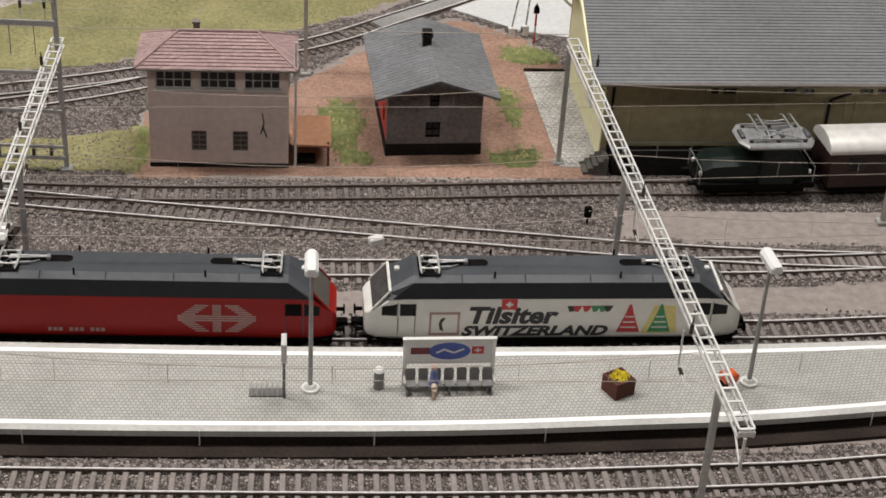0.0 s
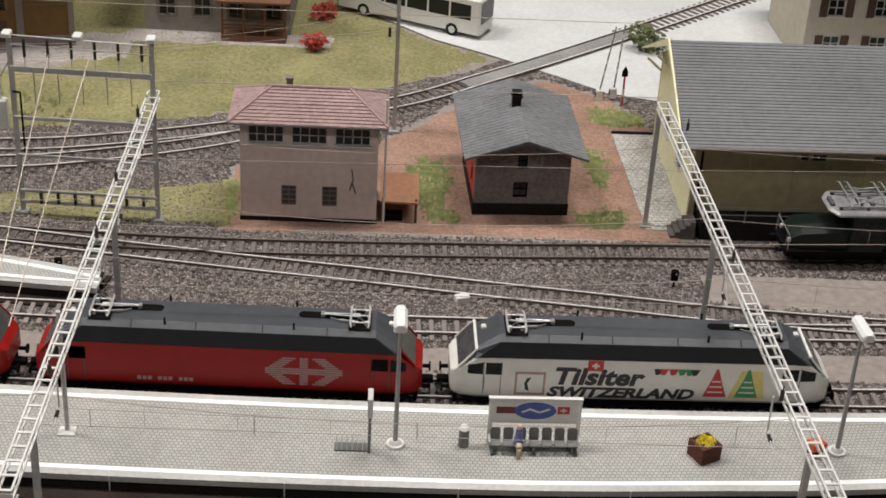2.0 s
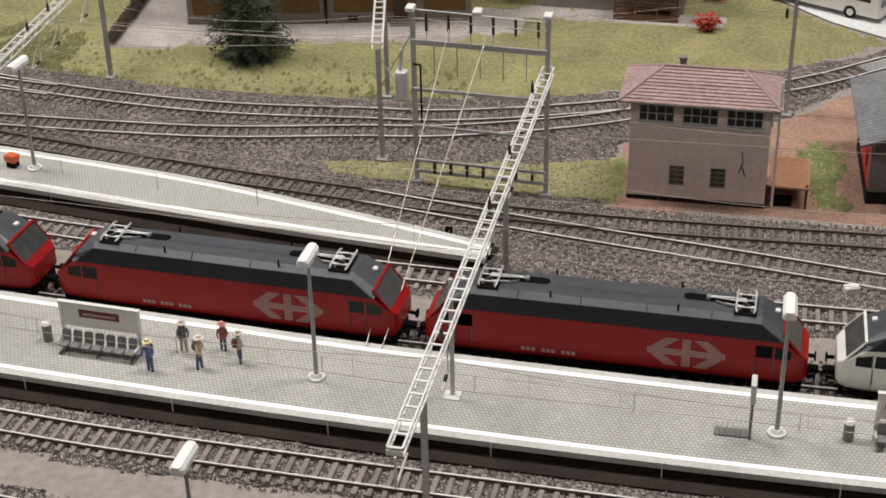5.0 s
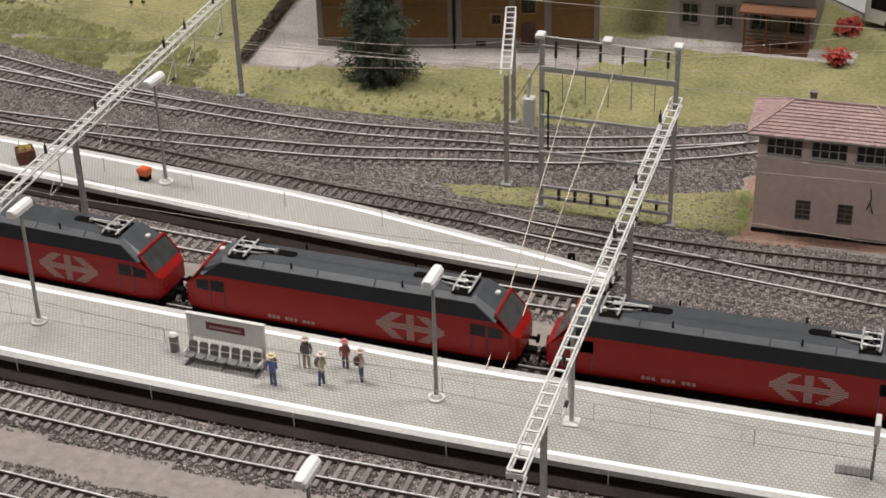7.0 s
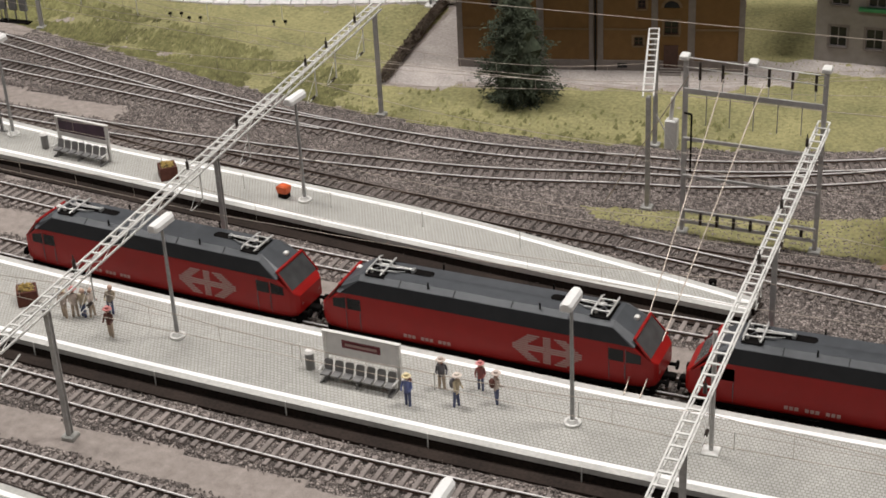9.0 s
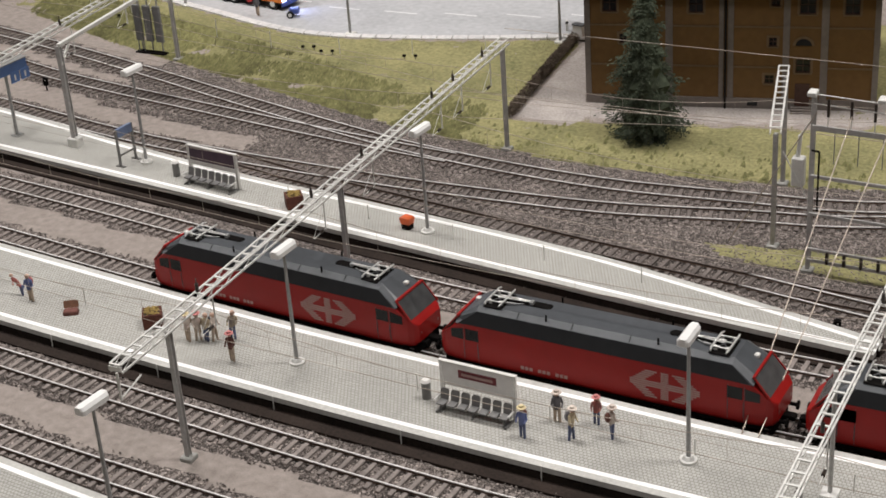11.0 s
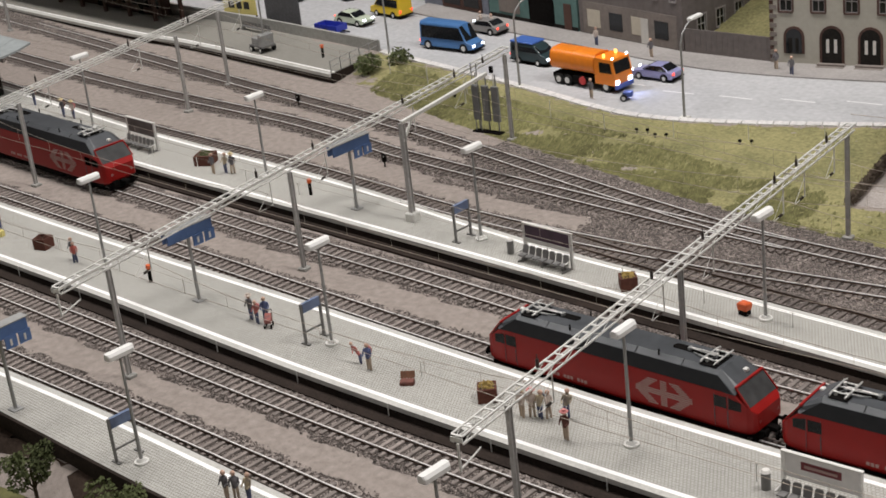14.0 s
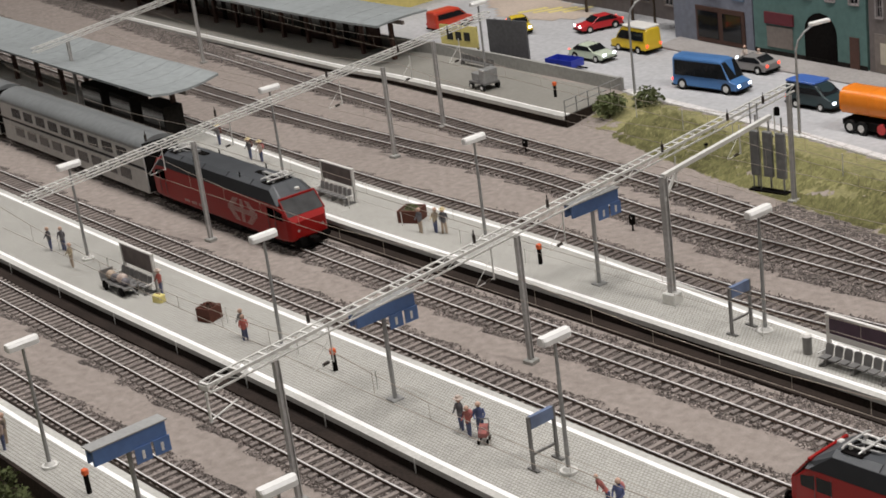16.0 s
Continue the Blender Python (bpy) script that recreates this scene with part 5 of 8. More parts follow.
part("gable", M().prism([(0, SE), (SD, SE), (SD / 2, SE + 2.85)], 0, 0.25, "x"), SHEDEND_LIT, sh, "pale yellow gable")
part("gable", M().prism([(0, SE), (SD, SE), (SD / 2, SE + 2.85)], SL - 0.25, SL, "x"), SHEDEND_LIT, sh)
e0, rz1 = SE - 0.1, SE + 3.2
rx = (-1.0, SL + 1.0)
srf = part("roof", M().prism([(-1.5, e0 - 0.2), (SD / 2, rz1 - 0.2), (SD + 1.5, e0 - 0.2), (SD + 1.5, e0), (SD / 2, rz1), (-1.5, e0)], rx[0], rx[1], "x"), SHEDROOF, sh, "grey boarded roof")
for r in range(34):
    f0, f1 = r / 34, (r + 1) / 34
    ya, yb = -1.5 + (SD / 2 + 1.5) * f0, -1.5 + (SD / 2 + 1.5) * f1
    za, zb = e0 + (rz1 - e0) * f0, e0 + (rz1 - e0) * f1
    part("roof_board", M().add([(rx[0], ya, za + 0.055), (rx[1], ya, za + 0.055), (rx[1], yb, zb + 0.02), (rx[0], yb, zb + 0.02), (rx[0], ya, za), (rx[1], ya, za)], [(0, 1, 2, 3), (4, 5, 1, 0)]), SHEDROOF, srf)
part("verge_board", M().prism([(-1.55, e0 - 0.3), (-1.4, e0 - 0.3), (SD / 2, rz1 - 0.35), (SD + 1.4, e0 - 0.3), (SD + 1.55, e0 - 0.3), (SD / 2, rz1 + 0.12)], rx[0] - 0.12, rx[0], "x"), SHEDEND_LIT, srf, "cream verge boards")
for y in (0.0, 3.0, 9.0, 12.0):
    part("bracket", M().bar((-0.95, y, e0 + (2.8 * (1 - abs(y - 6) / 6)) - 0.35), (0, y, e0 + (2.8 * (1 - abs(y - 6) / 6)) - 1.2), 0.14, 0.14), SHEDEND_LIT, sh)
part("gutter", M().cyl((rx[0], -1.55, e0 - 0.05), (rx[1], -1.55, e0 - 0.05), 0.1, n=6), GREYTRIM, srf)
part("downpipe", M().cyl((0.4, -0.15, 0.1), (0.4, -0.15, 5.2), 0.08, n=6), PLINTH, sh)
part("downpipe", M().cyl((13.2, -0.15, 1.2), (13.2, -0.15, 4.2), 0.09, n=6).cyl((13.2, -0.15, 4.2), (13.9, -1.4, 5.3), 0.09, n=6), PLINTH, sh)
lp = part("loading_platform", M().box(0.5, SL, -1.6, -0.02, 0, 1.15), PLINTH, sh, "dark loading platform along the wall")
for k in range(17):
    part("rail_post", M().cyl((1.0 + 2 * k, -1.5, 1.15), (1.0 + 2 * k, -1.5, 2.15), 0.035, n=6), STEEL, lp)
for z in (1.65, 2.15):
    part("handrail", M().cyl((1.0, -1.5, z), (33.0, -1.5, z), 0.03, n=6), STEEL, lp)
for k in range(5):
    part("step", M().box(-0.05 - 0.28 * (4 - k), 0.25 - 0.28 * (4 - k), -1.5, -0.2, 0, 0.22 + 0.22 * k), STAIRSTONE, lp, "worn grey stone step")


def hip_house(name, x, y, z, rz, w, d, h, wall, roof, label, holes, over=0.9, rise=3.2, trim=None, nx=2, nz=2, side_holes=None, tiles=True, frames=None):
    """A rendered house with a hipped roof; openings on the front and, if given, on its two sides."""
    t = thing(name, x, y, z, rz, label=label, category="house", group="houses of the town")
    part("wall", wall_panel(w, h, holes), wall, t)
    windows_in(t, holes, nx, nz, frames or (TOWNTRIM if trim else None), trim=trim)
    part("wall", wall_panel(d, h, side_holes or [], inset=True), wall, t, at=(w, 0, 0, 90))
    part("wall", wall_panel(d, h, side_holes or [], inset=True), wall, t, at=(0, d, 0, -90))
    if side_holes:
        windows_in(t, side_holes, nx, nz, trim=trim, at=(w, 0, 0, 90))
        windows_in(t, side_holes, nx, nz, trim=trim, at=(0, d, 0, -90))
    part("wall", wall_panel(w, h, []), wall, t, at=(w, d, 0, 180))
    a, b, c, e = -over, w + over, -over, d + over
    i = min(d, w) / 2 * 0.9
    pts = [(a, c, h), (b, c, h), (b, e, h), (a, e, h), (a + i + over, d / 2, h + rise), (b - i - over, d / 2, h + rise)]
    r = part("roof", M().add(pts, [(0, 1, 5, 4), (1, 2, 5), (2, 3, 4, 5), (3, 0, 4), (3, 2, 1, 0)]), roof, t)
    if tiles:
        tile_slope(r, [pts[0], pts[1], pts[5], pts[4]], 22, 52, roof, thick=0.007)
        tile_slope(r, [pts[3], pts[0], pts[4], pts[4]], 22, 30, roof, thick=0.007)
    part("gutter", M().cyl((a, c, h - 0.03), (b, c, h - 0.03), 0.09, n=6), GREYTRIM, r)
    return t


# ochre apartment house
oh = [(1.3, 2.3, 7.0, 8.3), (7.3, 8.3, 7.0, 8.2), (12.9, 13.5, 7.55, 8.25), (14.8, 15.9, 7.0, 8.3), (17.8, 18.8, 7.0, 8.3), (2.45, 3.0, 4.7, 5.4), (12.8, 13.35, 4.65, 5.3), (14.65, 15.65, 2.75, 3.75), (12.55, 13.2, 1.9, 2.55)]
TANTRIM = material("tan_trim", (0.21, 0.145, 0.085), 0.85, vary=0.12, grain=3)
yh = hip_house("apartment_house", -41.9, 38.0, 0, 12, 20.2, 11.5, 8.9, OCHRE, PINKROOF, "ochre apartment house with pinkish red tile roof", oh, 1.3, 4.2, TANTRIM, 2, 2, frames=SHUTTER, side_holes=[(2, 3, 4.2, 5.6), (6.5, 7.5, 4.2, 5.6)])
PILASTERS = [(0.0, 0.4), (5.7, 6.2), (9.4, 9.72), (10.0, 10.4), (13.75, 14.2), (16.3, 16.8), (19.8, 20.2)]
for a, b in PILASTERS:
    part("pilaster", M().box(a, b, -0.07, 0.02, 0.8, 8.9), GREYTRIM, yh)
for (_, a), (b, _) in zip(PILASTERS, PILASTERS[1:]):
    for z in (3.05, 5.98):
        if b - a > 1 and not (z < 4 and 13 < a < 15):
            part("string_course", M().box(a, b, -0.06, 0.02, z, z + 0.12), TANTRIM, yh)
part("plinth", M().box(-0.03, 20.23, -0.09, 0.02, 0, 0.8), GREYTRIM, yh)
dp = part("downpipe", M().cyl((9.86, -0.14, 0), (9.86, -0.14, 8.8), 0.08, n=8), PLINTH, yh)
part("door", M().box(14.65, 15.65, -0.13, 0.02, 0.1, 1.95), SHUTTER, yh, "dark brown house door")
fan = [(15.15 + 0.55 * math.cos(a), 4.75 + 0.5 * math.sin(a)) for a in np.linspace(0, math.pi, 9).tolist()]
fl = part("fanlight", M().prism([(15.15 + 1.35 * (u - 15.15), 4.68 + 1.35 * (w - 4.7)) for u, w in fan], -0.06, 0.02, "y"), TANTRIM, yh, "half-round window over the door")
part("pane", M().prism(fan, -0.09, -0.05, "y"), GLASS, fl)
for k in range(3):
    part("step", M().box(14.4, 15.9, -0.9 + 0.25 * k, -0.1, 0.0, 0.1 * (k + 1)), GREYTRIM, yh)
part("cellar_window", M().box(11.4, 12.1, -0.12, 0.0, 0.25, 0.6), GLASS, yh)

# grey house with a dark porch
gh = []
for k in range(4):
    gh += [(1.0 + 2.5 * k, 2.2 + 2.5 * k, 1.2, 2.7), (1.0 + 2.5 * k, 2.2 + 2.5 * k, 4.3, 5.8)]
g2 = hip_house("house", -17.8, 45.6, 0, -1, 10.4, 9, 7.2, material("grey_render", (0.29, 0.265, 0.235), 0.85, vary=0.1, grain=2), SLATE, "pale grey house with dark windows and a timber porch", gh, 0.8, 3.0, GREYTRIM)
po = part("porch", M().box(5.6, 10.2, -1.6, -0.05, 0, 0.5), WOODBROWN, g2, "dark brown timber porch")
for x in (5.7, 7.2, 8.7, 10.1):
    part("post", M().box(x - 0.08, x + 0.08, -1.55, -1.39, 0.5, 3.0), WOODBROWN, po)
part("porch_roof", M().box(5.3, 10.5, -1.9, -0.05, 3.0, 3.15), WOODBROWN, po)
for z in (0.9, 1.2, 1.5):
    part("rail", M().box(5.7, 10.1, -1.52, -1.44, z, z + 0.1), WOODBROWN, po)
part("flower_box", M().box(2.9, 5.6, -0.35, -0.06, 4.05, 4.3), SIGNGREEN, g2)

# house with shutters behind the goods shed
bh = []
for k in range(6):
    bh += [(1.4 + 3.4 * k, 2.6 + 3.4 * k, 4.1, 5.9), (1.4 + 3.4 * k, 2.6 + 3.4 * k, 0.9, 2.6)]
b2 = hip_house("house", 29.0, 43.0, 0, 3, 22, 9, 8.2, CREAM, SLATE, "beige house with dark brown window shutters", bh, 0.8, 3.0, None, 2, 3)
for a, b, c, d in bh:
    for s0 in (a - 0.62, b + 0.05):
        part("shutter", M().box(s0, s0 + 0.57, -0.08, -0.01, c - 0.05, d + 0.05), SHUTTER, b2)


# town houses along the road
def town_house(x0, y0, x1, y1, h, d, wall, label, holes_fn, trim=None, roof=None):
    w = math.hypot(x1 - x0, y1 - y0)
    return hip_house("town_house", x0, y0, 1.0, math.degrees(math.atan2(y1 - y0, x1 - x0)), w - 0.05, d, h, wall, roof or SLATE, label, holes_fn(w), 0.5, 3.5, trim, side_holes=[(2 + 2.6 * k, 3.1 + 2.6 * k, z, z + 1.7) for k in range(3) for z in (1.2, 4.6, 8.0)], tiles=False)


def grid_windows(n, levels, ww=1.0, hh2=1.7, skip=()):
    def fn(w):
        out = []
        for i in range(n):
            cx = w * (i + 0.5) / n
            for z in levels:
                if (i, z) not in skip:
                    out.append((cx - ww / 2, cx + ww / 2, z, z + hh2))
        return out
    return fn


t1 = town_house(-109.5, 68.9, -99.2, 66.3, 12, 9, LILAC, "grey-lilac town house with a shop front", grid_windows(3, (4.4, 7.9), 1.3, 2.1), material("blue_grey_trim", (0.13, 0.19, 0.28), 0.8, vary=0.12, grain=3))
part("shop_front", M().box(3.2, 9.6, -0.12, -0.01, 0.2, 3.4), SHUTTER, t1, "dark shop front")
part("shop_window", M().box(3.5, 6.2, -0.16, -0.1, 0.6, 3.0).box(6.8, 9.2, -0.16, -0.1, 0.6, 3.0), GLASS, t1)
part("hanging_banner", M().box(5.0, 6.0, -0.7, -0.6, 4.4, 7.2), BLACK, t1)
t2 = town_house(-99.1, 66.3, -86.6, 63.4, 12, 10, TEAL, "teal green town house with a large dark archway", grid_windows(5, (5.4, 8.8), 0.9, 1.6), TOWNTRIM)
arch = [(6.0, 0.15), (9.6, 0.15), (9.6, 2.6)] + [(7.8 + 1.8 * math.cos(a), 2.6 + 1.7 * math.sin(a)) for a in np.linspace(0, math.pi, 9).tolist()][1:-1] + [(6.0, 2.6)]
# no opening is cut: the black panel paints the shade within the arch
part("archway", M().prism(arch, -0.05, 0.02, "y"), BLACK, t2, "deep black archway")
part("shop_window", M().box(1.6, 4.6, -0.1, 0.0, 0.8, 2.6), GREYTRIM, t2)
part("sign_board", M().box(1.4, 4.8, -0.16, -0.02, 2.8, 3.8), material("dark_shop_sign", (0.13, 0.02, 0.03), 0.6, vary=0.1, grain=3), t2, "dark red shop sign without legible words")
part("door", M().box(11.0, 12.0, -0.08, 0.0, 0.1, 2.7), SHUTTER, t2)
part("plinth", M().box(0, 12.8, -0.05, 0.02, 0, 0.5), PLINTH, t2)
t3 = town_house(-86.4, 63.4, -73.4, 60.3, 13, 10, GREYBROWN, "tall grey-brown town house with rows of pale windows", grid_windows(6, (4.6, 8.2), 0.6, 1.7), TOWNTRIM)
part("shop_strip", M().box(0.6, 12.6, -0.06, 0.02, 0.2, 3.3), GREYTRIM, t3)
for k in range(4):
    part("shop_window", M().box(1.2 + 2.9 * k, 2.9 + 2.9 * k, -0.1, -0.04, 0.9, 2.6), GLASS if k % 2 else CREAM, t3)
part("door", M().box(8.2, 9.1, -0.12, -0.04, 0.2, 2.6), FRAMEWHITE, t3)
gw = thing("yard_wall", -73.3, 60.3, 1.0, -4, label="grey boarded yard wall between the town houses", category="wall")
for k in range(16):
    part("board", M().box(0.56 * k, 0.56 * k + 0.54, 0, 0.12, 0, 2.3), GREYBROWN, gw)
t4 = town_house(-64.5, 59.6, -50.4, 61.4, 12, 10, WHITEWALL, "white town house with dark arched doors and brown quoins", grid_windows(5, (4.7, 8.0), 1.1, 2.0), SHUTTER)
for k in range(4):
    cx, inner = 2.1 + 3.3 * k, k in (1, 2)
    lo0, hw = (0.25, 0.85) if inner else (1.0, 0.7)
    for name, g, y0, mat in (("surround", 0.22, -0.06, SHUTTER), ("arched_door" if inner else "arched_window", 0.0, -0.1, PLINTH if inner else GLASS)):
        arc = [(cx - hw - g, lo0), (cx + hw + g, lo0), (cx + hw + g, 2.5)] + [(cx + (hw + g) * math.cos(a), 2.5 + (hw + g) * math.sin(a)) for a in np.linspace(0, math.pi, 9).tolist()][1:-1] + [(cx - hw - g, 2.5)]
        dr = part(name, M().prism(arc, y0, 0.02, "y"), mat, t4)
    for u in (-0.4, 0.4):
        part("door_pane", M().box(cx + u * hw - 0.13, cx + u * hw + 0.13, -0.13, -0.09, 1.2, 2.4), FRAMEWHITE if inner else PLINTH, dr)
    if inner:
        for q in range(2):
            part("step", M().box(cx - 1.2, cx + 1.2, -0.95 + 0.4 * q, -0.02, 0.15 * q, 0.15 * (q + 1)), GREYTRIM, t4)
for k in range(28):
    part("quoin", M().box(-0.03, 0.3 if k % 2 else 0.6, -0.06, 0.02, 0.4 * k + 0.1, 0.4 * k + 0.42), SHUTTER if k % 2 else GREYTRIM, t4)
bank = M().add([(-74.5, 61.6, 1.1), (-64.3, 61.0, 1.1), (-64.3, 74.0, 5.0), (-74.5, 74.0, 5.0), (-74.5, 61.6, 0.9), (-64.3, 61.0, 0.9), (-64.3, 74.0, 0.9), (-74.5, 74.0, 0.9)], [(0, 1, 2, 3), (0, 4, 5, 1), (1, 5, 6, 2), (2, 6, 7, 3), (3, 7, 4, 0)])
solo("bank", bank, GRASS, label="grassy bank rising behind the yard wall", category="lawn", kind="structure")
tb0 = thing("town_house", -78.0, 74.5, 0.9, label="dark brown house standing behind the yard", category="house", group="houses of the town")
part("wall", M().box(0, 16, 0, 8, 0, 15), GREYBROWN, tb0)
town_house(-133, 79, -112.5, 74, 12, 10, GREYBROWN, "grey-brown town house with a grey stone arch on the square", grid_windows(6, (1.4, 5.2, 8.6), 1.2, 2.2), GREYTRIM)

# station: yellow building, canopies, platform
st = hip_house("station_building", -190.9, 68.0, 0.9, -4, 43, 13, 6.1, YELLOW, WHITEWALL, "yellow station building with a cream roof", [(3 + 4.4 * k, 4.3 + 4.4 * k, 0.9, 2.7) for k in range(9)], 0.15, 0.35, GREYTRIM, tiles=False, side_holes=[(6.2, 7.3, 2.4, 4.3)])
part("ground_floor_front", M().box(0.4, 42.6, -0.16, -0.06, 0, 3.3), SHUTTER, st, "dark brown ground floor front")
part("parapet", M().box(-0.2, 43.2, -0.2, 0.1, 6.0, 6.4).box(42.9, 43.2, 0.1, 13.2, 6.0, 6.4), WHITEWALL, st)
s3 = thing("platform", 0, 0, 0, label="station platform of pale paving with a dark retaining wall", category="platform", kind="structure")
mm = M()
xs = np.arange(-210, -102.9, 1.0).tolist()
for a, b in zip(xs, xs[1:]):
    mm.add([(a, y_on(P3E, a), PLAT_Z), (b, y_on(P3E, b), PLAT_Z), (b, y_on(P3E, b) + 7.2, PLAT_Z), (a, y_on(P3E, a) + 7.2, PLAT_Z)], [(0, 1, 2, 3)])
part("paving", mm, PAVING, s3)
ed = [(a, y_on(P3E, a) - 0.1, PLAT_Z) for a in xs]
part("edge_slab", M().sweep(ed, [(-0.4, -0.3), (0.3, -0.3), (0.3, 0.012), (-0.4, 0.012)]), EDGE, s3, "grey edge slab")
ln = M()
for (a, ya, _), (b, yb, _) in zip(ed, ed[1:]):
    ln.add([(a, ya + 0.3, PLAT_Z + 0.006), (b, yb + 0.3, PLAT_Z + 0.006), (b, yb + 0.5, PLAT_Z + 0.006), (a, ya + 0.5, PLAT_Z + 0.006)], [(0, 1, 2, 3)])
part("white_line", ln, WHITE_LINE, s3)
part("retaining_wall", M().sweep([(a, y, 0) for a, y, _ in ed], [(-0.15, -0.1), (0.15, -0.1), (0.15, 0.64), (-0.15, 0.64)]), WALL_AND_SHADE, s3)
part("end_wall", M().box(-103.0, -102.8, 45.3, 52.8, -0.1, 0.93), WALL_AND_SHADE, s3)
part("back_wall", M().sweep([(a, y_on(P3E, a) + 7.2, PLAT_Z) for a in xs], [(-0.15, -0.9), (0.15, -0.9), (0.15, 1.1), (-0.15, 1.1)]), CONCRETE, s3, "grey concrete wall behind the platform")
ef = thing("fence", -103, 45.4, 0.9, 90, label="grey metal railing across the platform end", category="fence")
for k in range(6):
    part("post", M().cyl((1.45 * k, 0, -0.8 if k == 0 else 0), (1.45 * k, 0, 1.3), 0.06, n=6), STEEL, ef)
for z in (0.7, 1.25):
    part("rail", M().cyl((0, 0, z), (7.25, 0, z), 0.04, n=6), STEEL, ef)


def canopy(line, x0, x1, lo, hi, z, label, post_every=6.0, amp=0.18):
    c = thing("canopy", 0, 0, 0, label=label, category="canopy")
    xs2 = np.arange(x0, x1 + 0.01, 3.0).tolist()
    prof = [(u, amp * (u * u - 0.4)) for u in (-1.0, -0.5, 0, 0.5, 1.0)]
    prof += [(u, w + 0.09) for u, w in prof[::-1]]
    half, mid = (hi - lo) / 2, (hi + lo) / 2
    for a, b in zip(xs2, xs2[1:]):
        g = 0.03
        rings = [[(x, y_on(line, x) + mid + u * half, z + 2.2 * v) for u, v in prof] for x in (a + g, b - g)]
        part("roof_panel", M().loft(rings), CANOPY, c, "curved zinc roof sheet")
    part("ridge_beam", M().sweep([(x, y_on(line, x) + mid, z - 0.35) for x in xs2], [(-0.12, -0.2), (0.12, -0.2), (0.12, 0.15), (-0.12, 0.15)]), GREYTRIM, c)
    for x in np.arange(x0 + 3, x1 - 1.5, post_every).tolist():
        part("post", M().box(x - 0.18, x + 0.18, y_on(line, x) + mid - 0.18, y_on(line, x) + mid + 0.18, PLAT_Z, z - 0.4), SHUTTER, c)
    return c


canopy(P2N, -196, -128.5, 0.6, 7.6, 5.2, "curved grey zinc canopy over the island platform")
canopy(P1N, -150, -135, 0.2, 5.8, 5.2, "curved grey zinc canopy at the far end of the platform")
canopy(P3E, -205, -130, 0.9, 7.5, 5.0, "long grey zinc canopy along the station building", 5.0, -0.06)
for x in (-201, -192.5, -184, -175.5, -167, -158.5, -150, -141.5):
    wh = thing("waiting_room", x, y_on(P3E, x) + 5.6, PLAT_Z, heading(P3E, x), label="dark glazed waiting room under the station canopy", category="waiting room", group="station rooms")
    part("wall", M().box(-4.1, 4.1, 0, 1.3, 0, 3.4), SHUTTER, wh, "dark brown timber front")
    for k in range(4):
        part("window", M().box(-3.8 + 1.95 * k, -2.2 + 1.95 * k, -0.05, 0.0, 0.9, 2.7), GLASS, wh)
    part("door", M().box(-0.45, 0.45, -0.1, -0.05, 0, 2.4), PLINTH, wh)
for x in (-147, -141, -134.5):
    kk = thing("kiosk", x, y_on(P2N, x) + 3.6, PLAT_Z, heading(P2N, x), label="dark glazed waiting shelter under the canopy", category="kiosk")
    part("body", M().box(-2.2, 2.2, -0.9, 0.9, 0, 2.6), PLINTH, kk)
    part("glazing", M().box(-2.0, 2.0, -0.95, -0.9, 0.9, 2.2), GLASS, kk)

# ---- overhead line: gantries, masts, wires, lamps ----
WIRE = material("copper_wire", (0.50, 0.43, 0.36), 0.4, 0.5, vary=0.1, grain=2)
INSUL = material("brown_insulator", (0.035, 0.025, 0.02), 0.35, vary=0.2, grain=5)
LAMPWHITE = material("lamp_head_white", (0.78, 0.77, 0.74), 0.5, vary=0.05, grain=4)
MASTGREY = material("mast_grey", (0.50, 0.485, 0.465), 0.6, 0.1, vary=0.15, grain=4)
BEAM_Z = 7.55


def mast(parent, x, y, z0, z1, name="mast", w=0.12):
    m = M()
    for s in (-1, 1):
        m.box(x - w, x + w, y + s * w - 0.025, y + s * w + 0.025, z0, z1)
    m.box(x - 0.025, x + 0.025, y - w + 0.025, y + w - 0.025, z0, z1)
    p = part(name, m, MASTGREY, parent, "grey steel column")
    part("footing", M().box(x - 0.34, x + 0.34, y - 0.34, y + 0.34, min(z0, 0) - 0.05, z0 + 0.22, 0.05), CONCRETE, p, "pale concrete footing")
    return p


RUNG_T = M().bar((-0.3, 0, 0), (0.3, 0, 0), 0.12, 0.05).mesh("rung", LIGHTSTEEL)


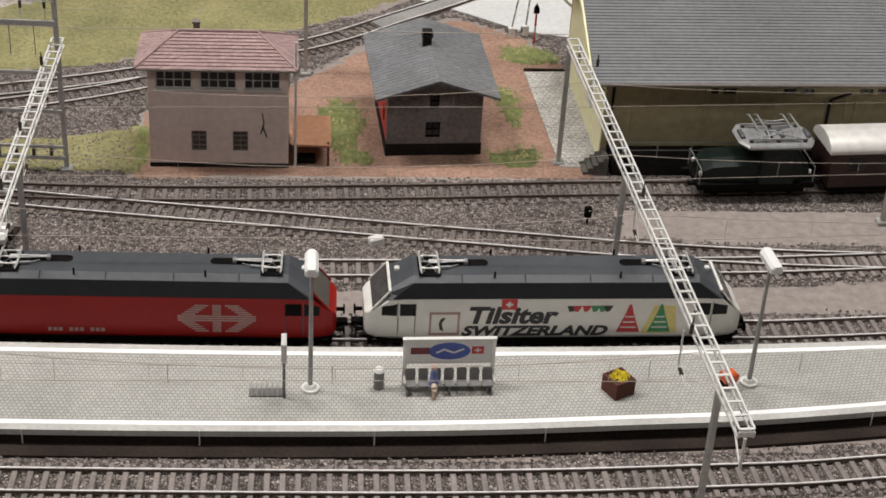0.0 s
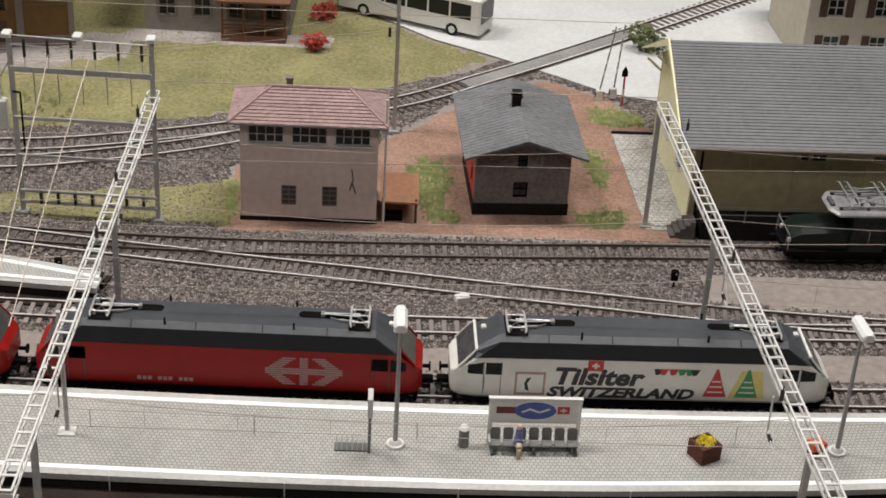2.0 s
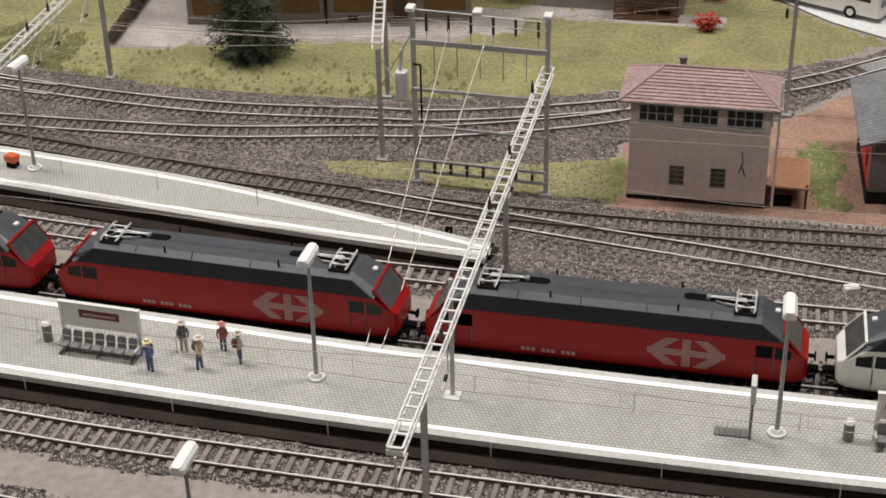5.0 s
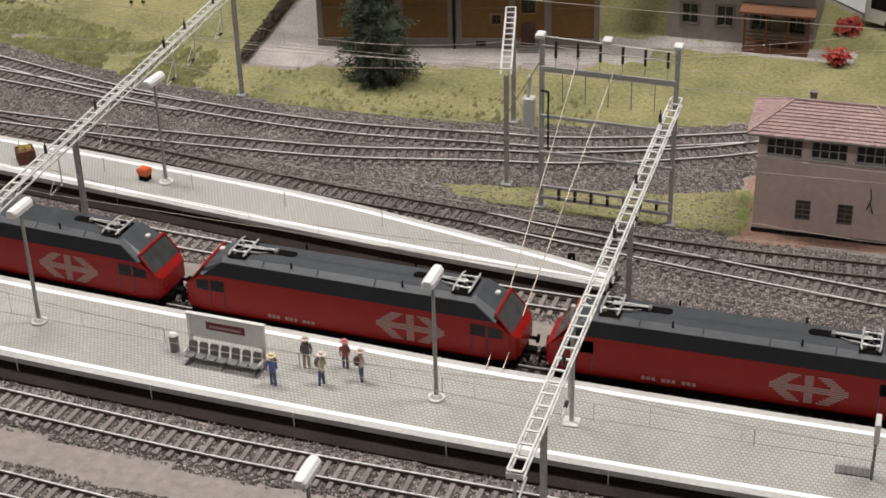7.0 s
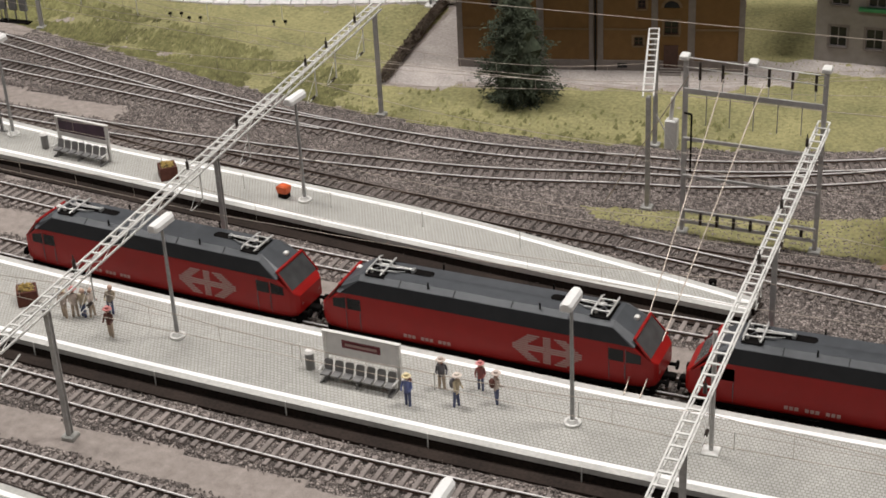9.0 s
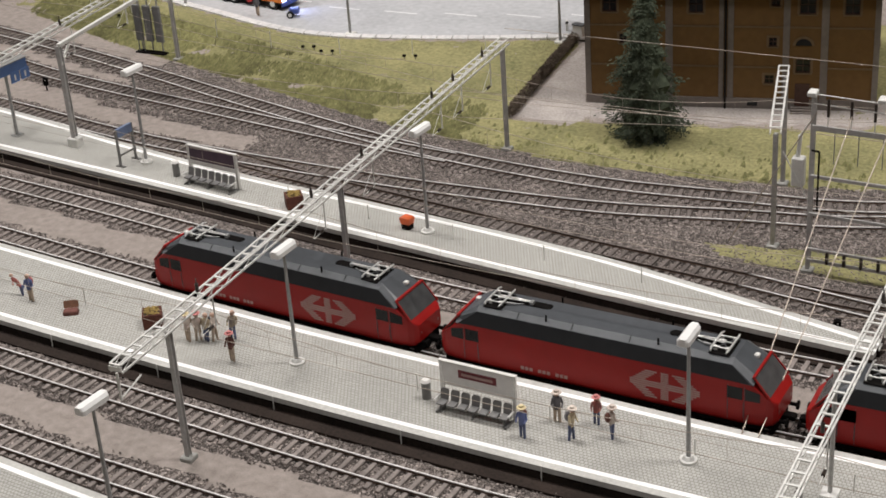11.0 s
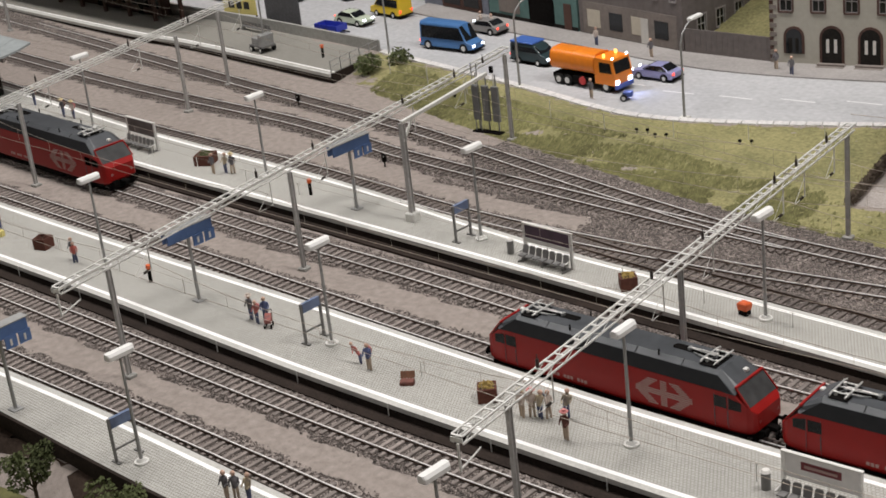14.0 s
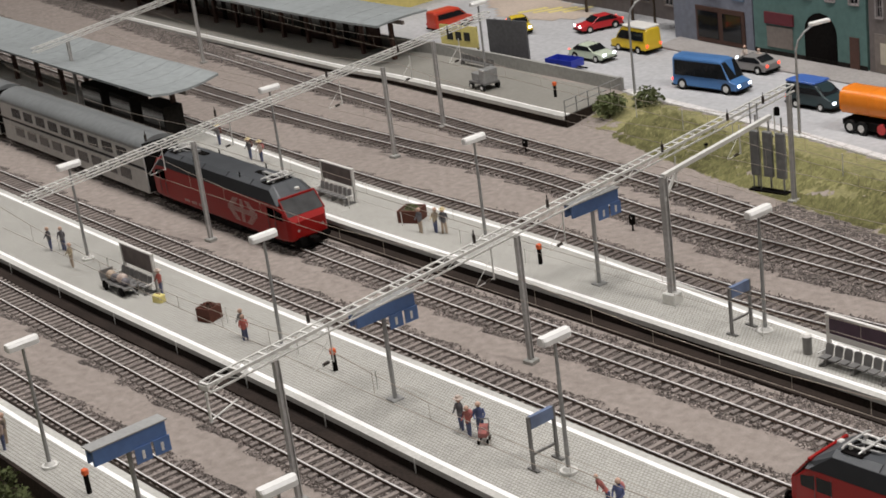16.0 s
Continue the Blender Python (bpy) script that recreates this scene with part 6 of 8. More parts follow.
def gantry(far, near, masts, label, tracks=(), overhang=True):
    """A ladder-like lattice beam on columns, with drop posts over the tracks."""
    a, b = Vector((*far, BEAM_Z)), Vector((*near, BEAM_Z))
    g = thing("gantry", 0, 0, 0, label=label, category="gantry", group="overhead line gantries")
    d = (b - a).normalized()
    side = Vector((-d.y, d.x, 0))
    beam = part("lattice_beam", M().bar(a + side * 0.3 + Vector((0, 0, 0.2)), b + side * 0.3 + Vector((0, 0, 0.2)), 0.08, 0.08), LIGHTSTEEL, g, "pale lattice beam")
    for u, w in ((-0.3, 0.2), (0.3, -0.2), (-0.3, -0.2)):
        part("chord", M().bar(a + side * u + Vector((0, 0, w)), b + side * u + Vector((0, 0, w)), 0.08, 0.08), LIGHTSTEEL, beam)
    n = int((b - a).length / 0.85)
    rz = math.degrees(math.atan2(side.y, side.x))
    diag = M()
    for i in range(n + 1):
        p = a.lerp(b, i / n)
        part("rung", RUNG_T, None, beam, at=(p.x, p.y, p.z + 0.2, rz))
        if i < n:
            q = a.lerp(b, (i + 1) / n)
            for u in (-0.3, 0.3):
                up = 0.18 if i % 2 else -0.18
                diag.bar(p + side * u + Vector((0, 0, -up)), q + side * u + Vector((0, 0, up)), 0.03, 0.03)
    tagged(part("web", diag, LIGHTSTEEL, beam, "zigzag web bars"), kind="stuff")
    for x, y, z in masts:
        mast(g, x, y, z, BEAM_Z - 0.3)
    for k, (x, y) in enumerate(tracks):
        dp = part("drop_post", M().cyl((x, y + 1.1, BEAM_Z - 0.3), (x, y + 1.1, 5.4), 0.04, n=6).cyl((x, y + 1.1, 5.5), (x, y - 0.2, 5.45), 0.022, n=6).cyl((x, y + 1.1, 6.7), (x, y - 0.3, 5.5), 0.016, n=5), LIGHTSTEEL, g)
        part("insulator", M().cyl((x, y + 0.8, 5.5), (x, y + 0.45, 5.48), 0.09, n=7), INSUL, dp)
        part("insulator", M().cyl((x, y, BEAM_Z + 0.3), (x, y, BEAM_Z + 0.75), 0.09, n=7).cyl((x, y, BEAM_Z + 0.75), (x, y, BEAM_Z + 1.0), 0.03, n=5), INSUL, g)
    if overhang:
        e = b
        part("end_bracket", M().bar(e + Vector((0, 0, -0.25)), e + Vector((0, 0, -1.7)), 0.1, 0.1).cyl(tuple(e + Vector((0, 0.05, -1.6))), tuple(e + Vector((0.1, 1.5, -1.2))), 0.05, n=6).bar(e + d * 0.05 + side * 0.33, e + d * 0.05 - side * 0.33, 0.1, 0.22), LIGHTSTEEL, g)
    return g




def over(x, *lines):
    return [(x, y_on(t, x)) for t in lines]


gantry((15.0, 19.2), (16.7, -15.7), [(14.8, 18.8, 0), (15.5, 4.4, 0), (16.4, -12.6, 0)], "pale lattice gantry on grey columns beside the goods shed", over(15.8, TB, T2, T1))
gantry((-13.15, 18.1), (-13.8, -16.6), [(-13.2, 4.4, 0), (-13.6, -12.6, 0)], "pale lattice gantry fixed to a tall portal frame", over(-13.5, TB, T3, T2, T1))
gantry((-44.25, 29.6), (-43.95, -14.5), [(-44.1, 28.74, 0), (-44.0, 6.3, 0), (-44.0, -10.4, 0)], "pale lattice gantry reaching from the lawn over both platforms", over(-44.1, T6A, T4, TB, T3, T2, T1))
gantry((-77.3, 38.2), (-75.6, -10.8), [(-77.0, 37.54, 0), (-76.0, 10.2, 0), (-75.5, -6.9, 0)], "pale lattice gantry over the station throat", over(-76.3, T6A, T6B, T4, T3, T2, T1))
gantry((-114.2, 49.5), (-109.4, 1.1), [(-113.0, 41.6, 0), (-111.0, 34.0, 0), (-109.7, 14.6, 0)], "pale lattice gantry in front of the canopies", over(-111.5, T6A, T6B, T4, T3, T2), False)
gantry((-158, 57.5), (-149.5, 27), [(-155.5, 49.5, 0), (-151, 31.5, PLAT_Z)], "distant pale lattice gantry across the station tracks", (), False)
gantry((-25.4, 29.4), (-23.35, 19.9), [(-25.1, 28.8, 0), (-23.4, 20.2, 0)], "short pale lattice gantry above the small lawn", (), False)
mast_only = thing("mast", -14.27, -3.83, PLAT_Z, label="slim grey post carrying the gantry above the platform", category="mast")
part("column", M().cyl((0, 0, 0), (0, 0, 6.35), 0.11, n=8), MASTGREY, mast_only)
part("base_plate", M().box(-0.4, 0.4, -0.4, 0.4, 0, 0.1, 0.03), LIGHTSTEEL, mast_only)

# portal frame for the feeder lines
pf = thing("portal_frame", 0, 0, 0, label="tall grey steel portal frame with cross bars and insulators", category="portal frame")
mast(pf, -13.11, 17.48, 0, 11.0)
mast(pf, -20.75, 17.91, 0, 11.0)
for z, h in ((8.95, 0.3), (6.05, 0.18), (3.75, 0.16), (1.55, 0.16), (0.85, 0.16)):
    part("cross_bar", M().bar((-20.75, 17.7, z), (-13.11, 17.28, z), 0.14, h), MASTGREY, pf)
for z in (10.2, 10.75):
    part("top_wire", M().cyl((-20.75, 17.7, z + 0.15), (-13.11, 17.28, z), 0.035, n=5), LIGHTSTEEL, pf)
for k in range(6):
    x = -19.9 + 1.25 * k
    ii = part("insulator", M().cyl((x, 17.6, 10.7), (x, 17.6, 9.7), 0.085, n=7), INSUL, pf)
    part("hanger", M().bar((x, 17.6, 9.7), (x, 17.6, 9.1), 0.05, 0.05), LIGHTSTEEL, ii)
for x in (-20.75, -17.0, -13.11):
    part("cap", M().box(x - 0.25, x + 0.25, 17.2, 17.9, 10.9, 11.15, 0.05), LIGHTSTEEL, pf)
for k in range(5):
    part("hanging_rod", M().cyl((-19.5 + 1.3 * k, 17.6, 8.9), (-19.5 + 1.3 * k, 17.6, 7.0), 0.03, n=5), STEEL, pf)
part("pipe", M().cyl((-20.3, 17.6, 7.6), (-20.3, 17.6, 4.0), 0.06, n=6).cyl((-20.75, 17.7, 7.6), (-20.3, 17.6, 7.6), 0.06, n=6), BLACK, pf)
part("brace", M().bar((-20.7, 17.8, 4.2), (-22.4, 18.0, 7.2), 0.06, 0.06), LIGHTSTEEL, pf)
for k in range(7):
    x = -19.6 + 0.95 * k
    part("bar_bracket", M().box(x - 0.08, x + 0.08, 17.4, 17.7, 0.85, 1.55), INSUL, pf)
part("feeder_switch", M().box(-21.9, -21.2, 17.9, 18.5, 5.2, 6.9, 0.06).cyl((-21.6, 18.2, 6.9), (-21.5, 18.2, 8.2), 0.12, n=8).cyl((-21.5, 18.2, 8.2), (-20.8, 18.0, 9.4), 0.05, n=6), LIGHTSTEEL, pf, "pale grey switch box with a pipe")
for (x0, y0, z0), (x1, y1, z1) in (((-18.6, 17.5, 9.9), (-19.2, -0.6, 0.95)), ((-16.4, 17.4, 9.9), (-18.4, -0.65, 0.95)), ((-20.5, 17.6, 9.9), (-26.0, 20.0, 0.1))):
    part("stay_rope", M().cyl((x0, y0, z0), (x1, y1, z1), 0.035, n=5), WIRE, pf, "light rope stay")

# single masts
m1 = thing("mast", 0.15, 30.2, 0, label="tall grey mast with white brackets near the crossing", category="mast")
mast(m1, 0, 0, 0, 10.2)
part("bracket", M().cyl((0, 0, 9.2), (-2.2, -1.2, 10.2), 0.07, n=6).cyl((0, 0, 8.2), (-2.2, -1.2, 9.8), 0.06, n=6).cyl((-0.2, 0, 9.9), (-1.2, -0.4, 9.0), 0.05, n=6), OFFWHITE, m1)
part("insulator", M().cyl((-0.5, -0.2, 7.2), (-0.5, -0.2, 6.6), 0.1, n=7), INSUL, m1)
m2 = thing("mast", 32.2, 12.4, 0, label="grey mast on the sandy strip", category="mast")
mast(m2, 0, 0, 0, 8.5)
SIGNALGREY = material("signal_grey", (0.20, 0.20, 0.195), 0.6, vary=0.2, grain=3)
sg = thing("signal_gantry", -72.72, 18.62, PLAT_Z, label="grey signal gantry with a long arm over the tracks", category="signal gantry")
mast(sg, 0, 0, 0, 7.4, w=0.16)
part("base_block", M().box(-0.42, 0.42, -0.42, 0.42, 0, 0.65, 0.06), LIGHTSTEEL, sg, "pale concrete base block")
part("arm", M().bar((0, 0, 7.4), (-0.55, 11.2, 7.5), 0.26, 0.24), LIGHTSTEEL, sg, "pale cantilever arm")
part("brace", M().bar((0, 0, 6.0), (-0.12, 1.4, 7.3), 0.15, 0.15), LIGHTSTEEL, sg)
for dx in (-0.9, 0.0, 0.9):
    sh2 = part("signal_head", M().box(-0.9 + dx - 0.32, -0.9 + dx + 0.32, 11.2, 11.45, 3.7, 6.5, 0.05), SIGNALGREY, sg, "dark grey signal board seen from behind")
    part("hanger", M().cyl((-0.9 + dx, 11.5, 2.9), (-0.9 + dx, 11.5, 7.4), 0.06, n=6), STEEL, sh2)
part("ladder", M().bar((-2.0, 11.3, 2.6), (-2.0, 11.3, 8.2), 0.06, 0.06).bar((-1.5, 11.3, 2.6), (-1.5, 11.3, 8.2), 0.06, 0.06), STEEL, sg)
part("maintenance_basket", M().box(-2.2, 0.4, 11.0, 11.6, 2.75, 2.85), BLACK, sg)
part("junction_box", M().box(-0.25, 0.05, 11.15, 11.4, 7.6, 8.1, 0.05), BLACK, sg)

# contact wires
SPANS = {"front": (T1, (16.4, -13.6, -44, -75.7, -112)), "train": (T2, (50, 15.8, -13.4, -44, -76, -110.5, -150)), "siding": (T3, (50, 15.6, -13.3, -44.1, -76.2, -111, -150)),
         "yard": (TB, (50, 15.2, -13.2, -44.2)), "platform": (T4, (-10, -44.2, -76.5, -111.5, -153)), "main": (T6A, (0.15, -25, -44.2, -77, -113, -155)), "loop": (T6B, (-50, -76.8, -112, -154))}
for word, (line, xs) in SPANS.items():
    w = thing("contact_wire", 0, 0, 0, label="thin copper contact wire with its carrying rope", category="overhead wire", group="contact wires", kind="structure")
    for a, b in zip(xs, xs[1:]):
        p, q = (a, y_on(line, a)), (b, y_on(line, b))
        n = 8
        con, car = M(), M()
        pts = [(p[0] + (q[0] - p[0]) * i / n, p[1] + (q[1] - p[1]) * i / n) for i in range(n + 1)]
        for i in range(n):
            sag = [0.9 * (1 - (2 * (i + j) / n - 1) ** 2) for j in (0, 1)]
            con.cyl((*pts[i], 5.4), (*pts[i + 1], 5.4), 0.016, n=4, caps=False)
            car.cyl((*pts[i], 6.9 - sag[0]), (*pts[i + 1], 6.9 - sag[1]), 0.016, n=4, caps=False)
        part("wire", con, WIRE, w)
        part("carrying_rope", car, WIRE, w)
        for i in range(1, n):
            sag = 0.9 * (1 - (2 * i / n - 1) ** 2)
            part("dropper", M().cyl((*pts[i], 5.4), (*pts[i], 6.9 - sag), 0.01, n=4, caps=False), WIRE, w)
for z, y0 in ((8.2, 18.5), (8.6, 28.5)):
    ww = M()
    for a, b in (((14.8, y0 + 0.3), (-13.1, y0)), ((-13.1, y0), (-44, y0 + 0.6))):
        ww.cyl((*a, z), (*b, z), 0.022, n=4, caps=False)
    solo("feeder_wire", ww, WIRE, label="thin feeder wire strung between the masts", category="overhead wire", kind="structure")


# platform lamps
def platform_lamp(x, y, rz):
    l = thing("platform_lamp", x, y, PLAT_Z, rz, label="grey platform lamp with a white box-shaped head", category="lamp", group="platform lamps")
    part("pole", M().cyl((0, 0, 0), (0, 0, 4.0), 0.115, 0.095, n=10).cyl((0, 0, 4.0), (0, 0, 6.6), 0.095, 0.075, n=10), STEEL, l)
    part("base", M().cyl((0, 0, 0), (0, 0, 0.14), 0.42, n=14).cyl((0, 0, 0.14), (0, 0, 0.3), 0.3, 0.2, n=14), LIGHTSTEEL, l)
    rings = []
    for yy, k in ((-0.84, 0.6), (-0.78, 0.88), (-0.68, 1), (0.68, 1), (0.78, 0.88), (0.84, 0.6)):
        rings.append([(0.3 * k, yy, 6.55), (0.3 * k, yy, 6.78), (0.18 * k, yy, 6.92), (-0.18 * k, yy, 6.92), (-0.3 * k, yy, 6.78), (-0.3 * k, yy, 6.55)])
    part("head", M().loft(rings), LAMPWHITE, l, "white lamp housing")
    return l


lamp0 = platform_lamp(0.42, -4.14, heading(P1N, 0.4))
for x, y, t in ((20.65, -3.71, P1N), (-20.85, -3.57, P1N), (-42.65, -2.02, P1N), (-65.2, 0.57, P1N), (-88.5, 3.3, P1N), (-112.8, 6.6, P1N), (-42.86, 14.0, P2N), (-66.0, 17.6, P2N), (-89.7, 21.6, P2N), (-114.3, 25.4, P2N),
                (-21.4, -18.5, P0F), (-43.1, -17.4, P0F), (-65.6, -15.1, P0F), (-88.0, -12.4, P0F), (-117.8, 52.2, P3E)):
    again(lamp0, x, y, PLAT_Z, heading(t, x))


def street_lamp(x, y, rz):
    l = thing("street_lamp", x, y, 1.0, rz, label="tall grey street lamp with a curved arm", category="lamp", group="street lamps")
    part("pole", M().cyl((0, 0, 0), (0, 0, 6.2), 0.12, 0.08, n=8), STEEL, l)
    m = M()
    pts = [(0, 0, 6.2), (0, 0.25, 6.9), (0, 0.8, 7.4), (0, 1.6, 7.75)]
    for p, q in zip(pts, pts[1:]):
        m.cyl(p, q, 0.08, 0.07, n=6)
    part("arm", m, STEEL, l)
    part("head", M().box(-0.22, 0.22, 1.3, 3.0, 7.72, 7.95, 0.06), LAMPWHITE, l)
    part("base", M().box(-0.4, 0.4, -0.4, 0.4, -0.02, 0.16, 0.05), LIGHTSTEEL, l)
    return l


sl = street_lamp(-101.3, 52.2, -20)
for x, y, r in ((-82.7, 47.3, -20), (-64.7, 44.3, -5), (-47.7, 47.4, 10)):
    again(sl, x, y, 1.0 if x < -50 else 0.85, r)

# ---- things on the platforms ----
SEATGREY = material("seat_grey", (0.20, 0.195, 0.188), 0.5, 0.3, vary=0.12, grain=4)
BOARDPALE = material("pale_board", (0.70, 0.68, 0.65), 0.55, vary=0.06, grain=3)
NAVY = material("navy_blue", (0.06, 0.10, 0.36), 0.5, vary=0.1, grain=3)
SIGNBLUE = material("station_sign_blue", (0.09, 0.165, 0.36), 0.5, vary=0.1, grain=3)
MAROON = material("maroon_panel", (0.17, 0.03, 0.035), 0.6, vary=0.12, grain=3)
PURPLE = material("dark_purple_panel", (0.07, 0.035, 0.06), 0.5, vary=0.3, grain=1.5)
DULL = material("dull_brown_panel", (0.16, 0.13, 0.12), 0.7, vary=0.25, grain=1.5)
BOXBROWN = material("planter_brown", (0.115, 0.045, 0.032), 0.8, vary=0.2, grain=5, bump=0.2)
ORANGE = material("orange_plastic", (0.72, 0.12, 0.025), 0.5, vary=0.06, grain=3)
FLOWER = material("yellow_flowers", (0.72, 0.55, 0.03), 0.8, vary=0.2, grain=6)
DRYGOLD = material("dry_yellow_plants", (0.42, 0.30, 0.10), 0.9, vary=0.25, grain=5)


def bench(x, y, rz, face, label):
    b = thing("bench", x, y, PLAT_Z, rz, label=label, category="bench", group="platform benches")
    W2, k0 = 2.0, 0.8  # k0: how high the board reaches for its width
    bz = lambda z: 1.18 + (z - 1.35) * k0
    for s in (-1, 1):
        part("upright", M().box(s * W2 - 0.09, s * W2 + 0.09, 0.30, 0.48, 0, bz(3.0)), BRIGHT, b)
        part("foot", M().box(s * (W2 - 0.1) - 0.07, s * (W2 - 0.1) + 0.07, -0.55, 0.45, 0, 0.12, 0.02), SEATGREY, b)
    fr = part("board", M().box(-W2 + 0.09, W2 - 0.09, 0.34, 0.44, bz(1.35), bz(2.95)), BOARDPALE, b, "pale advertising board")
    part("top_rail", M().box(-W2 - 0.12, W2 + 0.12, 0.28, 0.5, bz(2.95), bz(3.05)), OFFWHITE, b)
    part("beam", M().box(-W2, W2, -0.16, -0.02, 0.3, 0.42), BRIGHT, b)
    for x in (-1.75, 0.0, 1.75):
        part("leg", M().box(x - 0.05, x + 0.05, -0.35, 0.1, 0.06, 0.3).box(x - 0.06, x + 0.06, -0.45, 0.3, 0, 0.06), SEATGREY, b)
    for k in range(7):
        cx = -1.74 + k * 0.58
        pan = [(-0.22, -0.48), (0.22, -0.48), (0.23, 0.02), (-0.23, 0.02)]
        s = part("seat", M().loft([[(cx + u * q, v * q - 0.02, z) for u, v in pan] for z, q in ((0.40, 0.85), (0.47, 1.0), (0.52, 0.97))]), SEATGREY, b, "moulded grey seat shell")
        back = [(-0.215, 0.5), (0.215, 0.5), (0.23, 0.95), (0.17, 1.06), (-0.17, 1.06), (-0.23, 0.95)]
        part("backrest", M().loft([[(cx + u, 0.0 + 0.22 * (z - 0.5) + e, z) for u, z in back] for e in (0.0, 0.07)]), SEATGREY, s)
    for k in (-1, 1):
        part("arm_rest", M().box(k * 2.03 - 0.05, k * 2.03 + 0.05, -0.45, 0.15, 0.62, 0.7, 0.02).box(k * 2.03 - 0.04, k * 2.03 + 0.04, -0.1, 0.0, 0.3, 0.62), BRIGHT, b)
    if face == "oval":
        part("oval_mark", M().loft([[(0.95 * math.cos(a), yy, bz(2.2) + 0.46 * math.sin(a)) for a in np.linspace(0, 2 * math.pi, 24, False).tolist()] for yy in (0.34, 0.325)]), NAVY, fr, "dark blue oval mark")
        part("red_block", M().box(-1.75, -0.9, 0.328, 0.342, bz(2.0), bz(2.45)), MAROON, fr)
        part("red_block", M().box(1.0, 1.55, 0.328, 0.342, bz(2.0), bz(2.5)), SIGNRED, fr)
        part("white_cross", M().box(1.12, 1.43, 0.318, 0.33, bz(2.21), bz(2.29)).box(1.24, 1.31, 0.318, 0.33, bz(2.1), bz(2.4)), OFFWHITE, fr)
        part("wave_bars", M().bar((-0.6, 0.315, bz(2.1)), (-0.2, 0.315, bz(2.35)), 0.012, 0.09).bar((-0.2, 0.315, bz(2.3)), (0.2, 0.315, bz(2.1)), 0.012, 0.09).bar((0.2, 0.315, bz(2.1)), (0.65, 0.315, bz(2.35)), 0.012, 0.09), OFFWHITE, fr, "white wave in place of a brand name")
        part("lower_strip", M().box(-1.8, 1.8, 0.328, 0.342, bz(1.4), bz(1.55)), OFFWHITE, fr)
    elif face == "maroon":
        pn = part("maroon_panel", M().box(-1.05, 1.05, 0.325, 0.342, bz(2.05), bz(2.6)), MAROON, fr)
        part("word_bar", M().box(-0.86, 0.86, 0.312, 0.326, bz(2.22), bz(2.42), 0.02), LOGO, pn, "pale bar in place of a brand name")
    else:
        part("poster", M().box(-2.0, 2.0, 0.322, 0.342, bz(1.42), bz(2.9)), PURPLE if face == "purple" else DULL, fr, "dark printed poster")
        if face == "purple":
            part("poster_stripe", M().box(-2.0, 2.0, 0.29, 0.324, bz(1.4), bz(1.75)), OFFWHITE, fr)
    return b


bench(6.65, -4.1, heading(P1N, 6.6), "oval", "grey bench row under a pale board with a blue oval")
bench(-31.7, -3.4, heading(P1N, -31.7), "maroon", "grey bench row under a pale board with a maroon panel")
bench(-59.4, 15.6, heading(P2N, -59.4), "purple", "grey bench row under a dark purple poster board")
bench(-105.5, 22.9, heading(P2N, -105), "dull", "grey bench row under a dull brown poster board")
bench(-105.0, 5.1, heading(P1N, -105), "dull", "occupied grey bench row under a worn poster board")


def litter_bin(x, y):
    b = thing("litter_bin", x, y, PLAT_Z, label="round grey metal litter bin", category="bin", group="litter bins")
    part("body", M().cyl((0, 0, 0), (0, 0, 0.95), 0.24, n=14), SEATGREY, b)
    part("lid", M().cyl((0, 0, 0.95), (0, 0, 1.08), 0.27, 0.18, n=14), OFFWHITE, b)
    return b


b0 = litter_bin(3.5, -4.0)
for x, y in ((-34.7, -2.75), (-62.7, 16.4)):
    again(b0, x, y, PLAT_Z)


def planter(x, y, rz, leaf, label, w=0.54):
    p = thing("planter", x, y, PLAT_Z, rz, label=label, category="planter", group="planters")
    m = M()
    for a, b, c, d in ((-w, w, -w, -w + 0.1), (-w, w, w - 0.1, w), (-w, -w + 0.1, -w + 0.1, w - 0.1), (w - 0.1, w, -w + 0.1, w - 0.1)):
        m.box(a, b, c, d, 0.0, 0.85)
    m.box(-w + 0.1, w - 0.1, -w + 0.1, w - 0.1, 0, 0.1)
    part("box", m, BOXBROWN, p, "dark brown wooden box")
    part("soil", M().box(-w + 0.1, w - 0.1, -w + 0.1, w - 0.1, 0.6, 0.78), BARK, p)
    cm = M()
    leaf_cloud(cm, (0, 0, 0.86), 0.46, 190, 0.075, 0.5)
    part("plant", cm, leaf, p, "dense small blossoms" if leaf is FLOWER else "dry plants")
    return p


planter(14.4, -4.3, 28, FLOWER, "brown wooden planter full of yellow flowers")
planter(-52.4, -1.1, 35, DRYGOLD, "brown wooden planter with dry yellowish plants")
planter(-52.6, 14.7, 40, DRYGOLD, "brown wooden planter with withered plants")
planter(-96.0, 4.0, 10, BOXBROWN, "brown wooden crate-like planter with brown plants")
planter(-52.4, -16.8, 25, BOXBROWN, "brown wooden planter on the narrow front platform")
planter(-97.0, 22.2, 20, LEAF, "wooden planter with dull green plants", 0.75)


def grit_box(x, y):
    g = thing("grit_box", x, y, PLAT_Z, 20, label="bright orange grit box on a dark base", category="grit box", group="grit boxes")
    part("base", M().box(-0.3, 0.3, -0.25, 0.25, 0, 0.32, 0.03), BLACK, g)
    part("box", M().loft([[(-0.36 * k, -0.3 * k, z), (0.36 * k, -0.3 * k, z), (0.36 * k, 0.3 * k, z), (-0.36 * k, 0.3 * k, z)] for k, z in ((0.85, 0.32), (1, 0.62), (0.95, 0.75), (0.6, 0.84))]), ORANGE, g)
    return g


again(grit_box(19.6, -3.9), -44.3, 14.15, PLAT_Z, -10)

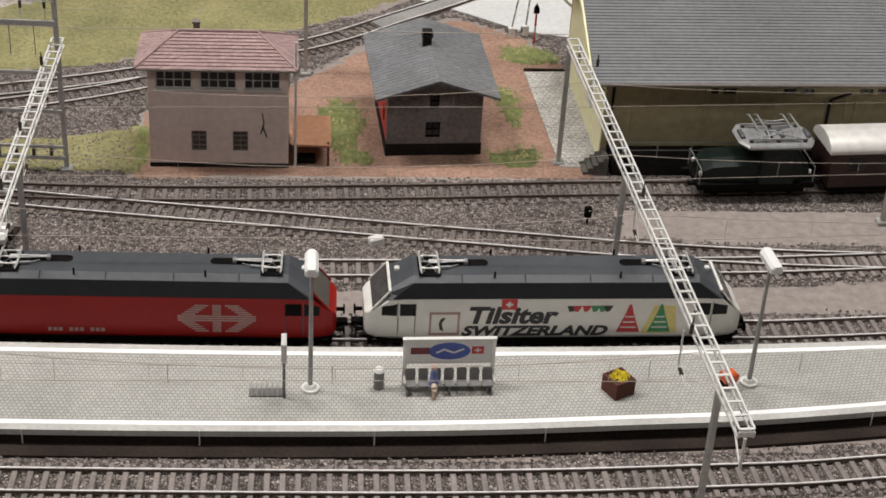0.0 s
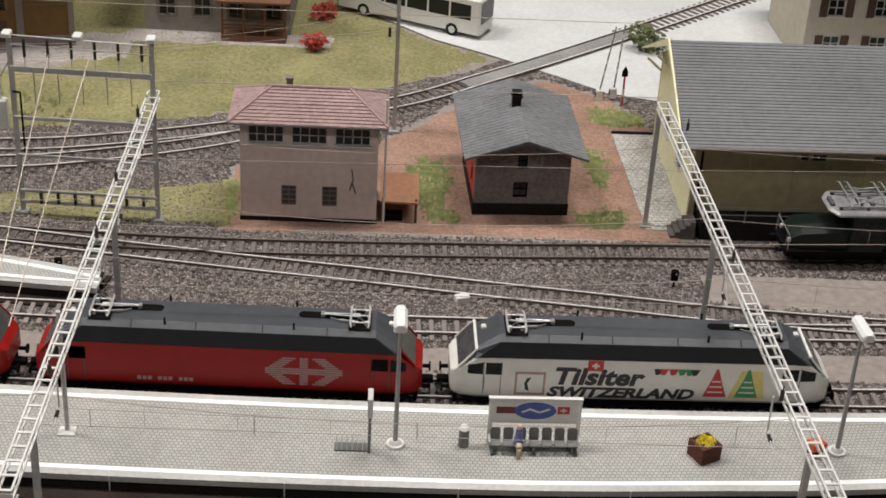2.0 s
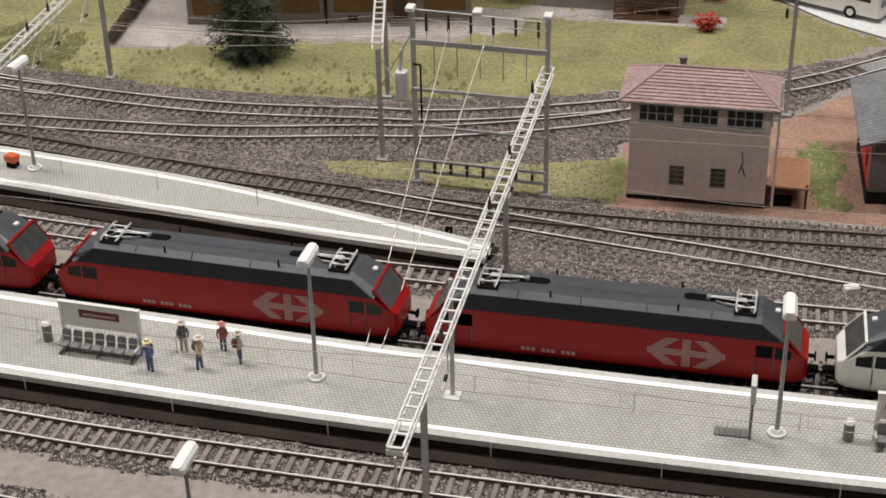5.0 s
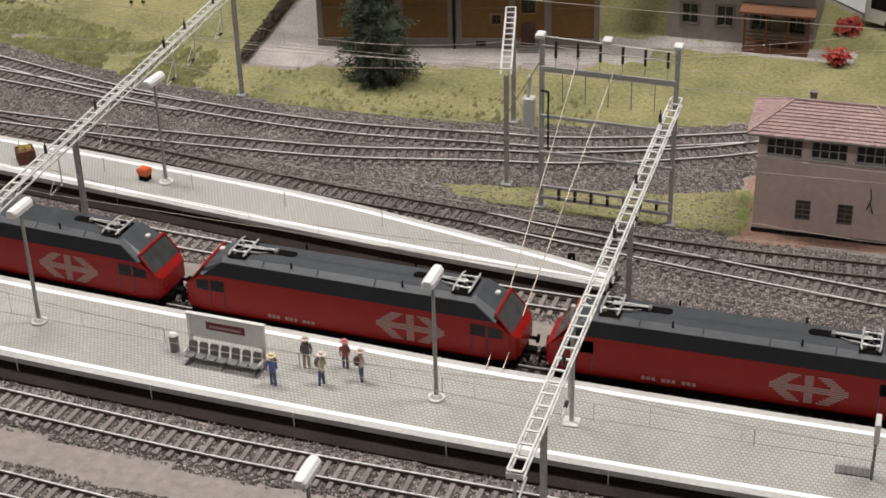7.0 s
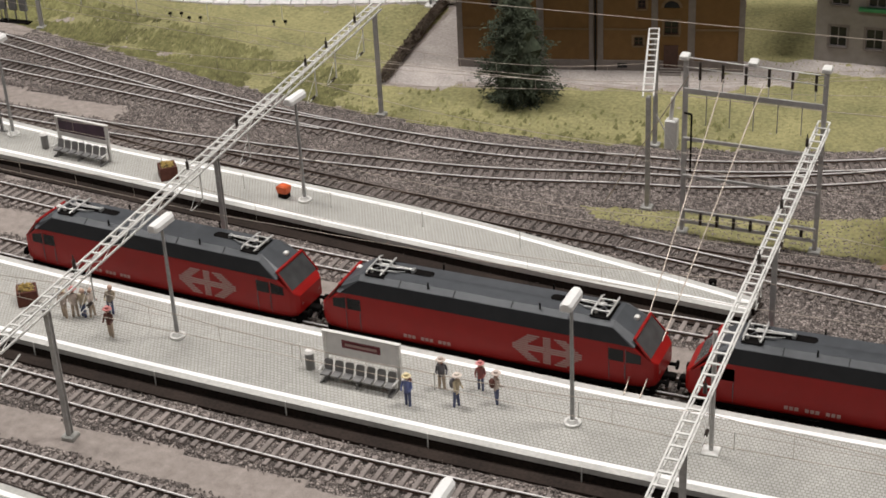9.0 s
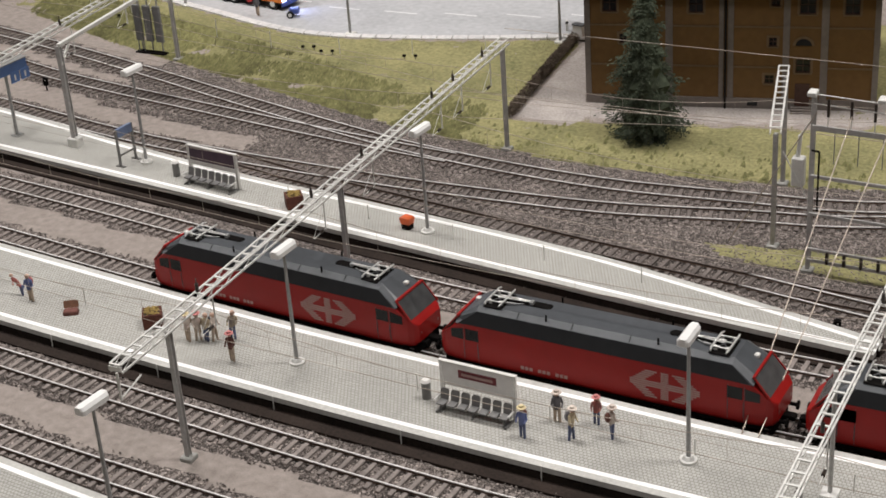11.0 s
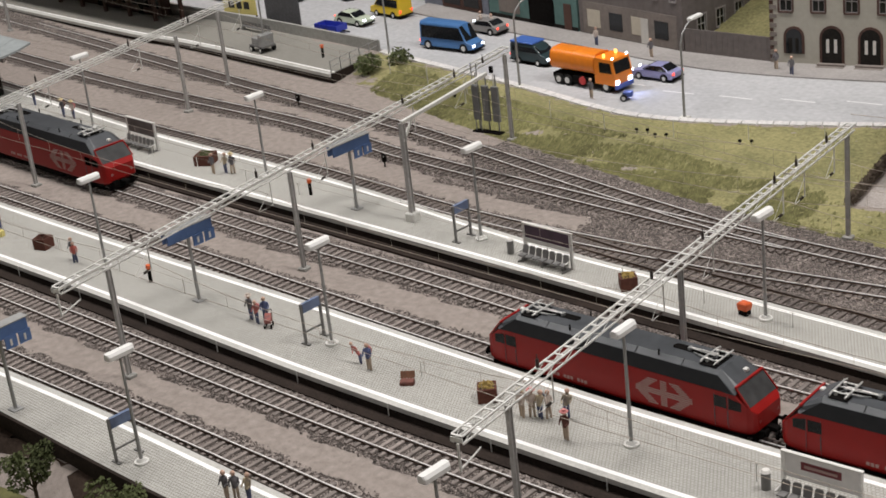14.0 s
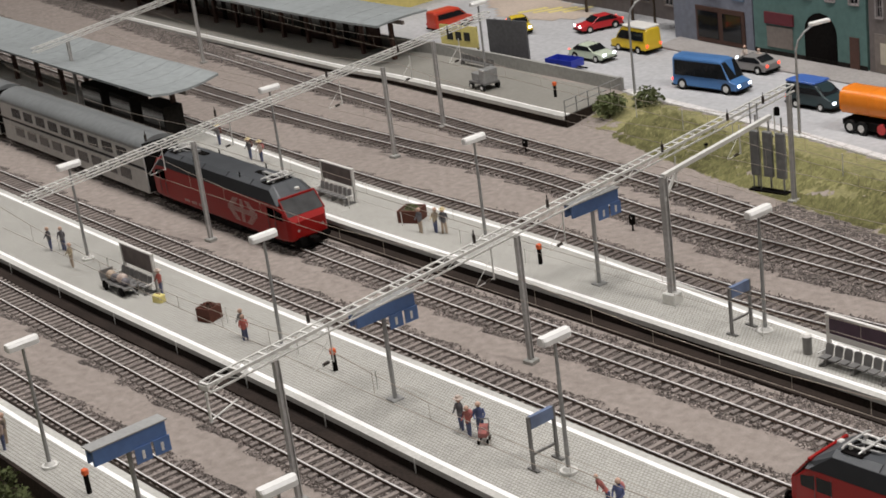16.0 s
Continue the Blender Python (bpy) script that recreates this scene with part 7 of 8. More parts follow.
# wire sculpture-like bicycle stand and post
bs = thing("bicycle_stand", -1.5, -4.4, PLAT_Z, label="white wire bicycle stand on the platform", category="bicycle stand")
part("base", M().box(-0.8, 0.8, -0.3, 0.3, 0, 0.06), SEATGREY, bs)
for k in range(7):
    m = M()
    for j in range(8):
        a0, a1 = math.pi * j / 8, math.pi * (j + 1) / 8
        m.cyl((-0.7 + 0.23 * k, 0.28 * math.cos(a0), 0.75 * math.sin(a0)), (-0.7 + 0.23 * k, 0.28 * math.cos(a1), 0.75 * math.sin(a1)), 0.025, n=5)
    part("hoop", m, OFFWHITE, bs)
pp = thing("sign_post", -0.75, -4.75, PLAT_Z, label="thin grey post with a white top panel", category="sign post")
part("pole", M().cyl((0, 0, 0), (0, 0, 2.2), 0.07, n=8), SEATGREY, pp)
part("panel", M().box(-0.12, 0.12, -0.45, 0.45, 2.2, 3.2, 0.02), OFFWHITE, pp)


def name_sign(x, y, rz):
    s = thing("station_sign", x, y, PLAT_Z, rz, label="blue station name sign on a grey post", category="sign", group="station signs")
    part("post", M().cyl((0, 0, 0), (0, 0, 5.0), 0.12, n=8), STEEL, s)
    part("base", M().box(-0.35, 0.35, -0.35, 0.35, 0, 0.1, 0.03), STEEL, s)
    bd = part("board", M().box(-0.35, -0.2, -1.8, 1.8, 4.65, 5.4, 0.02), SIGNBLUE, s, "blue enamel board")
    part("word_bar", M().box(-0.2, -0.18, -1.3, 1.0, 4.87, 5.18), OFFWHITE, bd, "white bar in place of the place name")
    part("board", M().box(0.2, 0.35, -1.8, 1.8, 4.65, 5.4, 0.02), SIGNBLUE, s, "blue enamel board")
    part("roof_plate", M().box(-0.4, 0.4, -1.9, 1.9, 5.4, 5.46), STEEL, s)
    for k in range(2):
        nb = part("number_board", M().box(0.36, 0.42, 0.1 + 0.95 * k, 0.9 + 0.95 * k, 3.95, 4.7), SIGNBLUE, s)
        part("number_bar", M().box(0.42, 0.435, 0.42 + 0.95 * k, 0.56 + 0.95 * k, 4.1, 4.5), OFFWHITE, nb)
    return s


n0 = name_sign(-77.9, 1.9, heading(P1N, -78))
again(n0, -78.2, 18.9, PLAT_Z, heading(P2N, -78))
again(n0, -77.4, -14.1, PLAT_Z, heading(P0F, -78))


PALEBLUE = material("blue_grey_panel", (0.15, 0.20, 0.32), 0.4, vary=0.15, grain=3)


def timetable(x, y, rz):
    s = thing("timetable_stand", x, y, PLAT_Z, rz, label="grey timetable frame with a blue head panel", category="timetable stand", group="timetable stands")
    for k in (-0.75, 0.75):
        part("leg", M().box(-0.07, 0.07, k - 0.07, k + 0.07, 0, 2.7), SEATGREY, s)
    part("head_panel", M().box(-0.1, 0.1, -0.68, 0.68, 2.1, 2.7), PALEBLUE, s)
    part("bar", M().box(-0.05, 0.05, -0.68, 0.68, 0.75, 0.85), SEATGREY, s)
    part("foot", M().box(-0.35, 0.35, -0.85, -0.65, 0, 0.08).box(-0.35, 0.35, 0.65, 0.85, 0, 0.08), SEATGREY, s)
    return s


t0_ = timetable(-66.6, 0.6, heading(P1N, -66))
again(t0_, -67.2, 17.2, PLAT_Z, heading(P2N, -66))
again(t0_, -66.8, -15.0, PLAT_Z, heading(P0F, -66))


def validator(x, y):
    v = thing("ticket_post", x, y, PLAT_Z, label="slim dark post with an orange-red top", category="ticket post", group="ticket posts")
    part("post", M().box(-0.1, 0.1, -0.1, 0.1, 0, 1.0, 0.02), BLACK, v)
    part("head", M().box(-0.15, 0.15, -0.15, 0.15, 1.0, 1.3, 0.05), ORANGE, v)
    return v


v0 = validator(-83.4, 2.75)
for x, y in ((-83.5, 19.8), (-83.8, -12.9), (-107.5, 49.5)):
    again(v0, x, y, PLAT_Z)


def signal_dwarf(x, y):
    d = thing("dwarf_signal", x, y, 0, label="small black dwarf signal on the sand", category="signal", group="dwarf signals")
    part("post", M().cyl((0, 0, 0), (0, 0, 0.45), 0.06, n=6), BLACK, d)
    part("head", M().box(-0.2, 0.2, -0.15, 0.15, 0.45, 1.1, 0.07), BLACK, d)
    part("lens", M().cyl((0.06, -0.16, 0.9), (0.06, -0.13, 0.9), 0.05, n=8), OFFWHITE, d)
    return d


d0 = signal_dwarf(-101.6, 38.9)
for x, y in ((-83.5, 28.8), (-17.5, 11.2), (15.5, 12.1)):
    again(d0, x, y, 0)
cx0 = thing("track_box", 3.9, 9.8, 0.05, 20, label="small white box lying between the tracks", category="box")
part("body", M().box(-0.4, 0.4, -0.25, 0.25, 0, 0.4, 0.06), OFFWHITE, cx0)


cb = thing("cable_box", -46.6, 48.6, 1.0, -10, label="small cream switch box at the roadside", category="box")
part("body", M().box(-0.45, 0.45, -0.25, 0.25, 0, 0.95, 0.04), OFFWHITE, cb)
part("lid", M().box(-0.5, 0.5, -0.3, 0.3, 0.95, 1.05, 0.02), BOXGREY, cb)
bo = thing("bollard", -48.0, 49.6, 1.0, label="short white roadside bollard with a dark band", category="bollard")
part("post", M().cyl((0, 0, 0), (0, 0, 0.85), 0.11, n=8), OFFWHITE, bo)
part("band", M().cyl((0, 0, 0.62), (0, 0, 0.76), 0.118, n=8), BLACK, bo)


# plain painted figurines
SKIN = material("figurine_skin", (0.55, 0.36, 0.27), 0.7, vary=0.1, grain=3)
DENIM = material("figurine_denim", (0.10, 0.12, 0.22), 0.7, vary=0.3, grain=3)
TAN = material("figurine_tan", (0.46, 0.36, 0.27), 0.7, vary=0.2, grain=3)


def figurine(x, y, z, rz, h, mat, label, lean=0.0, seated=False, pack=None, hat=None):
    """One plain mesh; legs, coat and head painted apart."""
    m = M()
    k = h / 1.75
    if seated:
        m.cyl((0, 0, 0.5), (0, -0.5, 0.52), 0.15, 0.13, n=7).cyl((0, -0.5, 0.5), (0, -0.55, 0.0), 0.12, 0.1, n=7)
        legs = len(m.f)
        m.cyl((0, 0, 0.45), (0, 0.05, 1.15), 0.24, 0.16, n=8)
        coat = len(m.f)
        m.ball((0, 0.03, 1.36), 0.15, 7, 5)
    else:
        for s in (-1, 1):
            m.cyl((s * 0.12 * k, -0.06 * s, 0), (s * 0.09 * k, 0, 0.85 * k), 0.07 * k, 0.095 * k, n=6)
        legs = len(m.f)
        m.loft([[(lean * f + 0.165 * w * k * math.cos(a), 0.125 * w * k * math.sin(a), zz * k) for a in np.linspace(0, 2 * math.pi, 8, False).tolist()] for zz, w, f in ((0.74, 1.0, 0), (0.95, 1.1, 0.3), (1.3, 1.3, 0.85), (1.44, 0.6, 1))], True)
        for s in (-1, 1):
            m.cyl((s * 0.2 * k + lean * 0.9, 0, 1.36 * k), (s * 0.27 * k + lean * 0.5, -0.08, 1.05 * k), 0.055 * k, n=5).cyl((s * 0.27 * k + lean * 0.5, -0.08, 1.06 * k), (s * 0.2 * k + lean * 0.4, -0.26, 0.95 * k), 0.045 * k, n=5)
        coat = len(m.f)
        m.ball((lean * 1.15, -0.02, 1.61 * k), 0.145 * k, 8, 6)
    head = len(m.f)
    if pack:
        m.ball((lean * 0.7, 0.22 * k, 1.2 * k), 0.2 * k, 8, 6, (0.95, 0.75, 1.35))
    bag = len(m.f)
    if hat:
        m.cyl((lean * 1.15, -0.02, 1.68 * k), (lean * 1.15, -0.02, 1.71 * k), 0.25 * k, 0.23 * k, n=12).cyl((lean * 1.15, -0.02, 1.7 * k), (lean * 1.15, -0.02, 1.82 * k), 0.14 * k, 0.11 * k, n=10)
    ob = solo("figurine", m, mat, x, y, z, rz, label, "figurine", "painted figurines")
    ob.data.materials.append(DENIM if (x * 7) % 2 < 1 else TAN)
    ob.data.materials.append(SKIN)
    ob.data.materials.append(pack or mat)
    ob.data.materials.append(hat or mat)
    ob.data.polygons.foreach_set("material_index", [1] * legs + [0] * (coat - legs) + [2] * (head - coat) + [3] * (bag - head) + [4] * (len(m.f) - bag))
    return ob


BLUE_P = material("figurine_blue", (0.13, 0.16, 0.33), 0.7, vary=0.4, grain=2.5)
BEIGE_P = material("figurine_beige", (0.58, 0.48, 0.30), 0.7, second=(0.12, 0.10, 0.12), grain=2.5)
RED_P = material("figurine_red", (0.52, 0.12, 0.09), 0.7, second=(0.10, 0.06, 0.06), grain=2.5)
BROWN_P = material("figurine_brown", (0.16, 0.055, 0.04), 0.7, vary=0.3, grain=2.5)
DARK_P = material("figurine_dark", (0.16, 0.15, 0.16), 0.7, vary=0.4, grain=2.5)
PALE_P = material("figurine_pale", (0.68, 0.60, 0.52), 0.7, second=(0.2, 0.12, 0.1), grain=2.5)
FIGS = [(-28.8, -4.35, BLUE_P, 0), (-27.75, -2.55, DARK_P, 30), (-26.55, -3.75, BEIGE_P, 80), (-25.9, -2.1, RED_P, 10), (-24.8, -2.95, PALE_P, 140), (-49.5, -1.95, PALE_P, 0), (-49.0, -1.7, PALE_P, 50), (-48.55, -1.6, BEIGE_P, 0), (-48.1, -1.45, PALE_P, 90),
        (-47.3, -0.9, BEIGE_P, 20), (-46.05, -2.95, BROWN_P, 0), (-72.5, 1.2, DARK_P, 0), (-71.3, 1.3, BLUE_P, 40), (-71.7, 0.9, RED_P, 0), (-60.9, -1.1, BLUE_P, 10), (-91.9, 3.3, DARK_P, 0), (-91.4, 3.0, RED_P, 60), (-102.5, 5.2, RED_P, 0),
        (-117.1, 6.4, DARK_P, 0), (-116.2, 6.9, DARK_P, 30), (-112.6, 5.2, BEIGE_P, 0), (-93.7, 21.1, BEIGE_P, 0), (-93.0, 21.2, DARK_P, 60), (-94.6, 20.6, DARK_P, 0), (-120.0, 26.9, DARK_P, 0), (-118.5, 26.8, PALE_P, 0), (-126, 28.5, DARK_P, 0),
        (-58.6, -15.7, DARK_P, 0), (-58.1, -15.5, DARK_P, 30), (-57.4, -15.3, BEIGE_P, 0), (-92.6, -12.1, BEIGE_P, 0), (-92.0, -12.6, PALE_P, 0)]
STRAW_P, ROSE_P = material("figurine_straw", (0.66, 0.55, 0.32), 0.7, vary=0.2, grain=3), material("figurine_rose", (0.55, 0.20, 0.19), 0.7, vary=0.2, grain=3)
PACKS, HATS = (BROWN_P, ROSE_P, DARK_P, TAN), (STRAW_P, ROSE_P, PALE_P)
for x, y, mat, rz in FIGS:
    figurine(x, y, PLAT_Z, rz, 1.75 if mat is not RED_P else 1.6, mat, {"figurine_blue": "plain dark blue model figurine standing on the platform", "figurine_beige": "plain beige model figurine standing on the platform", "figurine_red": "plain red model figurine standing on the platform",
             "figurine_brown": "plain reddish brown model figurine standing on the platform", "figurine_dark": "plain dark model figurine standing on the platform", "figurine_pale": "plain pale model figurine standing on the platform"}[mat.name], 0.1 if mat is BEIGE_P else 0.0, pack=PACKS[round(-x * 10) % 4] if -29 < x < -24 or round(-x * 10) % 3 == 0 else None, hat=HATS[round(-x * 10) % 3] if -29 < x < -24 or round(-x * 10) % 5 == 0 else None)
figurine(-61.9, -0.7, PLAT_Z, 0, 1.3, RED_P, "plain red model figurine leaning over on the platform", -0.5)
figurine(5.95, -4.35, PLAT_Z, 0, 1.6, BLUE_P, "plain dark blue model figurine sitting on the bench", 0, True)
for x, y in ((-63.2, 57.9), (-61.3, 56.9), (-95.5, 61.5), (-97.2, 62.0), (-82.5, 60.0), (-75.5, 58.0)):
    figurine(x, y, 1.13 if y > 57.5 else 1.0, 0, 1.75, DARK_P if x > -80 else PALE_P, "plain model figurine on the town pavement")
figurine(-74.6, 46.2, 1.12, 0, 1.75, DARK_P, "plain dark model figurine at the roadside")
pc = thing("pushchair", -70.6, 0.75, PLAT_Z, 30, label="small red and grey pushchair on the platform", category="pushchair")
part("seat", M().loft([[(-0.2, -0.25, 0.35), (0.2, -0.25, 0.35), (0.2, 0.2, 0.3), (-0.2, 0.2, 0.3)], [(-0.22, -0.2, 0.55), (0.22, -0.2, 0.55), (0.22, 0.3, 0.85), (-0.22, 0.3, 0.85)]]), RED_P, pc)
part("handle", M().bar((-0.2, 0.2, 0.3), (-0.2, 0.5, 1.0), 0.04, 0.04).bar((0.2, 0.2, 0.3), (0.2, 0.5, 1.0), 0.04, 0.04).bar((-0.2, 0.5, 1.0), (0.2, 0.5, 1.0), 0.04, 0.04), SEATGREY, pc)
for u, w in ((-0.22, -0.25), (0.22, -0.25), (-0.22, 0.25), (0.22, 0.25)):
    part("wheel", M().cyl((u - 0.03, w, 0.14), (u + 0.03, w, 0.14), 0.14, n=10), BLACK, pc)
lc = thing("luggage_cart", -105.3, 4.1, PLAT_Z, heading(P1N, -105), label="old grey luggage cart loaded with sacks by the bench", category="cart")
part("bed", M().box(-1.7, 1.5, -0.5, 0.45, 0.5, 0.62), SEATGREY, lc)
part("rack", M().box(-1.75, -1.65, -0.5, 0.45, 0.62, 1.2), SEATGREY, lc)
part("drawbar", M().bar((1.5, 0, 0.5), (2.3, 0, 0.3), 0.07, 0.07), SEATGREY, lc)
for u in (-1.2, 1.0):
    for w in (-0.5, 0.45):
        part("wheel", M().cyl((u, w - 0.05, 0.32), (u, w + 0.05, 0.32), 0.32, n=12), BLACK, lc)
for u, w, r, mt in ((-1.1, 0.0, 0.38, TAN), (-0.4, -0.1, 0.34, DARK_P), (0.3, 0.05, 0.4, PALE_P), (0.9, -0.05, 0.32, DARK_P)):
    part("sack", M().ball((u, w, 0.62 + r * 0.75), r, 9, 6, (1.0, 0.9, 0.85)), mt, lc)
rc = thing("suitcase", -57.7, -1.6, PLAT_Z, 30, label="reddish brown suitcase lying open on the platform", category="suitcase")
part("body", M().box(-0.42, 0.42, -0.26, 0.26, 0, 0.26, 0.05), BROWN_P, rc)
part("lid", M().add([(-0.42, 0.26, 0.24), (0.42, 0.26, 0.24), (0.42, 0.46, 0.6), (-0.42, 0.46, 0.6), (-0.42, 0.32, 0.22), (0.42, 0.32, 0.22), (0.42, 0.52, 0.58), (-0.42, 0.52, 0.58)], [(0, 1, 2, 3), (7, 6, 5, 4), (0, 4, 5, 1), (1, 5, 6, 2), (2, 6, 7, 3), (3, 7, 4, 0)]), WOODBROWN, rc)
bg = thing("suitcase", -101.4, 4.2, PLAT_Z, 10, label="yellow travel bag beside the bench", category="suitcase")
part("body", M().box(-0.4, 0.4, -0.25, 0.25, 0, 0.5, 0.08), SIGNYELLOW, bg)
part("handle", M().bar((-0.2, 0, 0.52), (0.2, 0, 0.52), 0.05, 0.08), BROWN_P, bg)

# platform edge posts and the long handrail wire
def edge_posts(line, off, z0, z1, x0, x1, step, label, wire_z=None):
    f = thing("edge_fence", 0, 0, 0, label=label, category="fence", group="platform edge posts")
    post = M().cyl((0, 0, z0), (0, 0, z1), 0.032, n=6).mesh("post", LIGHTSTEEL)
    xs = np.arange(x0, x1, step).tolist()
    side = offset([(x, y_on(line, x)) for x in xs], off)
    for x, y in side:
        part("post", post, None, f, at=(x, y, 0))
    if wire_z is not None:
        for p, q in zip(side, side[1:]):
            part("wire", M().cyl((*p, wire_z), (*q, wire_z), 0.008, n=4, caps=False), WIRE, f)


edge_posts(P1N, -0.62, 0.02, 1.0, -117.6, 48, 7.55, "thin pale posts along the platform edge", None)
edge_posts(P1N, 2.9, PLAT_Z, 1.95, -117, 48, 7.4, "thin posts with a wire along the platform", 1.9)
edge_posts(P2N, 1.6, PLAT_Z, 1.9, -128, -24, 6.2, "thin posts with a wire on the island platform", 1.85)

edge_posts(ROAD_EDGE, -3.2, 0.55, 2.2, -97, -50, 5.5, "thin rusty wire fence on the embankment", 2.1)
for x, y in ((-66.5, 40.6), (-64.6, 40.2), (-88.0, 44.0), (-57.6, 40.9)):
    gl0 = thing("ground_lamp", x, y, ground_z(x, y), 15, label="pair of small dark ground lamps in the grass", category="lamp", group="ground lamps")
    for u in (-0.45, 0.45):
        part("head", M().box(u - 0.13, u + 0.13, -0.1, 0.1, 0.25, 0.42, 0.04), BLACK, gl0)
        part("stem", M().cyl((u, 0, -0.1), (u, 0, 0.3), 0.05, n=6), STEEL, gl0)

# crossing gear
for x, y, tilt in ((13.9, 36.2, 0.7), (14.9, 36.6, 0.35)):
    cg = thing("crossing_barrier", x, y, 0.1, label="raised slim grey and white crossing barrier", category="barrier", group="crossing barriers")
    part("stand", M().box(-0.22, 0.22, -0.2, 0.2, 0, 0.75, 0.05), LIGHTSTEEL, cg)
    part("arm", M().bar((0, 0, 0.6), (tilt, 0.2, 5.2), 0.08, 0.08), STEEL, cg)
    for k in range(4):
        f = 0.25 + 0.18 * k
        part("arm_band", M().bar((tilt * f, 0.2 * f, 0.6 + 4.6 * f), (tilt * (f + 0.07), 0.2 * (f + 0.07), 0.6 + 4.6 * (f + 0.07)), 0.1, 0.1), OFFWHITE, cg)
    part("counterweight", M().box(-0.3, -0.05, -0.16, 0.16, 0.25, 0.6, 0.05), BOXGREY, cg)
cs = thing("crossing_signal", 15.4, 35.6, 0.05, label="dark crossing signal on a red and white post", category="signal")
part("post", M().cyl((0, 0, 0), (0, 0, 2.4), 0.07, n=8), SIGNRED, cs)
part("band", M().cyl((0, 0, 0.7), (0, 0, 1.2), 0.08, n=8), OFFWHITE, cs)
part("head", M().prism([(-0.2, 2.1), (0.2, 2.1), (0.18, 2.45), (0, 2.8), (-0.18, 2.45)], -0.07, 0.07, "y"), BLACK, cs, "black pointed lamp board")
deckm = M()
for lo, hi in ((-0.55, 0.55),):
    pts = [q for q in T6A if 4.5 < q[0] < 17.5]
    a, b = offset(pts, lo), offset(pts, hi)
    for k in range(len(pts) - 1):
        q = [a[k], a[k + 1], b[k + 1], b[k]]
        deckm.add([(*v, 0.27) for v in q] + [(*v, 0.1) for v in q], [(0, 1, 2, 3), (4, 5, 1, 0), (6, 7, 3, 2)])
ASPHALT = material("crossing_asphalt", (0.30, 0.29, 0.275), 0.9, vary=0.2, grain=4, bump=0.2)
solo("crossing_deck", deckm, ASPHALT, label="dark worn crossing deck between the rails", category="level crossing", kind="structure")
solo("kerb", M().box(14.2, 17.1, 31.05, 31.25, 0.05, 0.2, 0.03), PLINTH, label="dark low kerb at the end of the cobbles", category="kerb", kind="structure")

# ---- road and yard vehicles ----
TYRE = material("tyre", (0.018, 0.018, 0.018), 0.85, vary=0.2, grain=6)
HEADLAMP = lamp_mat("lit_headlamp", (0.80, 0.88, 1.0), 6.0)
TAILLAMP = lamp_mat("lit_tail_lamp", (1.0, 0.06, 0.03), 3.0)
BEACON = lamp_mat("lit_orange_beacon", (1.0, 0.45, 0.08), 4.0)


def paint(name, c):
    return material(name, c, 0.3, vary=0.05, grain=2)


def wheel(parent, x, y, r):
    s = 1 if y > 0 else -1
    t = part("wheel", M().cyl((x, y - 0.11, r), (x, y + 0.11, r), r, n=14), TYRE, parent)
    part("rim", M().cyl((x, y + s * 0.11, r), (x, y + s * 0.13, r), r * 0.55, n=10), BRIGHT, t)


def vehicle(name, x, y, rz, L, W, profile, glass, mat, label, category, wheels, roof_mat=None, lit=True, z=1.0, lamp_z=0.75):
    """A road vehicle facing +x; profile: side outline of the body, glass: side outline of the window band."""
    v = thing(name, x, y, z, rz, label=label, category=category, group="road vehicles")
    lo = [(a, b) for a, b in profile]
    rings = []
    top_z = max(b for _, b in profile)
    lean = lambda b: 1 - 0.14 * min(max((b - 0.55 * top_z) / (0.45 * top_z), 0.0), 1.0)  # the sides draw in towards the roof
    for u in (-1.0, -0.975, -0.9, -0.7, 0.0, 0.7, 0.9, 0.975, 1.0):
        k = 1 - 0.09 * abs(u) ** 8
        rings.append([(a * (1 - 0.05 * abs(u) ** 5), u * W / 2 * lean(b), 0.3 + (b - 0.3) * (k if b > 0.6 else 1)) for a, b in lo])
    part("body", M().loft(rings, caps=True), mat, v)
    n = len(glass)
    for s in (-1, 1):
        edge = [(a, s * (W / 2 * lean(b) + 0.012), b) for a, b in glass] + [(a, s * (W / 2 * lean(b) - 0.06), b) for a, b in glass]
        part("side_window", M().add(edge, [tuple(range(n))] + [(k, (k + 1) % n, n + (k + 1) % n, n + k) for k in range(n)]), GLASS, v)
        part("wheel_arch", M().add([(wx + 0.42 * math.cos(q), s * (W / 2 * 1.004), 0.34 + 0.42 * math.sin(q)) for wx in wheels[:1] for q in np.linspace(0, math.pi, 9).tolist()], [tuple(range(9))]), BLACK, v)
    for wx in wheels:
        for s in (-1, 1):
            wheel(v, wx, s * (W / 2 - 0.08), 0.34 if L < 6 else 0.48)
    for s in (-1, 1):
        part("headlight", M().box(L / 2 - 0.06, L / 2 + 0.03, s * (W / 2 - 0.3) - 0.16, s * (W / 2 - 0.3) + 0.16, lamp_z - 0.09, lamp_z + 0.09, 0.02), HEADLAMP if lit else OFFWHITE, v, "lit headlight" if lit else "")
        part("tail_light", M().box(-L / 2 - 0.03, -L / 2 + 0.06, s * (W / 2 - 0.2) - 0.1, s * (W / 2 - 0.2) + 0.1, lamp_z - 0.05, lamp_z + 0.15, 0.02), TAILLAMP if lit else SIGNRED, v)
    part("bumper", M().box(-L / 2 - 0.05, L / 2 + 0.05, -W / 2 + 0.06, W / 2 - 0.06, 0.28, 0.42), BLACK, v)
    return v


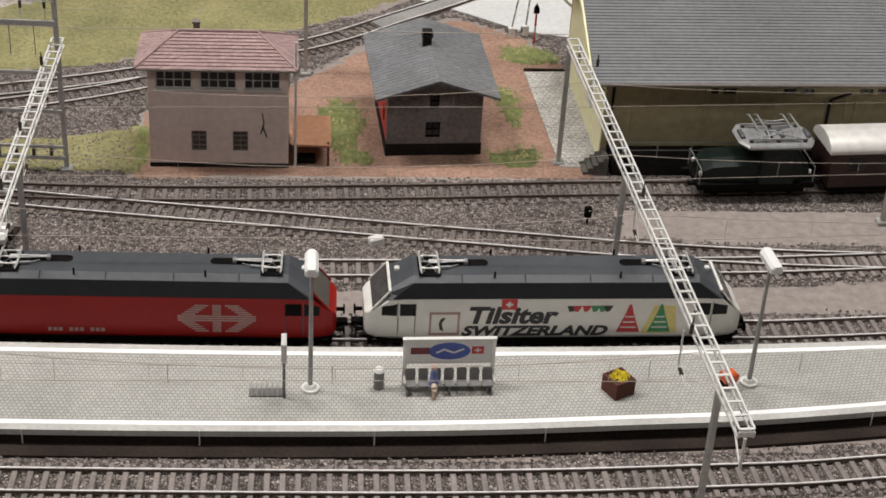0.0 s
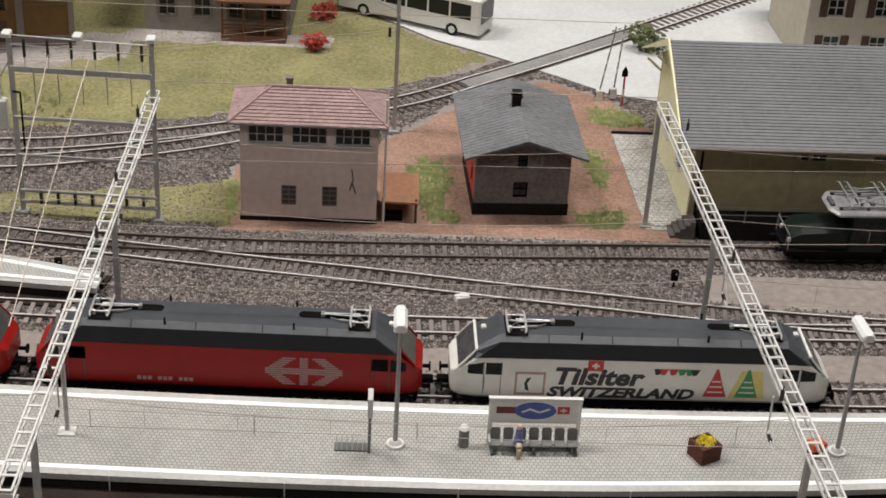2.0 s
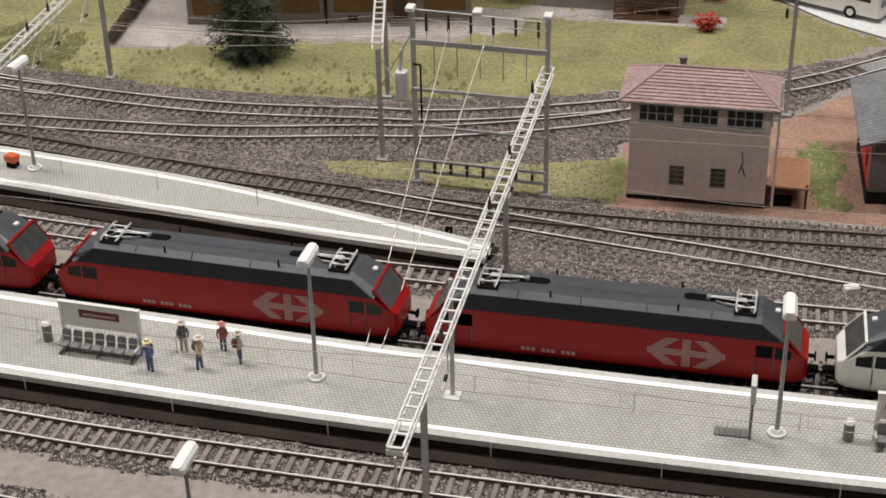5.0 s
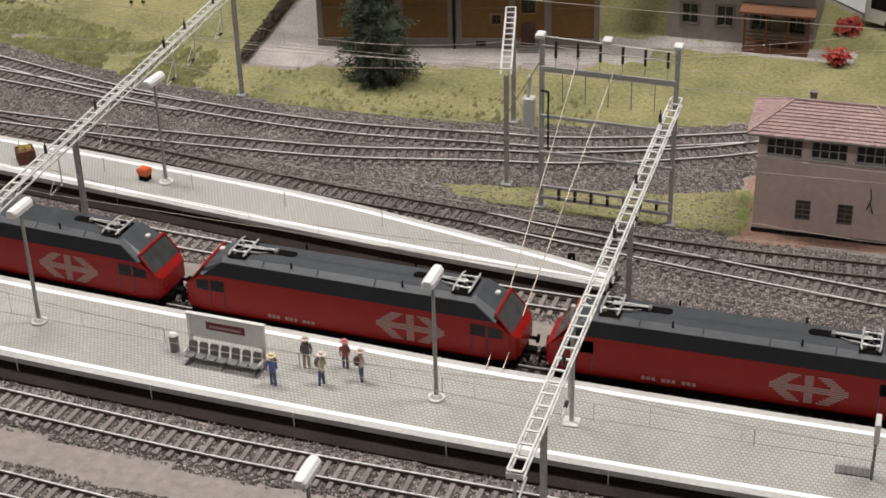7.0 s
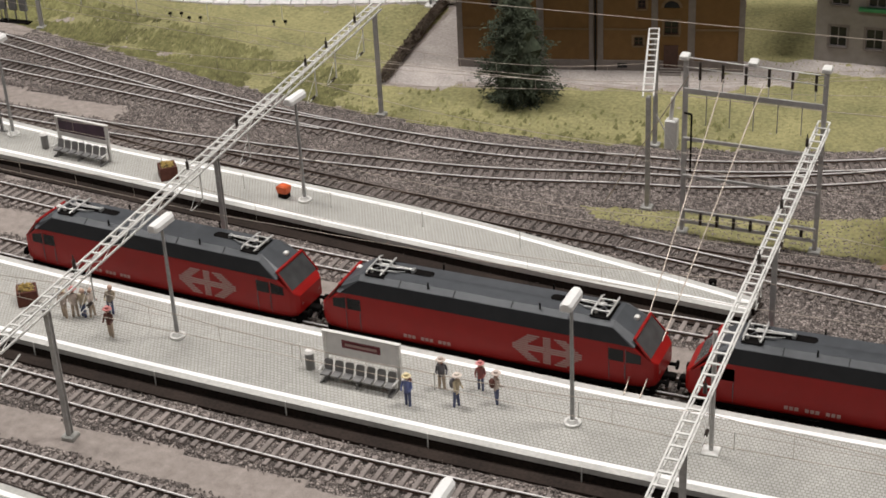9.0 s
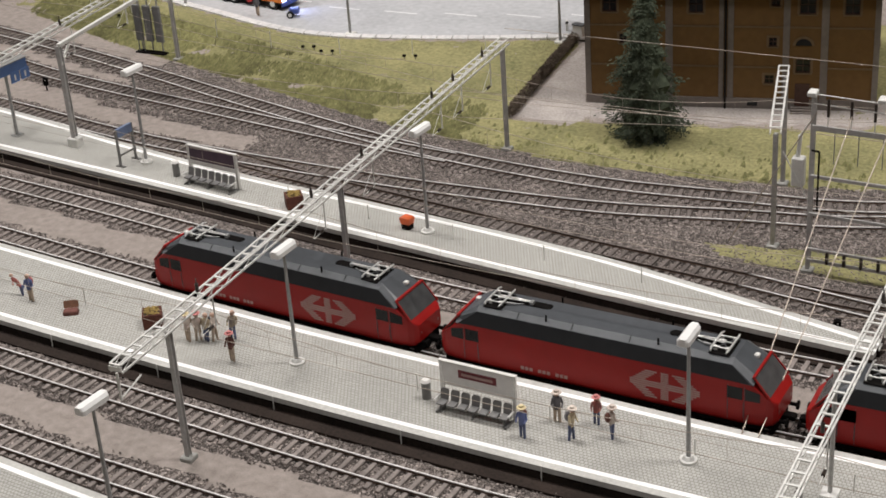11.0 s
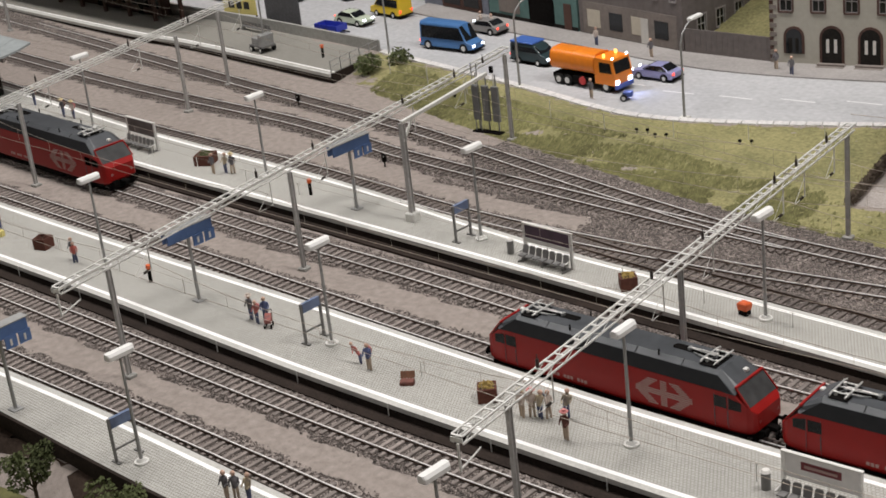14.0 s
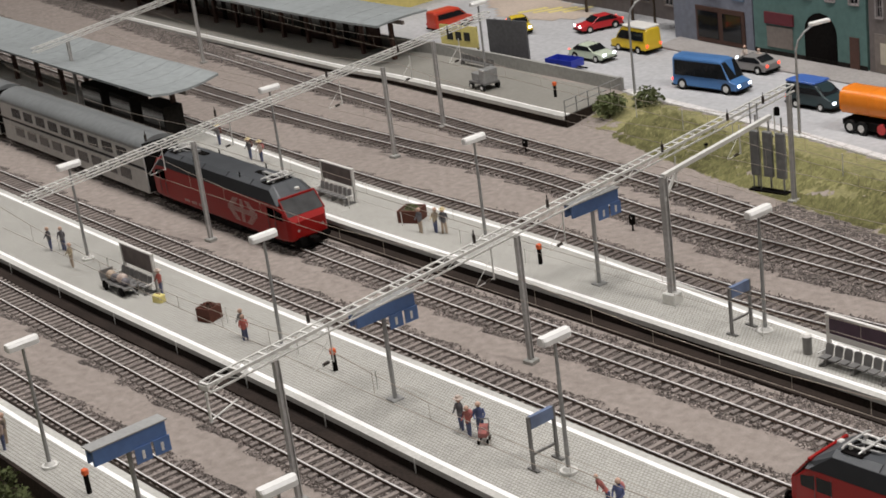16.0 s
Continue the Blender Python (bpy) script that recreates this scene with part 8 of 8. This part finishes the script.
def car_profile(L):
    h = L / 2
    return [(-h, 0.32), (h, 0.32), (h, 0.66), (h - 0.25, 0.78), (h - 1.25, 0.92), (h - 1.95, 1.38), (-h + 1.25, 1.42), (-h + 0.45, 0.98), (-h, 0.88)]


def car_glass(L):
    h = L / 2
    return [(h - 1.4, 0.94), (h - 2.0, 1.32), (-h + 1.25, 1.36), (-h + 0.65, 1.0), (-h + 0.7, 0.94)]


def car(x, y, rz, mat, label, L=4.5, lit=True, z=1.0):
    v = vehicle("car", x, y, rz, L, 1.78, car_profile(L), car_glass(L), mat, label, "car", (-L / 2 + 0.9, L / 2 - 0.9), lit=lit, z=z)
    h = L / 2
    part("windscreen", M().add([(h - 1.22, -0.74, 0.97), (h - 1.22, 0.74, 0.97), (h - 1.9, 0.68, 1.385), (h - 1.9, -0.68, 1.385), (h - 1.3, -0.74, 0.93), (h - 1.3, 0.74, 0.93), (h - 1.98, 0.68, 1.345), (h - 1.98, -0.68, 1.345)], [(0, 1, 2, 3), (7, 6, 5, 4), (0, 4, 5, 1), (1, 5, 6, 2), (2, 6, 7, 3), (3, 7, 4, 0)]), GLASS, v)
    part("rear_window", M().add([(-h + 0.5, -0.7, 1.03), (-h + 0.5, 0.7, 1.03), (-h + 1.18, 0.66, 1.41), (-h + 1.18, -0.66, 1.41), (-h + 0.58, -0.7, 0.99), (-h + 0.58, 0.7, 0.99), (-h + 1.26, 0.66, 1.37), (-h + 1.26, -0.66, 1.37)], [(3, 2, 1, 0), (4, 5, 6, 7), (0, 4, 5, 1), (1, 5, 6, 2), (2, 6, 7, 3), (3, 7, 4, 0)]), GLASS, v)
    return v


def van(x, y, rz, L, H, mat, label, top=None, lit=True):
    h = L / 2
    prof = [(-h, 0.4), (h, 0.4), (h, 0.95), (h - 0.7, 1.2), (h - 1.5, H - 0.1), (h - 1.9, H), (-h + 0.1, H), (-h, H - 0.15)]
    gl = [(h - 0.95, 1.22), (h - 1.55, H - 0.35), (-h + 0.35, H - 0.35), (-h + 0.35, 1.22)]
    v = vehicle("van", x, y, rz, L, 1.95, prof, gl, mat, label, "van", (-h + 1.1, h - 1.1), lit=lit)
    part("windscreen", M().add([(h - 0.72, -0.85, 1.24), (h - 0.72, 0.85, 1.24), (h - 1.46, 0.8, H - 0.2), (h - 1.46, -0.8, H - 0.2), (h - 0.8, -0.85, 1.2), (h - 0.8, 0.85, 1.2), (h - 1.54, 0.8, H - 0.24), (h - 1.54, -0.8, H - 0.24)], [(0, 1, 2, 3), (7, 6, 5, 4), (0, 4, 5, 1), (1, 5, 6, 2), (2, 6, 7, 3), (3, 7, 4, 0)]), GLASS, v)
    if top:
        part("roof", M().box(-h + 0.1, h - 1.7, -0.9, 0.9, H - 0.02, H + 0.12, 0.05), top, v)
    return v


van(-96.0, 55.4, -3, 6.6, 2.75, paint("van_blue", (0.065, 0.17, 0.38)), "bright blue high-roof van with lit headlamps")
van(-85.4, 53.9, -9, 4.6, 2.0, paint("bus_dark_green", (0.025, 0.045, 0.05)), "dark blue and green minibus on the road", top=paint("bus_roof_blue", (0.06, 0.14, 0.45)))
van(-110.2, 64.0, 168, 4.9, 2.35, paint("van_yellow", (0.72, 0.50, 0.03)), "yellow van with a white roof and spare wheel", OFFWHITE)
car(-96.0, 61.2, 172, paint("car_grey", (0.22, 0.21, 0.20)), "dark grey car with red tail lamps")
car(-119.0, 69.5, 245, paint("car_red", (0.48, 0.02, 0.025)), "bright red car with lit headlamps")
car(-112.2, 60.2, -8, paint("car_pale_green", (0.50, 0.56, 0.44)), "pale silvery green saloon car")
car(-126.8, 66.8, -35, paint("car_yellow", (0.72, 0.52, 0.04)), "yellow car on the station square")
car(-120.4, 79.5, 200, paint("car_dark", (0.04, 0.05, 0.08)), "dark car with lit headlamps near the square")
car(-72.1, 53.0, 175, paint("car_lilac", (0.28, 0.28, 0.48)), "lilac blue convertible with lit tail lamps", 4.4)
van(-135.5, 66.0, 80, 4.6, 2.1, paint("van_red", (0.55, 0.06, 0.03)), "red van beside the station building", lit=False)
trl = thing("trailer", -112.4, 56.6, 1.0, -4, label="small blue open trailer by the wall", category="trailer")
tb = M()
for a, b, c, d in ((-1.6, 1.6, -0.8, -0.72), (-1.6, 1.6, 0.72, 0.8), (-1.6, -1.52, -0.72, 0.72), (1.52, 1.6, -0.72, 0.72)):
    tb.box(a, b, c, d, 0.45, 1.05)
part("body", tb.box(-1.6, 1.6, -0.8, 0.8, 0.38, 0.45), paint("trailer_blue", (0.03, 0.05, 0.40)), trl)
for s in (-1, 1):
    wheel(trl, 0, s * 0.85, 0.36)
part("drawbar", M().bar((1.6, 0, 0.45), (2.7, 0, 0.4), 0.1, 0.1), BLACK, trl)

# orange street-cleaning lorry
OR = paint("lorry_orange", (0.85, 0.24, 0.02))
lo = thing("lorry", -76.6, 49.6, 1.0, -9, label="bright orange tank lorry with lit lamps and beacons", category="lorry", group="road vehicles")
tank = [(1.15 * math.copysign(abs(math.cos(a)) ** 0.6, math.cos(a)), 2.25 + 0.95 * math.copysign(abs(math.sin(a)) ** 0.6, math.sin(a))) for a in np.linspace(0, 2 * math.pi, 20, False).tolist()]
part("tank", M().prism(tank, -3.7, 1.2, "x", True), OR, lo, "smooth orange tank")
for x in (-3.72, -1.3, 1.2):
    part("tank_band", M().prism([(u * 1.02, 2.25 + (w - 2.25) * 1.02) for u, w in tank], x, x + 0.08, "x"), OR, lo)
cabp = [(1.35, 0.7), (3.55, 0.7), (3.6, 1.7), (3.3, 2.95), (1.35, 3.0)]
cb = part("cab", M().prism(cabp, -1.15, 1.15, "y"), OR, lo)
part("windscreen", M().add([(3.6, -1.0, 1.75), (3.6, 1.0, 1.75), (3.36, 1.0, 2.75), (3.36, -1.0, 2.75), (3.5, -1.0, 1.75), (3.5, 1.0, 1.75), (3.26, 1.0, 2.75), (3.26, -1.0, 2.75)], [(0, 1, 2, 3), (7, 6, 5, 4), (0, 4, 5, 1), (1, 5, 6, 2), (2, 6, 7, 3), (3, 7, 4, 0)]), GLASS, cb)
for s in (-1, 1):
    part("side_window", M().prism([(1.9, 1.75), (3.3, 1.75), (3.12, 2.65), (1.9, 2.65)], s * 1.15 - 0.01, s * 1.15 + 0.02, "y"), GLASS, cb)
    part("headlight", M().box(3.55, 3.68, s * 0.85 - 0.22, s * 0.85 + 0.22, 0.8, 1.15, 0.03), HEADLAMP, cb)
    part("roof_lamp", M().box(3.2, 3.32, s * 0.95 - 0.12, s * 0.95 + 0.12, 2.98, 3.15, 0.02), HEADLAMP, cb)
    part("beacon", M().cyl((2.2, s * 0.8, 3.0), (2.2, s * 0.8, 3.28), 0.12, n=8), BEACON, cb)
part("chassis", M().box(-3.7, 3.5, -0.9, 0.9, 0.55, 0.95).box(-1.2, 0.9, -1.15, 1.15, 0.45, 1.05), BLACK, lo)
part("bumper", M().box(3.5, 3.75, -1.15, 1.15, 0.4, 0.75, 0.04), NAVY, lo)
for wx in (-2.9, -1.9, 2.5):
    for s in (-1, 1):
        wheel(lo, wx, s * 1.02, 0.5)
part("hose_reel", M().cyl((-0.1, -1.18, 0.7), (-0.1, -1.0, 0.7), 0.38, n=12), SIGNRED, lo)
wp = M().box(-0.3, 0.5, -0.35, 0.35, 0.35, 0.75, 0.05)
wb = thing("pressure_washer", -71.6, 47.0, 1.0, 20, label="small blue wheeled pressure washer at the kerb", category="machine")
part("body", wp, NAVY, wb)
for s in (-1, 1):
    wheel(wb, -0.2, s * 0.45, 0.3)
wl = bpy.data.lights.new("headlamp_glow", "SPOT")
wl.energy, wl.color, wl.spot_size, wl.shadow_soft_size = 0.035, (0.35, 0.45, 1.0), radians(95), 0.004
so = new("headlamp_glow", wl)
so.matrix_basis = look((-72.6 * S, 48.7 * S, 2.0 * S), (-67.5 * S, 47.6 * S, 1.0 * S))

# beige square between the station and the town
PLAZA = material("beige_plaza", (0.50, 0.42, 0.35), 0.9, vary=0.12, grain=3, bump=0.2)
field("plaza", PLAZA, inside_poly([(-131, 69.5), (-121, 73.5), (-133.5, 80), (-140, 120), (-180, 120), (-150, 84)]), -185, -118, 68, 122, 1.0, 0.03, 0.0, "beige paved square behind the station", "pavement").location.z = 0.02 * S
for k in range(4):
    solo("crossing_stripe", M().box(-0.35, 0.35, -1.6, 1.6, 0, 0.03), SIGNYELLOW, -131.5 + 1.6 * k, 74.2 + 0.5 * k, 1.03, -30, "worn yellow stripe of a pedestrian crossing", "road marking", "pedestrian crossing", "structure")

# bus at the crossing
bu = thing("bus", 1.5, 49.2, 0.1, -26, label="white bus with a dark window band", category="bus")
part("body", M().box(-5.8, 5.8, -1.25, 1.25, 0.4, 3.1, 0.15), OFFWHITE, bu)
for s in (-1, 1):
    for k in range(6):
        part("side_window", M().box(-5.3 + 1.75 * k, -3.7 + 1.75 * k, s * 1.25 - 0.01, s * 1.25 + 0.02, 1.45, 2.6), GLASS, bu)
part("windscreen", M().box(5.79, 5.83, -1.1, 1.1, 1.2, 2.8), GLASS, bu)
for wx in (-3.6, 3.6):
    for s in (-1, 1):
        wheel(bu, wx, s * 1.16, 0.48)

# luggage cart and boards on the station platform
ct = thing("luggage_cart", -115.6, 49.6, PLAT_Z, -12, label="grey three-wheeled luggage cart with a flat bed", category="cart")
part("bed", M().box(-1.2, 1.2, -0.8, 0.8, 0.55, 0.7), SEATGREY, ct)
part("cab", M().box(0.3, 1.1, -0.75, 0.75, 0.7, 1.9, 0.1), STEEL, ct)
part("load", M().box(-1.0, 0.1, -0.6, 0.6, 0.7, 1.4, 0.06), STEEL, ct)
for wx in (-0.8, 0.8):
    for s in (-1, 1):
        wheel(ct, wx, s * 0.78, 0.3)
ub = thing("billboard", -126.0, 57.6, 0.95, 0, label="yellow billboard with bold black letter bars", category="billboard")
part("panel", M().box(-2.4, 2.4, -0.06, 0.06, 0.9, 2.9), SIGNYELLOW, ub)
for k in range(3):
    part("letter_bar", M().box(-1.5 + 1.1 * k, -0.75 + 1.1 * k, -0.09, -0.055, 1.5, 2.3), INK, ub)
for s in (-1, 1):
    part("post", M().box(s * 2.2 - 0.08, s * 2.2 + 0.08, 0.06, 0.2, 0, 2.9), BLACK, ub)
bb = thing("billboard", -119.2, 57.0, 1.0, 2, label="large dark grey billboard seen from behind", category="billboard")
part("panel", M().box(-2.3, 2.3, -0.1, 0.1, 0.3, 3.9), BOXGREY, bb)
for s in (-1, 1):
    part("post", M().box(s * 1.6 - 0.1, s * 1.6 + 0.1, 0.1, 0.3, 0, 3.9), BLACK, bb)
bk = thing("bench", -121.5, y_on(P3E, -121.5) + 5.9, PLAT_Z, heading(P3E, -121), label="row of grey seats along the platform wall", category="bench")
part("beam", M().box(-2.6, 2.6, -0.05, 0.1, 0.3, 0.4), STEEL, bk)
for k in range(9):
    part("seat", M().box(-2.5 + 0.56 * k, -2.06 + 0.56 * k, -0.25, 0.2, 0.4, 0.48).box(-2.5 + 0.56 * k, -2.06 + 0.56 * k, 0.14, 0.2, 0.48, 0.9), SEATGREY, bk)
for s in (-1, 1):
    part("leg", M().box(s * 2.2 - 0.06, s * 2.2 + 0.06, -0.2, 0.2, 0, 0.3), STEEL, bk)

# green shunting locomotive and brown coach in the yard
# green and brown taken near black: the shed's shade is put into them
DKGREEN = material("engine_green", (0.006, 0.012, 0.009), 0.45, vary=0.2, grain=3, spec=0.25)
SILVER = material("silver_roof", (0.80, 0.78, 0.73), 0.4, 0.2, vary=0.1, grain=2)
CBROWN = material("coach_brown", (0.034, 0.012, 0.010), 0.6, vary=0.2, grain=3)
gl = put_on(thing("shunting_locomotive", 0, 0, 0, label="old dark green electric shunting locomotive with folded pantograph", category="locomotive"), TB, 25.3)
part("frame", M().box(-3.4, 3.4, -1.35, 1.35, 0.95, 1.25), BLACK, gl)
for s, x0, x1 in ((-1, 0.1, -3.1), (1, 2.1, 3.1)):
    hr2 = [[(a, -w, 1.25), (a, w, 1.25), (a, w, z), (a, w * 0.75, z + 0.2), (a, w * 0.4, z + 0.3), (a, -w * 0.4, z + 0.3), (a, -w * 0.75, z + 0.2), (a, -w, z)] for a, w, z in ((x0, 1.15, 2.35), (x1 - s * 0.5, 1.12, 2.2), (x1, 0.9, 1.85))]
    part("bonnet", M().loft(hr2), DKGREEN, gl, "dark green bonnet")
    for y in (-0.8, 0.8):
        part("headlight", M().cyl((s * 3.1, y, 1.7), (s * 3.25, y, 1.7), 0.14, n=8), BRIGHT, gl)
        part("buffer", M().cyl((s * 3.3, y, 1.08), (s * 3.8, y, 1.08), 0.13, n=8), BLACK, gl)
    part("handrail", M().cyl((s * 3.3, -1.2, 1.25), (s * 3.3, -1.2, 2.2), 0.03, n=5).cyl((s * 3.3, 1.2, 1.25), (s * 3.3, 1.2, 2.2), 0.03, n=5).cyl((s * 3.3, -1.2, 2.2), (s * 3.3, 1.2, 2.2), 0.03, n=5), STEEL, gl)
part("cab", M().box(0.1, 2.1, -1.4, 1.4, 1.25, 3.45, 0.08), DKGREEN, gl)
for s in (-1, 1):
    part("cab_window", M().box(0.5, 1.7, s * 1.4 - 0.01, s * 1.4 + 0.02, 2.4, 3.1), GLASS, gl)
deck = [(-1.2, -0.7), (-0.8, -1.4), (2.8, -1.4), (3.2, -0.7), (3.2, 0.7), (2.8, 1.4), (-0.8, 1.4), (-1.2, 0.7)]
part("roof", M().loft([[(1.0 + (x - 1.0) * q, y * q, z) for x, y in deck] for z, q in ((3.42, 0.97), (3.55, 1.0), (3.66, 0.94))]), STEEL, gl, "pale grey roof deck")
for wx in (-2.2, 0, 2.2):
    w = M()
    for y in (-0.78, 0.78):
        w.cyl((wx, y - 0.07, 0.83), (wx, y + 0.07, 0.83), 0.5, n=16)
    part("wheelset", w.cyl((wx, -0.8, 0.83), (wx, 0.8, 0.83), 0.08, n=6), BLACK, gl)
part("footing_rods", M().box(-2.9, 2.9, -1.15, -1.05, 0.6, 0.85), BLACK, gl)
pg = M()
for y in (-0.85, 0.85):
    for x, k in ((-0.3, 1), (2.3, -1)):
        pg.cyl((x, y, 3.85), (x + k * 1.5, y * 0.8, 4.12), 0.045, n=6).cyl((x + k * 1.5, y * 0.8, 4.12), (x + k * 0.3, y * 0.7, 4.3), 0.04, n=6)
pg.box(-0.7, 2.7, -0.95, -0.85, 3.78, 3.88).box(-0.7, 2.7, 0.85, 0.95, 3.78, 3.88)
pa = part("pantograph", pg, STEEL, gl, "folded grey diamond pantograph")
for x in (-0.2, 0.25, 1.75, 2.2):
    part("collector_bar", M().cyl((x, -1.1, 4.35), (x, 1.1, 4.35), 0.05, n=6).cyl((x, -1.1, 4.35), (x, -1.5, 4.15), 0.04, n=5).cyl((x, 1.1, 4.35), (x, 1.5, 4.15), 0.04, n=5), STEEL, pa)
for x in (-0.55, 1.0, 2.55):
    for y in (-0.9, 0.9):
        part("insulator", M().cyl((x, y, 3.64), (x, y, 3.8), 0.12, n=7), INSUL, pa)
for x in (-0.9, 0.7, 1.4, 2.9):
    part("roof_fitting", M().box(x - 0.12, x + 0.12, -0.5, 0.4, 3.64, 3.84, 0.03), BOXGREY, gl)
bc = put_on(thing("coach", 0, 0, 0, label="dark brown passenger coach with rounded silver roof", category="railway coach"), TB, 37.4)
part("body", M().box(-8.0, 8.0, -1.4, 1.4, 0.95, 3.1), CBROWN, bc)
arc = [(1.5 * math.cos(a), 3.08 + 0.85 * math.sin(a)) for a in np.linspace(0, math.pi, 13).tolist()]
part("roof", M().prism(arc, -8.2, 8.2, "x", True), SILVER, bc, "rounded silver roof")
for s in (-1, 1):
    for k in range(8):
        part("window", M().box(-7.0 + 1.85 * k, -6.0 + 1.85 * k, s * 1.4 - 0.01, s * 1.4 + 0.02, 2.0, 2.8), GLASS, bc)
for dx in (-5.6, 5.6):
    bogie(bc, dx)
